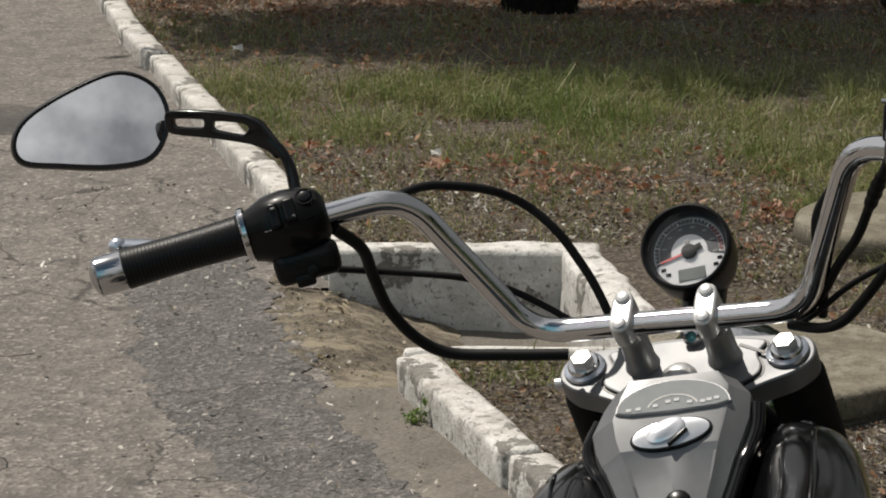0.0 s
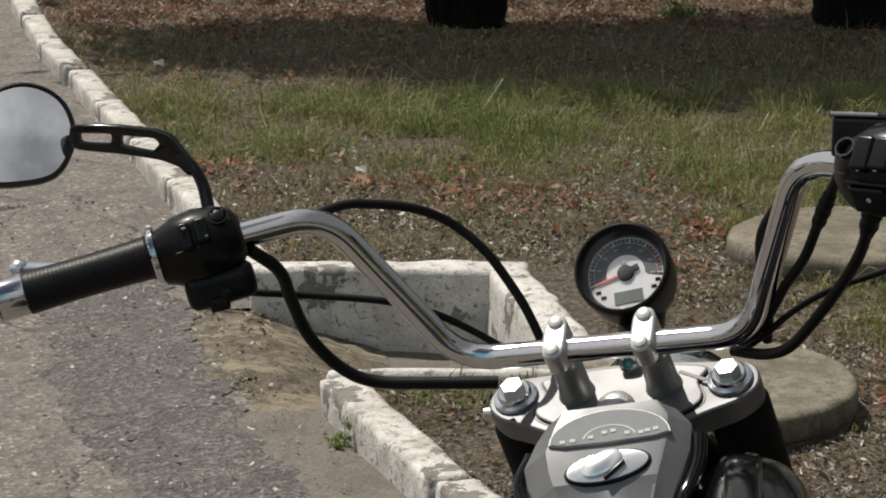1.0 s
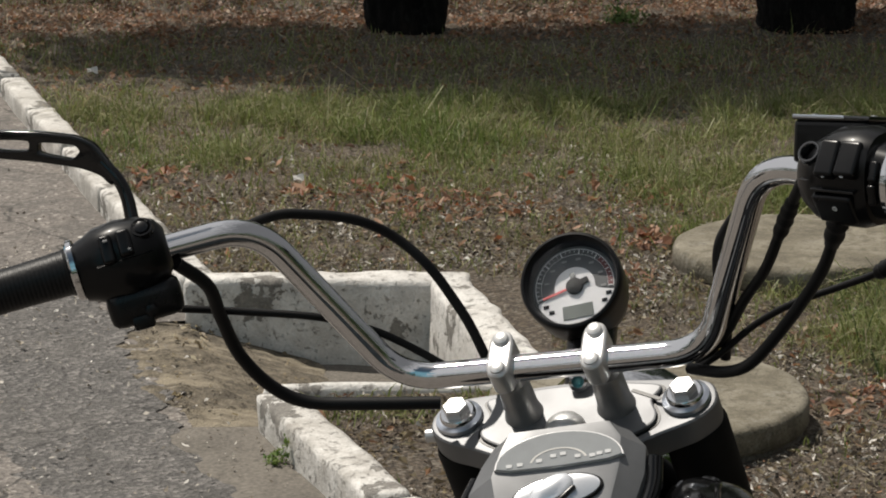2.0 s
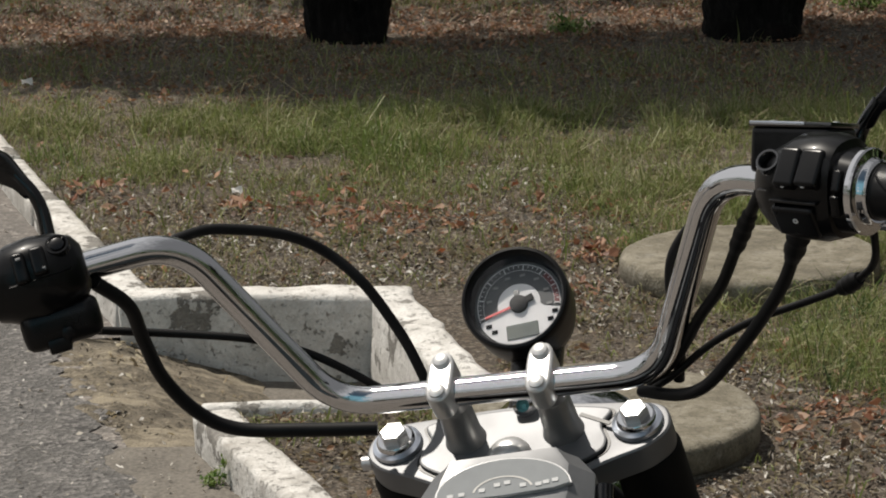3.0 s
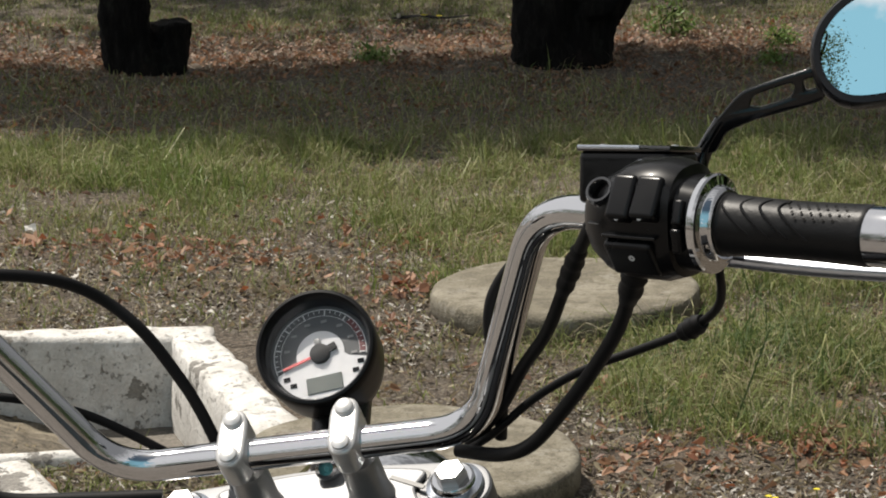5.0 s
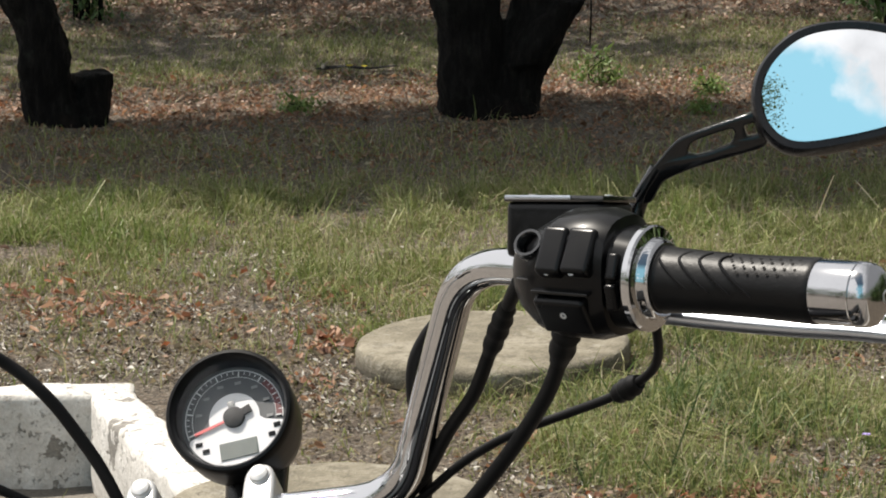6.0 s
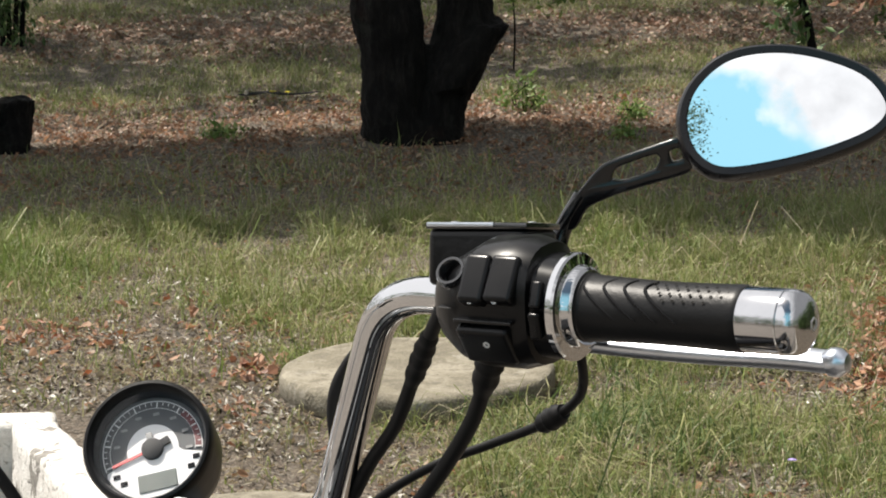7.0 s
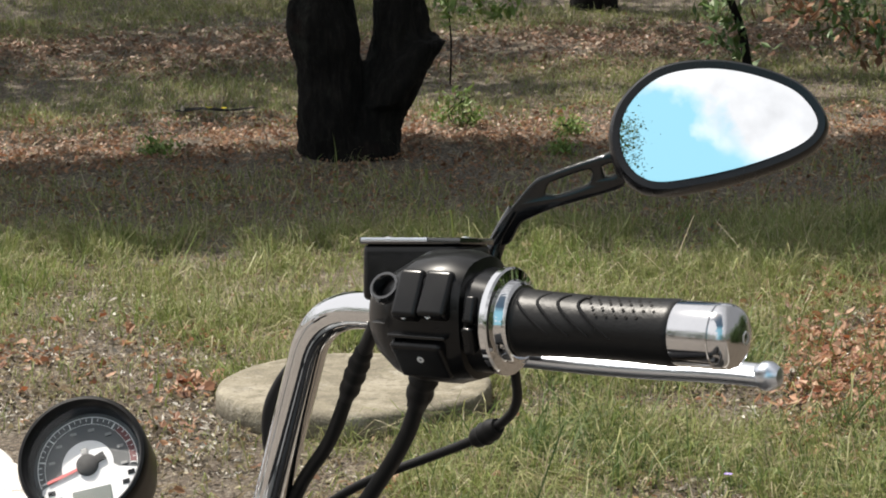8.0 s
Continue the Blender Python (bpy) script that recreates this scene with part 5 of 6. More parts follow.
    # flange, grip and bar end
    if s > 0:
        prof = [(0.0, 0.0905), (0.0290, 0.0908), (0.0310, 0.0920), (0.0312, 0.0955), (0.0302, 0.0968), (0.0270, 0.0972), (0.0242, 0.0976), (0.0236, 0.0985), (0.0232, 0.1020), (0.0222, 0.1032), (0.0215, 0.1040), (0.0, 0.1040)]
    else:
        prof = [(0.0, 0.083), (0.0235, 0.0835), (0.0255, 0.085), (0.0255, 0.089), (0.0240, 0.0905), (0.0, 0.0905)]
    P("flange", fix(lathe(prof, 56), ALONG_X), CHROME, bike, "chrome throttle flange" if s > 0 else "chrome grip flange")
    a0, a1 = (0.1035, 0.2035) if s > 0 else (0.0905, 0.2035)
    n = 40 if s > 0 else 170
    prof = [(0.0, a0), (0.0195, a0), (0.0200, a0 + 0.002)]
    for i in range(n + 1):
        t = i / n
        prof.append((0.0192 - 0.0012 * math.sin(t * math.pi) + (0.0 if s > 0 else 0.00012 * math.sin(t * 190)), a0 + 0.003 + (a1 - a0 - 0.005) * t))
    prof += [(0.0185, a1), (0.0, a1)]
    grip = P("grip", fix(lathe(prof, 56), ALONG_X), RUBBER, bike, "dusty black rubber grip")
    if s > 0:
        # hooked grooves on the inner half, rows of dimples on the outer half
        for k in range(4):
            pts = []
            for i in range(15):
                t = i / 14
                th = radians(8 + 88 * t)
                x = a0 + 0.008 + k * 0.0130 - 0.010 * math.sin(min(1, t * 1.9) * math.pi * 0.5) * (1 - t) + 0.026 * max(0.0, t - 0.25) ** 1.3
                pts.append(Vector((x, -0.0184 * math.sin(th), 0.0184 * math.cos(th))))
            P("tread_groove", tube(pts, lambda t: 0.0005 + 0.0007 * math.sin(math.pi * t), 6), SATIN, grip)
        for row in range(4):
            for k in range(9):
                th = radians(16 + row * 13)
                x = a0 + 0.046 + k * 0.0064 + row * 0.003
                if x > a1 - 0.004 or (row == 3 and k > 4):
                    continue
                bm = lathe([(0.0, 0.0), (0.0010, 0.0)], 8)
                bm.transform(Matrix.Translation((x, -0.0190 * math.sin(th), 0.0190 * math.cos(th))) @ Vector((0, -math.sin(th), math.cos(th))).to_track_quat("Z", "Y").to_matrix().to_4x4())
                P("dimple", bm, CRACK, grip)
    cap = [(0.0186, 0.2286), (0.0186, 0.2310), (0.0180, 0.2345), (0.0163, 0.2380), (0.0135, 0.2405), (0.0095, 0.2422), (0.0050, 0.2431), (0.0, 0.2434)] if s > 0 else [(0.0186, 0.2290), (0.0178, 0.2304), (0.0110, 0.2345), (0.0060, 0.2362), (0.0, 0.2366)]
    end = P("bar_end", fix(lathe([(0.0, a1), (0.0183, a1), (0.0186, a1 + 0.001), (0.0186, 0.2275), (0.0181, 0.2280)] + cap, 48), ALONG_X), CHROMEDULL, bike, "polished chrome bar end")
    if s > 0:
        P("recess", fix(lathe([(0.0028, 0.2400), (0.0030, 0.2436), (0.0040, 0.2437), (0.0043, 0.2425)], 6, cap=False), ALONG_X), BOLT, end)
    # lever
    if s > 0:
        path = [(0.062, 0.045, -0.030), (0.085, 0.050, -0.032), (0.12, 0.048, -0.0325), (0.16, 0.047, -0.0325), (0.20, 0.046, -0.0315), (0.231, 0.044, -0.0315)]
    else:
        path = [(0.055, 0.045, -0.030), (0.085, 0.058, -0.022), (0.13, 0.062, -0.010), (0.18, 0.060, 0.008), (0.205, 0.056, 0.0165)]
    pp = spline(path, 6)
    secs = []
    for i, p in enumerate(pp):
        t = i / (len(pp) - 1)
        w, h = 0.0088 - 0.0012 * t, 0.0050 - 0.0004 * t
        q = (lambda v: math.copysign(abs(v) ** 0.6, v))
        tip = radians(-24)
        ring = []
        for k in range(16):
            a, b = w * q(math.cos(k * math.pi / 8)), h * q(math.sin(k * math.pi / 8))
            ring.append(Vector((p.x, p.y + a * math.cos(tip) + b * math.sin(tip), p.z - a * math.sin(tip) + b * math.cos(tip))))
        secs.append(ring)
    lev = P("lever", loft(secs), POLISHED, bike, "polished brake lever with a ball end" if s > 0 else "polished clutch lever with a ball end")
    e = path[-1]
    P("ball_end", fix(lathe([(0, -0.0085), (0.005, -0.0075), (0.0082, -0.003), (0.0086, 0.0), (0.0082, 0.003), (0.005, 0.0075), (0, 0.0085)], 24), Matrix.Translation((e[0] + 0.004, e[1], e[2])) @ ALONG_X), POLISHED, lev)


def build_reservoir():
    """Brake fluid box in front of the throttle side housing."""
    g = grip_space(1)
    R = g @ Matrix.Translation((-0.016, 0.042, 0.0165)) @ Matrix.Rotation(radians(-11), 4, "X") @ Matrix.Rotation(radians(-2.8), 4, "Y")
    body = part("brake_reservoir", fix(box(0.068, 0.038, 0.034, 0.005, 3, (0.031, 0, -0.002)), R), HOUSE, bike, "black brake fluid reservoir", BAR)
    part("lid", fix(box(0.0695, 0.040, 0.004, 0.0012, 2, (0.031, 0, 0.0165)), R), LID, body, "black lid with a bright strip for its glint")
    # polished strip imitates the sun's glint along the lid's rear edge
    part("glint_strip", fix(box(0.046, 0.0016, 0.0026, 0.0006, 2, (0.0205, -0.0200, 0.0172)), R), POLISHED, body, "bright strip put in for the sun's glint on the lid")
    for x in (0.005, 0.058):
        part("lid_screw", fix(lathe([(0, 0.0180), (0.0028, 0.0180), (0.0026, 0.0192), (0, 0.0194)], 14), R @ Matrix.Translation((x, 0, 0))), BOLT, body)
    part("clamp", fix(box(0.026, 0.05, 0.022, 0.004, 2, (0.062, 0.028, -0.006)), g), SATIN, body)


def soften(loop, times):
    """Cuts the corners of a closed outline."""
    pts = [Vector(p) for p in loop]
    for k in range(times):
        nxt, cut = [], (0.25 if k else 0.14)
        for p, q in zip(pts, pts[1:] + pts[:1]):
            nxt += [p.lerp(q, cut), p.lerp(q, 1 - cut)]
        pts = nxt
    return pts


def slotted_plate(outer, slots, thick, bevel=0.0014):
    """A flat plate with rounded holes, from outlines in x and z."""
    cu = bpy.data.curves.new("plate", "CURVE")
    cu.dimensions, cu.fill_mode = "2D", "BOTH"
    cu.extrude, cu.bevel_depth, cu.bevel_resolution = thick / 2 - bevel, bevel, 2
    for loop in [soften(outer, 2)] + [soften(s, 3) for s in slots]:
        sp = cu.splines.new("POLY")
        sp.points.add(len(loop) - 1)
        for p, v in zip(sp.points, loop):
            p.co = (v.x, v.y, 0, 1)
        sp.use_cyclic_u = True
    ob = bpy.data.objects.new("plate", cu)
    me = bpy.data.meshes.new_from_object(ob)
    bm = bmesh.new()
    bm.from_mesh(me)
    bpy.data.objects.remove(ob)
    bpy.data.curves.remove(cu)
    bpy.data.meshes.remove(me)
    bm.transform(Matrix.Translation((0, -0.03, 0)) @ Matrix.Rotation(radians(90), 4, "X"))
    bmesh.ops.remove_doubles(bm, verts=bm.verts[:], dist=1e-6)
    bmesh.ops.recalc_face_normals(bm, faces=bm.faces[:])
    return bm


def smooth_outline(pts, steps=6):
    loop = [Vector((x, y, 0)) for x, y in pts]
    ext = loop[-1:] + loop + loop[:2]
    out = []
    for p, q, r, t in zip(ext, ext[1:], ext[2:], ext[3:]):
        for i in range(steps):
            k = i / steps
            v = 0.5 * (2 * q + (r - p) * k + (2 * p - 5 * q + 4 * r - t) * k * k + (3 * q - p - 3 * r + t) * k ** 3)
            out.append((v.x, v.y))
    return out


def build_mirror(s):
    if s > 0:
        stem = [(0.318, -0.045, 0.120), (0.323, -0.035, 0.148), (0.330, -0.03, 0.165), (0.344, -0.03, 0.183)]
        outer = [(0.3250, 0.164), (0.3336, 0.1753), (0.3436, 0.1850), (0.3596, 0.1995), (0.3961, 0.2065), (0.4100, 0.2090), (0.4120, 0.1885), (0.393, 0.1858), (0.3656, 0.1820), (0.3456, 0.1765), (0.3370, 0.164)]
        slots = [[(0.3620, 0.1890), (0.3660, 0.1978), (0.3930, 0.2030), (0.3955, 0.1985), (0.3910, 0.1910), (0.3690, 0.1868)], [(0.3986, 0.2030), (0.4075, 0.2045), (0.4090, 0.1950), (0.4000, 0.1935)]]
        centre, yaw, tilt, w = (0.4725, -0.03, 0.2150), 4.0, 20.0, 0.135
        rim = [(-0.0410, -0.0395), (-0.010, -0.0365), (0.0275, -0.0265), (0.0555, -0.0130), (0.0635, 0.0040), (0.0495, 0.0245), (0.0205, 0.0365), (-0.010, 0.0400), (-0.038, 0.0340), (-0.058, 0.0160), (-0.0650, -0.0060), (-0.0590, -0.0275)]
    else:
        stem = [(-0.316, -0.045, 0.125), (-0.3225, -0.034, 0.157), (-0.3255, -0.03, 0.177), (-0.331, -0.03, 0.193), (-0.342, -0.03, 0.208)]
        outer = [(-0.4430, 0.2460), (-0.3974, 0.2398), (-0.3628, 0.2325), (-0.3470, 0.2246), (-0.3370, 0.2075), (-0.3270, 0.1915), (-0.3355, 0.1885), (-0.3433, 0.1980), (-0.3596, 0.2060), (-0.3978, 0.2158), (-0.4435, 0.2246)]
        slots = [[(-0.4365, 0.2395), (-0.4015, 0.2348), (-0.4040, 0.2238), (-0.4380, 0.2285)], [(-0.3955, 0.2330), (-0.3610, 0.2262), (-0.3570, 0.2191), (-0.3663, 0.2120), (-0.3985, 0.2215)]]
        centre, yaw, tilt, w = (-0.524, -0.03, 0.2435), 0.0, 18.5, 0.140
        rim = [(-0.0685, -0.0375), (-0.034, -0.0430), (0.021, -0.0460), (0.0595, -0.0365), (0.0765, -0.0005), (0.0645, 0.0340), (0.0290, 0.0490), (-0.018, 0.0335), (-0.0615, 0.0080), (-0.0765, -0.0165)]
    st = part("mirror_stem", tube(spline(stem, 7), lambda t: 0.0062 - 0.0012 * t, 16), GLOSS, bike, "gloss black mirror stem", BAR)
    bm = slotted_plate(outer, slots, 0.009, 0.0011)
    part("slotted_arm", bm, GLOSS, st, "gloss black arm with two slots")
    # the head faces back along the line to the rear, tipped up
    c = BAR_WORLD @ Vector(centre)
    back = Vector((0.04 - c.x, 0.0 - c.y, 0)).normalized()
    q = Matrix.Rotation(radians(yaw), 3, "Z") @ back
    n = (q * math.cos(radians(tilt)) + Vector((0, 0, 1)) * math.sin(radians(tilt))).normalized()
    xr = Vector((0, 0, 1)).cross(n).normalized()
    yr = n.cross(xr)
    rot = Matrix((xr, yr, n)).transposed().to_4x4()
    M = BODY.inverted() @ Matrix.Translation(c) @ rot

    loop = [Vector((x, y, 0)) for x, y in smooth_outline(rim, 8)]
    across = [(q - p).normalized() for p, q in zip(loop[-1:] + loop[:-1], loop[1:] + loop[:1])]

    def egg(k, z, dx=0.0, dy=0.0):
        """The rim's line, set outward by k."""
        return [Vector((p.x + d.y * k + dx, p.y - d.x * k + dy, z)) for p, d in zip(loop, across)]

    ox = 0.0010 if s > 0 else 0.0
    lip = 0.0060 if s > 0 else 0.0044
    shell = loft([egg(-lip, 0.0015), egg(0.0007 - lip, 0.0031), egg(-0.0014, 0.0036), egg(0.0, 0.0020), egg(0.0012, -0.004, ox * 0.5, -ox * 0.5), egg(0.0004, -0.009, ox, -ox), egg(-0.008, -0.0155), egg(-0.022, -0.0185)], cap=True)
    # front stays open behind the glass: a shallow lip
    head = part("mirror_head", shell, SATINLIP, bike, "black teardrop mirror head", M)
    # slightly convex glass
    edge = egg(0.0001 - lip, 0.0)
    rings = [egg(0.0003 - lip, 0.0014)]
    for f in (1.0, 0.92, 0.82, 0.7, 0.57, 0.43, 0.28, 0.14, 0.03):
        rings.append([Vector((p.x * f, p.y * f, 0.0026 + ((0.5 * w) ** 2 - (p.length * f) ** 2) / (2 * 2.4))) for p in edge])
    glass = loft(rings, cap=True)
    part("mirror_glass", glass, MIRROR, head, "slightly dusty mirror glass")


for side in (-1, 1):
    build_control(side)
    build_mirror(side)
build_reservoir()


# cables, from the controls down to the steering head
def cable(name, pts, r, label="", sleeves=()):
    path = spline(pts, 10)
    ob = part(name, tube(path, r, 14), HOSE, bike, label, BAR)
    for t0, t1, r2 in sleeves:
        i, j = int(t0 * (len(path) - 1)), int(t1 * (len(path) - 1))
        seg = path[i:j + 1]
        part("rubber_boot", tube(seg, lambda t, q=r2: q * (0.70 + 0.30 * math.sin(math.pi * t) ** 0.5) * (1 + 0.09 * math.sin(t * 25)), 16), HOSE, ob)


cable("clutch_hose", [(-0.245, -0.055, 0.135), (-0.214, 0.005, 0.139), (-0.19, 0.03, 0.133), (-0.16, 0.055, 0.120), (-0.137, 0.08, 0.098), (-0.112, 0.085, 0.069), (-0.094, 0.09, 0.033), (-0.083, 0.095, 0.002), (-0.07, 0.1, -0.05)], 0.0045)
cable("wiring_loom", [(-0.268, -0.085, 0.125), (-0.256, -0.057, 0.098), (-0.259, -0.034, 0.066), (-0.258, -0.011, 0.027), (-0.241, 0.007, -0.008), (-0.215, 0.021, -0.028), (-0.163, 0.036, -0.038), (-0.108, 0.05, -0.046)], 0.0058, "black taped wiring loom")
cable("clutch_cable", [(-0.300, -0.045, 0.080), (-0.249, -0.016, 0.065), (-0.188, 0.008, 0.048), (-0.15, 0.028, 0.028), (-0.119, 0.044, 0.003), (-0.09, 0.07, -0.03)], 0.0034)
cable("brake_hose", [(0.258, -0.085, 0.135), (0.242, -0.06, 0.113), (0.225, -0.04, 0.087), (0.205, -0.02, 0.056), (0.18, 0.003, 0.029), (0.154, 0.027, -0.003), (0.120, 0.06, -0.035)], 0.0045, "", ((0.14, 0.36, 0.0066),))
cable("switch_loom", [(0.290, -0.105, 0.115), (0.283, -0.1, 0.100), (0.265, -0.077, 0.067), (0.239, -0.054, 0.035), (0.206, -0.031, 0.001), (0.178, -0.009, -0.023), (0.151, 0.014, -0.033), (0.115, 0.045, -0.035)], 0.0050, "black taped switch wiring", ((0.02, 0.22, 0.0085),))
cable("throttle_cable", [(0.335, -0.085, 0.118), (0.335, -0.08, 0.095), (0.330, -0.06, 0.073), (0.318, -0.04, 0.058), (0.294, -0.02, 0.044), (0.261, 0.0, 0.032), (0.217, 0.013, 0.019), (0.179, 0.025, 0.001), (0.144, 0.038, -0.023), (0.115, 0.06, -0.04)], 0.0030, "throttle cable with a rubber adjuster boot", ((0.37, 0.45, 0.0070),))
cable("return_cable", [(0.205, 0.0, 0.118), (0.190, 0.012, 0.104), (0.172, 0.022, 0.088), (0.160, 0.024, 0.070), (0.155, 0.028, 0.045), (0.156, 0.034, 0.015), (0.145, 0.05, -0.03)], 0.0046)

# steering axis: leans back
AX_UP = Vector((0, -0.48, 0.877)).normalized()


def plate_axes():
    y = Vector((0, 0.877, 0.48))
    x = Vector((1, 0, 0))
    m = Matrix((x, y, AX_UP)).transposed().to_4x4()
    return BAR @ Matrix.Translation((0, 0.072, -0.068)) @ m


PLATE = plate_axes()


def build_yoke():
    half = [(0.0, -0.060), (0.045, -0.055), (0.085, -0.037), (0.113, -0.024), (0.127, -0.006), (0.123, 0.016), (0.106, 0.026), (0.07, 0.030), (0.03, 0.034)]
    pts = half + [(0.0, 0.035)] + [(-x, y) for x, y in half[:0:-1]]
    yoke = part("top_yoke", prism(smooth_outline(pts), -0.026, 0.0, 0.004, 3), ALU, bike, "silver painted top yoke", PLATE, True, 14)
    inner = [(0.0, -0.052), (0.04, -0.048), (0.072, -0.032), (0.078, -0.018), (0.072, 0.0), (0.078, 0.016), (0.06, 0.022), (0.03, 0.026)]
    pts = inner + [(0.0, 0.027)] + [(-x, y) for x, y in inner[:0:-1]]
    part("groove", prism(smooth_outline([(x * 1.035, y * 1.05 + 0.0006) for x, y in pts]), -0.002, 0.0006), SATIN, yoke)
    part("raised_panel", prism(smooth_outline(pts), -0.002, 0.004, 0.0018, 2), ALU, yoke, "", None, True, 14)
    # narrow dark strip lying on the raised panel, right of the riser
    part("dark_strip", box(0.030, 0.0035, 0.001, 0.0, 1), SATIN, yoke, "", Matrix.Translation((0.066, 0.006, 0.0042)) @ Matrix.Rotation(radians(-28), 4, "Z"))
    for s in (-1, 1):
        nut = part("fork_cap", lathe([(0.0, 0.0), (0.0205, 0.0), (0.0212, 0.0015), (0.0205, 0.004), (0.0175, 0.0055), (0.0165, 0.006)], 40), POLISHED, yoke, "chrome fork cap bolt", Matrix.Translation((0.101 * s, 0.0, 0.0)))
        bm = lathe([(0.0165, 0.005), (0.0160, 0.0085), (0.0145, 0.0100), (0.0, 0.0100)], 40)
        part("collar", bm, CHROME, nut)
        hexa = lathe([(0.0118, 0.009), (0.0118, 0.0155), (0.0102, 0.0180), (0.0, 0.0186)], 6)
        part("hexagon", hexa, BOLT, nut, smooth=False)
        fork = part("fork_cover", lathe([(0.0, -0.31), (0.027, -0.31), (0.029, -0.30), (0.029, -0.03), (0.027, -0.024), (0.0, -0.024)], 32), SHROUD, bike, "black fork shroud", PLATE @ Matrix.Translation((0.101 * s, 0, 0)))
        part("fork_tube", lathe([(0.0, -0.70), (0.021, -0.70), (0.024, -0.68), (0.024, -0.5), (0.019, -0.49), (0.019, -0.3), (0.0, -0.3)], 28), CHROME, fork)
        # riser and clamp
        r0 = Vector((0.041 * s, -0.004, 0.0))
        riser = part("riser", lathe([(0.0, 0.0), (0.0165, 0.0), (0.0175, 0.003), (0.0150, 0.012), (0.0138, 0.040), (0.0128, 0.042), (0.0136, 0.044), (0.0138, 0.066), (0.0, 0.066)], 32), RISER, bike, "silver handlebar riser", PLATE @ Matrix.Translation(r0))
        cap_n = Vector((0, -0.62, 0.785))
        cap_y = Vector((0, 0.785, 0.62))
        C = BAR @ Matrix.Translation(Vector((0.041 * s, 0.0345, -0.0145))) @ Matrix((Vector((1, 0, 0)), cap_y, cap_n)).transposed().to_4x4()
        out = []
        for i in range(40):
            t = 2 * math.pi * i / 40
            out.append((0.0108 * math.copysign(abs(math.cos(t)) ** 0.75, math.cos(t)), 0.0245 * math.copysign(abs(math.sin(t)) ** 0.55, math.sin(t))))
        cap = part("bar_clamp", prism(out, -0.010, 0.0155, 0.003, 3), ALUBRIGHT, bike, "bright silver bar clamp", C)
        for y in (-0.0155, 0.0155):
            part("clamp_bolt", lathe([(0.0078, 0.0150), (0.0076, 0.0160), (0.0066, 0.0163), (0.0064, 0.0182), (0.0050, 0.0190), (0.0, 0.0192)], 24), ALUBRIGHT, cap, "", Matrix.Translation((0, y, 0)))
    stem = part("stem_nut", lathe([(0.0, 0.0), (0.0185, 0.0), (0.0180, 0.004), (0.0150, 0.0095), (0.0105, 0.0130), (0.0055, 0.0145), (0.0, 0.0148)], 32), ALUBRIGHT, yoke, "", Matrix.Translation((0.0, -0.030, 0.004)))
    lamp = part("lock_barrel", lathe([(0.0, 0.013), (0.0045, 0.013), (0.0055, 0.018), (0.0082, 0.018), (0.0092, 0.015), (0.0092, -0.02), (0.0, -0.02)], 36), CHROME, yoke, "chrome steering lock barrel", Matrix.Translation((0.006, 0.030, 0.000)) @ Matrix.Rotation(radians(38), 4, "X"))
    part("seal", lathe([(0.0, 0.0150), (0.0020, 0.0150), (0.0030, 0.0136), (0.0046, 0.0134)], 24, cap=False), TEAL, lamp)
    part("side_screw", lathe([(0.0, 0.0), (0.006, 0.0), (0.006, 0.008), (0.0, 0.009)], 16), BOLT, yoke, "", Matrix.Translation((-0.126, -0.004, -0.012)) @ Matrix.Rotation(radians(-90), 4, "Y"))
    part("lower_yoke", prism(smooth_outline([(x * 1.0, y) for x, y in pts]), -0.235, -0.205, 0.004), SATIN, bike, "", PLATE)
    part("steering_stem", lathe([(0, -0.22), (0.03, -0.22), (0.03, -0.02), (0, -0.02)], 24), SATIN, bike, "", PLATE)


build_yoke()


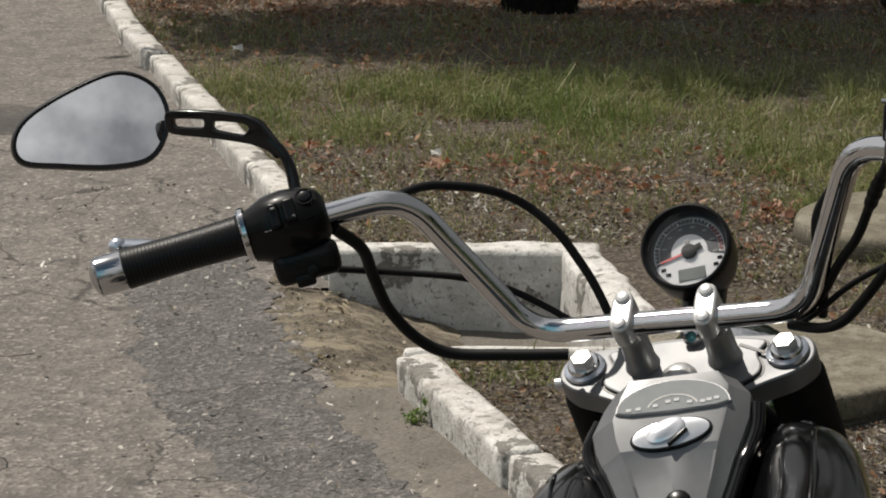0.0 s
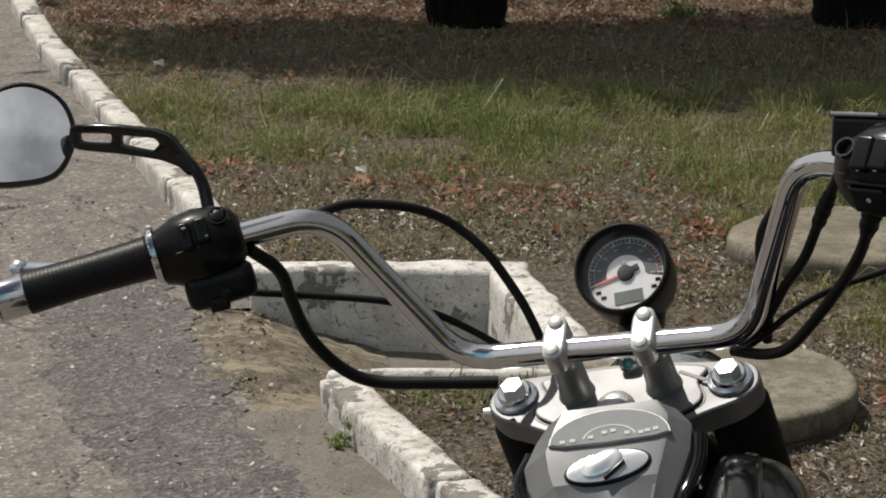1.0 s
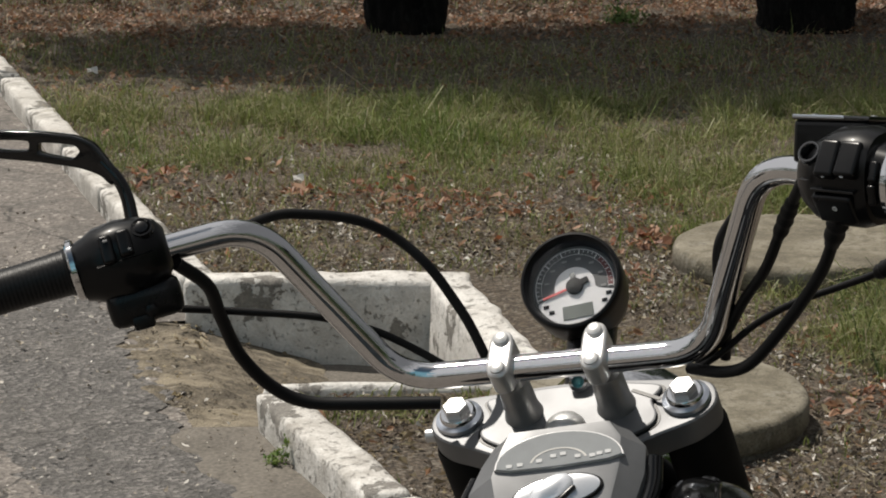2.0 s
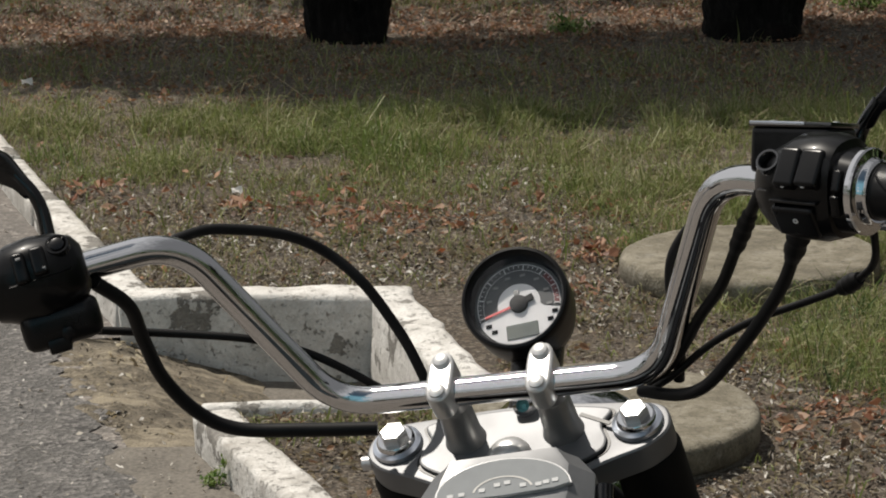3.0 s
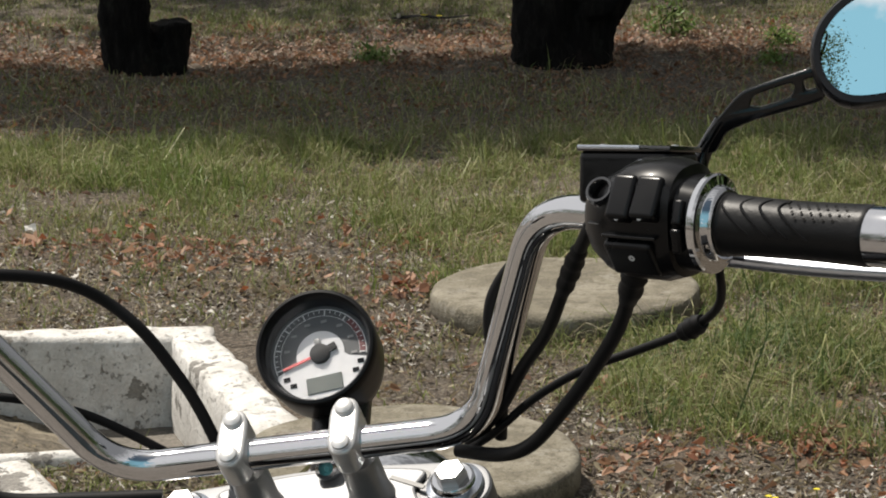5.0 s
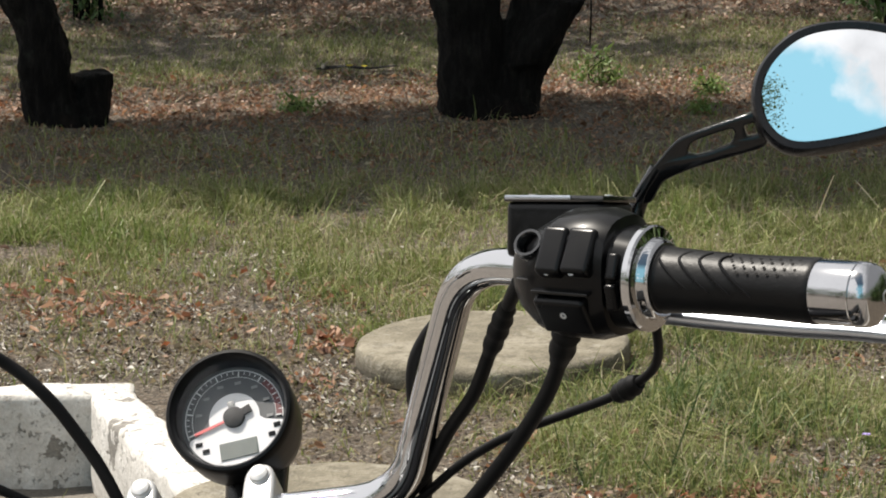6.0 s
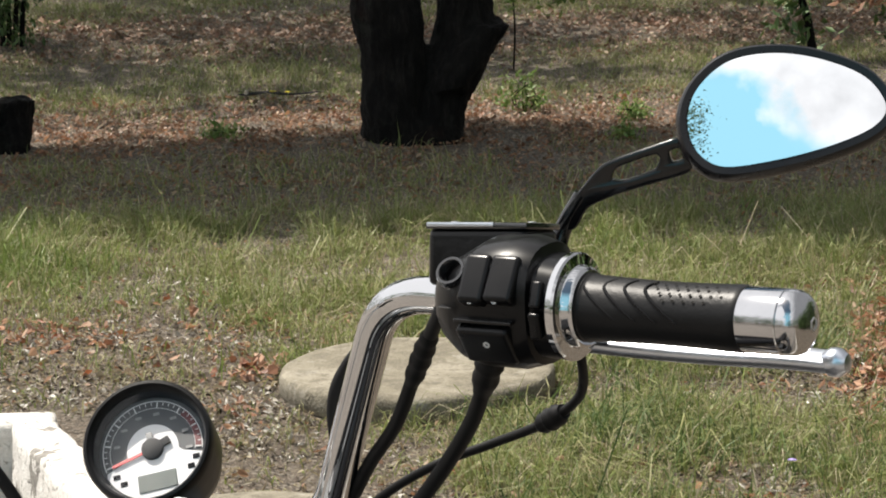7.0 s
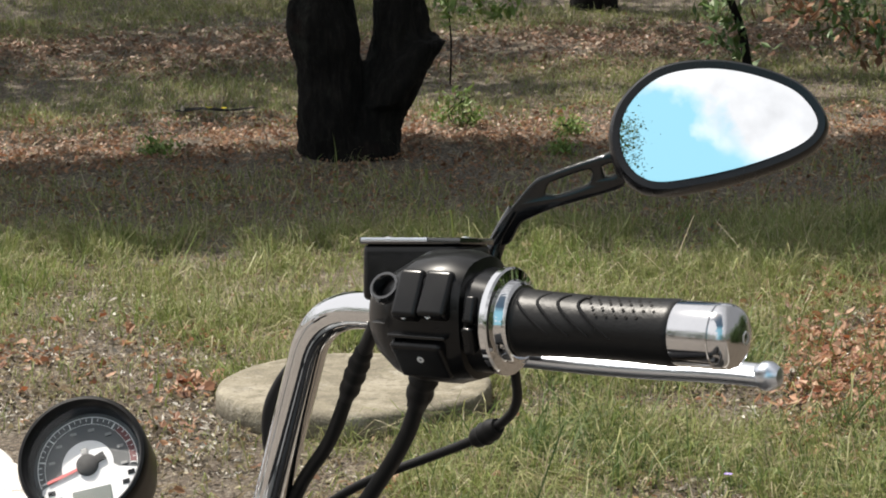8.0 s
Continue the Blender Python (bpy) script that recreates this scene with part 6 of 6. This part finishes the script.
def build_gauge():
    c = BAR_WORLD @ Vector((-0.005, 0.150, 0.0265))
    view = (Vector((0.03, 0.05, 1.56)) - c).normalized()
    right = Vector((0, 0, 1)).cross(view).normalized()
    up = view.cross(right)
    n = (view * math.cos(radians(26)) + (right * -0.60 + up * 0.80) * math.sin(radians(26))).normalized()
    x = (right * 0.992 + up * 0.125)
    x = (x - n * x.dot(n)).normalized()
    y = n.cross(x)
    G = BODY.inverted() @ Matrix.Translation(c) @ Matrix((x, y, n)).transposed().to_4x4()
    R = 0.0455
    cup = part("speedometer", lathe([(0.0, -0.066), (0.020, -0.066), (0.031, -0.060), (0.0395, -0.048), (0.0435, -0.032), (R, -0.004), (R, 0.004), (R - 0.0012, 0.0062), (R - 0.0032, 0.0066), (R - 0.0048, 0.005), (R - 0.0066, -0.003), (R - 0.0068, -0.0115)], 72, cap=False), GAUGECASE, bike, "round speedometer in a black cup", G)
    D = R - 0.0070
    Z = Matrix.Translation((0.0, 0.0, -0.0040)) @ Matrix.Diagonal((1.13, 1.13, 1, 1))
    part("dial", lathe([(0.0, -0.0073), (D, -0.0073), (D + 0.001, -0.0083), (0.0, -0.0087)], 72), DIALGREY, cup, "dark grey dial plate")
    # white middle: a round cap over a wide foot
    out = [(0.0165 * math.cos(radians(a)), 0.0165 * math.sin(radians(a))) for a in range(-8, 189, 6)]
    foot = [(-0.0165, -0.004), (-0.030, -0.0095), (-0.0305, -0.0125)]
    foot += [(0.0327 * math.cos(radians(a)), 0.0327 * math.sin(radians(a))) for a in range(204, 337, 6)]
    foot += [(0.0315, -0.0090), (0.019, -0.005)]
    part("dial_centre", prism(out + foot, -0.0034, -0.0028), DIALWHITE, cup, "white dial centre", Z)
    part("lcd_panel", box(0.0245, 0.0115, 0.0008, 0.0003, 1, (0.0005, -0.0215, -0.0025)), LCD, cup, "blank grey display", Z)
    for bx, by in ((-0.0245, -0.0132), (-0.0205, -0.0185), (0.0265, -0.0110), (0.0225, -0.0165)):
        part("symbol", box(0.0044, 0.0030, 0.0005, 0, 1, (bx, by, -0.0026)), SATIN, cup, "", Z)
    for r0, r1 in ((0.0312, 0.0318), (0.0270, 0.0273)):
        bm = bmesh.new()
        prev = None
        for a in range(-12, 198, 4):
            t = radians(a)
            cur = [bm.verts.new((r * math.cos(t), r * math.sin(t), -0.0027)) for r in (r0, r1)]
            if prev:
                bm.faces.new((prev[0], cur[0], cur[1], prev[1]))
            prev = cur
        part("scale_ring", bm, MARK, cup, "", Z)
    bm = bmesh.new()
    prev = None
    for a in range(-10, 46, 4):
        t = radians(a)
        cur = [bm.verts.new((r * math.cos(t), r * math.sin(t), -0.00262)) for r in (0.0272, 0.0312)]
        if prev:
            bm.faces.new((prev[0], cur[0], cur[1], prev[1]))
        prev = cur
    part("red_zone", bm, REDDIM, cup, "dark red end of the scale", Z)
    for k in range(29):
        t = radians(192 - k * 7.2)
        big = k % 4 == 0
        l = 0.0034 if big else 0.0018
        bm = box(l, 0.0007 if big else 0.0004, 0.0003, 0, 1, (0.0308 - l / 2, 0, -0.0026))
        bm.transform(Matrix.Rotation(t, 4, "Z"))
        part("tick", bm, MARK, cup, "", Z)
        if big:
            part("numeral_bar", fix(box(0.0040, 0.0018, 0.0003, 0, 1), Matrix.Translation((0.0232 * math.cos(t), 0.0232 * math.sin(t), -0.0026))), MARKDIM, cup, "small unreadable scale numeral", Z)
    ang = radians(194)
    nd = box(0.026, 0.0021, 0.0008, 0.0003, 1, (0.0140, 0, -0.0017))
    nd.transform(Matrix.Rotation(ang, 4, "Z"))
    part("needle", nd, RED, cup, "red pointer at rest", Z)
    hub = part("needle_hub", lathe([(0.0, 0.0000), (0.0058, -0.0002), (0.0068, -0.0009), (0.0070, -0.0028)], 32), HUB, cup, "", Z)
    part("hub_tail", fix(box(0.0075, 0.0052, 0.0015, 0.0005, 2, (0.0085, 0, -0.0015)), Matrix.Rotation(radians(18), 4, "Z")), HUB, hub)
    part("hub_tail", fix(box(0.0050, 0.0042, 0.0012, 0.0004, 2, (0.0085, 0, -0.0018)), Matrix.Rotation(radians(95), 4, "Z")), MARKDIM, hub)
    gl = part("lens", lathe([(0.0, 0.0040), (0.02, 0.0034), (R - 0.0058, 0.0012)], 48, cap=False), GLASS, cup, "clear gauge lens")
    gl.visible_shadow = False
    part("gauge_bracket", tube(spline([(0.0, 0.196, 0.010), (0, 0.180, -0.015), (0, 0.150, -0.045), (0, 0.115, -0.080)], 6), lambda t: 0.024 - 0.004 * t, 22), SATIN, bike, "black gauge mount", BAR)


build_gauge()


# ---- tank, console, and the rest of the machine, in the body's own space
def rounded(y, cx, z, w, top, bottom, n=32, power=2.4):
    out = []
    for i in range(n):
        t = 2 * math.pi * i / n
        c, s = math.cos(t), math.sin(t)
        hh = top if s > 0 else bottom
        out.append(Vector((cx + w * math.copysign(abs(c) ** (2 / power), c), y, z + hh * math.copysign(abs(s) ** (2 / power), s))))
    return out


def tank_ring(y, cx, z, w, top, bottom):
    """Tank section with a valley along the middle, where the console sits."""
    ring = rounded(y, cx, z, w, top, bottom, 96, 3.4)
    for p in ring:
        if p.z > z:
            p.z = z + (p.z - z) * (1 - 0.85 * math.exp(-((p.x - cx) / (0.42 * w)) ** 4))
        p.z += 0.06 * (p.x - cx)
    return ring


def build_tank():
    secs = [(0.045, 0.016, 0.753, 0.06, 0.03, 0.04), (0.037, 0.016, 0.763, 0.130, 0.068, 0.07), (0.0, 0.016, 0.768, 0.158, 0.098, 0.09), (-0.06, 0.016, 0.771, 0.166, 0.100, 0.10), (-0.14, 0.015, 0.768, 0.170, 0.085, 0.10), (-0.24, 0.012, 0.763, 0.155, 0.078, 0.09), (-0.34, 0.012, 0.750, 0.135, 0.065, 0.07), (-0.43, 0.012, 0.73, 0.09, 0.045, 0.05), (-0.46, 0.012, 0.72, 0.05, 0.02, 0.03)]
    fine = []
    for a, b, c, d in zip(secs[:1] + secs, secs, secs[1:], secs[2:] + secs[-1:]):
        for i in range(6):
            t = i / 6
            fine.append(tuple(0.5 * (2 * q + (r - p) * t + (2 * p - 5 * q + 4 * r - w) * t * t + (3 * q - p - 3 * r + w) * t ** 3) for p, q, r, w in zip(a, b, c, d)))
    tank = part("fuel_tank", loft([tank_ring(*q) for q in fine + secs[-1:]]), GLOSS, bike, "gloss black teardrop fuel tank")
    for s in (-1, 1):
        pts = spline([(0.016 + d * s, y, z + 0.06 * d * s) for d, y, z in ((0.090, -0.004, 0.8545), (0.112, -0.008, 0.8575), (0.121, -0.022, 0.8565), (0.122, -0.060, 0.8595), (0.122, -0.14, 0.8440), (0.118, -0.22, 0.8300))], 8)
        part("tank_bead", tube(pts, 0.0028, 8), GLOSS, tank)


def console_ring(y, z, wl, wr, drop, dip, crease):
    """One cross-section of the console: flat flanks, two ridges, a hollow with a crease between."""
    cx = 0.012
    half = [(1.0, -drop), (0.985, -drop * 0.62), (0.84, -0.0062), (0.81, -0.0050), (0.72, -0.0006), (0.66, -dip), (0.30, -dip + crease * 0.4)]
    right = [Vector((cx + wr * u, y, z + v)) for u, v in half]
    left = [Vector((cx - wl * u, y, z + v)) for u, v in half]
    return left + [Vector((cx - (wl - wr) * 0.3, y, z - dip + crease))] + right[::-1] + [Vector((cx, y, z - drop - 0.012))]


def build_console():
    # y, height, half width to either side, depth of the flank, hollow, crease
    secs = [(0.006, 0.9165, 0.052, 0.0490, 0.016, 0.0, 0.0), (0.001, 0.9225, 0.0555, 0.0600, 0.018, 0.0, 0.0), (-0.012, 0.9125, 0.0670, 0.0720, 0.020, 0.0, 0.0), (-0.030, 0.8970, 0.0790, 0.0690, 0.022, 0.0, 0.0), (-0.046, 0.8830, 0.0760, 0.0610, 0.022, 0.0, 0.0),
            (-0.057, 0.8735, 0.0710, 0.0550, 0.020, 0.0005, 0.0005), (-0.062, 0.8670, 0.0670, 0.0520, 0.019, 0.0015, 0.0015), (-0.082, 0.8475, 0.0580, 0.0430, 0.017, 0.0030, 0.0050), (-0.100, 0.8300, 0.0490, 0.0330, 0.016, 0.0035, 0.006), (-0.12, 0.812, 0.042, 0.020, 0.02, 0.002, 0.003), (-0.2, 0.80, 0.025, 0.018, 0.02, 0.001, 0.001)]
    con = part("console", loft([console_ring(*q) for q in secs]), CONSOLE, bike, "silver tank console with the ignition lock", None, True, 11)
    part("console_base", loft([console_ring(y - 0.004, z - 0.024, wl * 0.975, wr * 0.975, 0.06, 0.0, 0.0) for y, z, wl, wr, d, _, _ in secs]), GLOSS, bike, "black base below the console")
    for s in (-1, 1):
        pts = spline([(0.012 + s * ((wr if s > 0 else wl) + 0.0045), y - 0.002, z - d - 0.003) for y, z, wl, wr, d, _, _ in secs[2:10]], 5)
        part("moulding", tube(pts, 0.0060 if s < 0 else 0.0075, 10), GLOSS, con, "black edge moulding")
    # instrument window: tinted arc
    out = []
    for a in range(0, 181, 9):
        t = radians(a)
        out.append((0.0525 * math.cos(t) * (1 - 0.10 * math.sin(t)), 0.0290 * math.sin(t) ** 0.8))
    out += [(-0.040, -0.003), (0.0, -0.004), (0.040, -0.003)]
    W = Matrix.Translation((0.0120, -0.0275, 0.9003)) @ Matrix.Rotation(radians(41), 4, "X")
    part("window_frame", prism([(x * 1.03, y * 1.04) for x, y in out], -0.002, 0.0012, 0.0005, 1), BOLT, con, "", W)
    win = part("warning_light_panel", prism(out, -0.001, 0.0022, 0.0006, 1), SMOKE, con, "smoky warning light window", W)
    bm = bmesh.new()
    prev = None
    for a in range(12, 169, 6):
        t = radians(a)
        cur = [bm.verts.new((r * math.cos(t), -0.001 + r * 0.60 * math.sin(t), 0.0025)) for r in (0.0222, 0.0242)]
        if prev:
            bm.faces.new((prev[0], cur[0], cur[1], prev[1]))
        prev = cur
    part("arc_mark", bm, SCRAP, win)
    for px, py in ((-0.041, 0.0012), (-0.032, 0.0015), (-0.016, 0.003), (-0.004, 0.006), (0.004, 0.007), (0.016, 0.003), (0.034, 0.0030), (0.041, 0.0038), (0.028, 0.0020)):
        part("lamp_symbol", box(0.0050, 0.0034, 0.0006, 0.0002, 1, (px, py, 0.0025)), MARK, win, "small unlit warning symbol")
    # oval lock plate with its turning flap
    K = Matrix.Translation((0.0090, -0.0482, 0.8815)) @ Matrix.Rotation(radians(41), 4, "X") @ Matrix.Rotation(radians(7), 4, "Z")
    ov = lambda k, a=0.0385, b=0.0165: [((a + k) * math.cos(t), (b + k) * math.sin(t)) for t in [2 * math.pi * i / 56 for i in range(56)]]
    part("lock_rim", prism(ov(0.0), -0.004, 0.0016, 0.0008, 1), SATIN, con, "", K)
    plate = part("lock_plate", prism(ov(-0.0022), 0.0, 0.0034, 0.0012, 2), LOCK, con, "oval polished ignition lock plate", K)
    dome = lathe([(0.0165, 0.003), (0.0158, 0.0052), (0.0125, 0.0068), (0.0, 0.0072)], 44)
    fl = part("lock_flap", fix(dome, Matrix.Translation((-0.004, 0.003, 0)) @ Matrix.Rotation(radians(20), 4, "Z") @ Matrix.Diagonal((1.2, 0.66, 1, 1))), LOCK, plate)
    part("flap_edge", fix(box(0.024, 0.0034, 0.0045, 0.0014, 2), Matrix.Translation((0.0055, -0.0072, 0.0050)) @ Matrix.Rotation(radians(34), 4, "Z")), SATIN, fl)
    part("hollow", lathe([(0.0, 0.0046), (0.0095, 0.0044), (0.012, 0.0025), (0.0, -0.002)], 32), SATIN, con, "dark round hollow", Matrix.Translation((0.0120, -0.1000, 0.8320)) @ Matrix.Rotation(radians(45), 4, "X"))


build_tank()
build_console()


def torus(R, r, n=64, m=16):
    bm = bmesh.new()
    g = [[bm.verts.new(((r * math.sin(2 * math.pi * j / m)), (R + r * math.cos(2 * math.pi * j / m)) * math.cos(2 * math.pi * i / n), (R + r * math.cos(2 * math.pi * j / m)) * math.sin(2 * math.pi * i / n))) for j in range(m)] for i in range(n)]
    for i in range(n):
        for j in range(m):
            bm.faces.new((g[i][j], g[i][(j + 1) % m], g[(i + 1) % n][(j + 1) % m], g[(i + 1) % n][j]))
    bmesh.ops.recalc_face_normals(bm, faces=bm.faces[:])
    return bm


def build_wheel(M, R, r, fender):
    wh = part("wheel", lathe([(0.0, -0.05), (0.03, -0.05), (0.035, -0.03), (0.025, 0.0), (0.035, 0.03), (0.03, 0.05), (0.0, 0.05)], 28), SATIN, bike, "spoked wheel hub", M @ Matrix.Rotation(radians(90), 4, "Y"))
    inv = Matrix.Rotation(radians(-90), 4, "Y")
    part("tyre", torus(R - r, r), RUBBER, wh, "black road tyre", inv)
    part("rim", fix(lathe([(R - 2 * r + 0.005, -0.035), (R - 2 * r - 0.008, -0.03), (R - 2 * r - 0.012, 0.0), (R - 2 * r - 0.008, 0.03), (R - 2 * r + 0.005, 0.035)], 56, cap=False), Matrix.Identity(4)), CHROME, wh)
    for i in range(18):
        t = 2 * math.pi * i / 18
        z = 0.03 if i % 2 else -0.03
        part("spoke", tube([(0.03 * math.cos(t + 0.3), 0.03 * math.sin(t + 0.3), z), ((R - 2 * r - 0.01) * math.cos(t), (R - 2 * r - 0.01) * math.sin(t), 0)], 0.002, 6), CHROME, wh)
    bm = bmesh.new()
    a0, a1 = fender
    prev = None
    for i in range(25):
        t = radians(a0 + (a1 - a0) * i / 24)
        ring = []
        for j in range(9):
            u = (j - 4) / 4
            rr = R + 0.03 - 0.03 * u * u
            ring.append(bm.verts.new((u * (r + 0.02), rr * math.cos(t), rr * math.sin(t))))
        if prev:
            for j in range(8):
                bm.faces.new((prev[j], prev[j + 1], ring[j + 1], ring[j]))
        prev = ring
    bmesh.ops.solidify(bm, geom=bm.faces[:], thickness=0.003)
    part("fender", bm, GLOSS, bike, "gloss black fender", M)


build_wheel(BAR @ Matrix.Translation((0, 0.403, -0.660)), 0.318, 0.055, (40, 170))
build_wheel(Matrix.Translation((0.0, -1.15, 0.305)), 0.305, 0.068, (10, 150))


def build_frame():
    fr = part("frame", tube(round_path([(0, 0.12, 0.80), (0, -0.05, 0.72), (0, -0.55, 0.62), (0, -0.75, 0.45), (0, -0.6, 0.2), (0, 0.05, 0.18), (0, 0.17, 0.66)], 0.07), 0.018, 14), GLOSS, bike, "black tubular frame")
    part("engine_case", rough_engine(), SATIN, bike, "dark engine block")
    for k, a in enumerate((18, -30)):
        M = Matrix.Translation((0, -0.24 - 0.02 * k, 0.34)) @ Matrix.Rotation(radians(-a), 4, "X")
        cyl = part("cylinder", lathe([(0.0, 0.0)] + [(0.062 + (0.012 if i % 2 else 0.0), 0.04 + 0.011 * i) for i in range(18)] + [(0.05, 0.25), (0.0, 0.26)], 28), BOLT, bike, "finned engine cylinder", M)
    part("seat", loft([rounded(y, 0.0, z, w, t, b, 28, 2.8) for y, z, w, t, b in ((-0.44, 0.70, 0.05, 0.02, 0.03), (-0.5, 0.69, 0.11, 0.03, 0.05), (-0.68, 0.665, 0.15, 0.04, 0.06), (-0.85, 0.69, 0.15, 0.055, 0.06), (-0.92, 0.73, 0.11, 0.05, 0.06), (-1.15, 0.74, 0.10, 0.045, 0.05), (-1.28, 0.74, 0.06, 0.03, 0.04))]), RUBBER, bike, "black padded seat")
    for s in (-1, 1):
        part("rear_shock", tube([(0.13 * s, -0.85, 0.62), (0.13 * s, -1.12, 0.33)], 0.025, 16), CHROME, bike)
        part("swing_arm", tube([(0.10 * s, -0.62, 0.28), (0.10 * s, -1.15, 0.305)], 0.018, 12), GLOSS, bike)
        part("foot_peg", tube([(0.12 * s, -0.2, 0.26), (0.26 * s, -0.2, 0.27)], 0.014, 12), RUBBER, bike)
    part("exhaust_pipe", tube(round_path([(0.10, -0.15, 0.45), (0.15, -0.05, 0.35), (0.16, -0.2, 0.24), (0.17, -0.8, 0.24), (0.17, -1.4, 0.27)], 0.06), lambda t: 0.022 if t < 0.7 else 0.04, 18), CHROME, bike, "chrome exhaust pipe")
    part("headlight", fix(lathe([(0.0, -0.09), (0.05, -0.085), (0.08, -0.05), (0.088, 0.0), (0.085, 0.01), (0.0, 0.02)], 36), Matrix.Translation((0, 0.22, -0.15)) @ Matrix.Rotation(radians(-90), 4, "X")), CHROME, bike, "chrome headlight shell", BAR)
    a = BODY.inverted() @ Vector((ROOT.x - 0.33, ROOT.y - 0.42, 0.006))
    part("side_stand", tube([(-0.11, -0.30, 0.25), tuple(a)], 0.012, 12), SATIN, bike, "side stand resting on the road")


def rough_engine():
    return loft([rounded(y, 0.0, 0.30, w, t, b, 24, 3.2) for y, w, t, b in ((0.0, 0.06, 0.06, 0.06), (-0.05, 0.12, 0.12, 0.12), (-0.3, 0.15, 0.14, 0.13), (-0.5, 0.13, 0.12, 0.12), (-0.55, 0.07, 0.06, 0.06))])


build_frame()
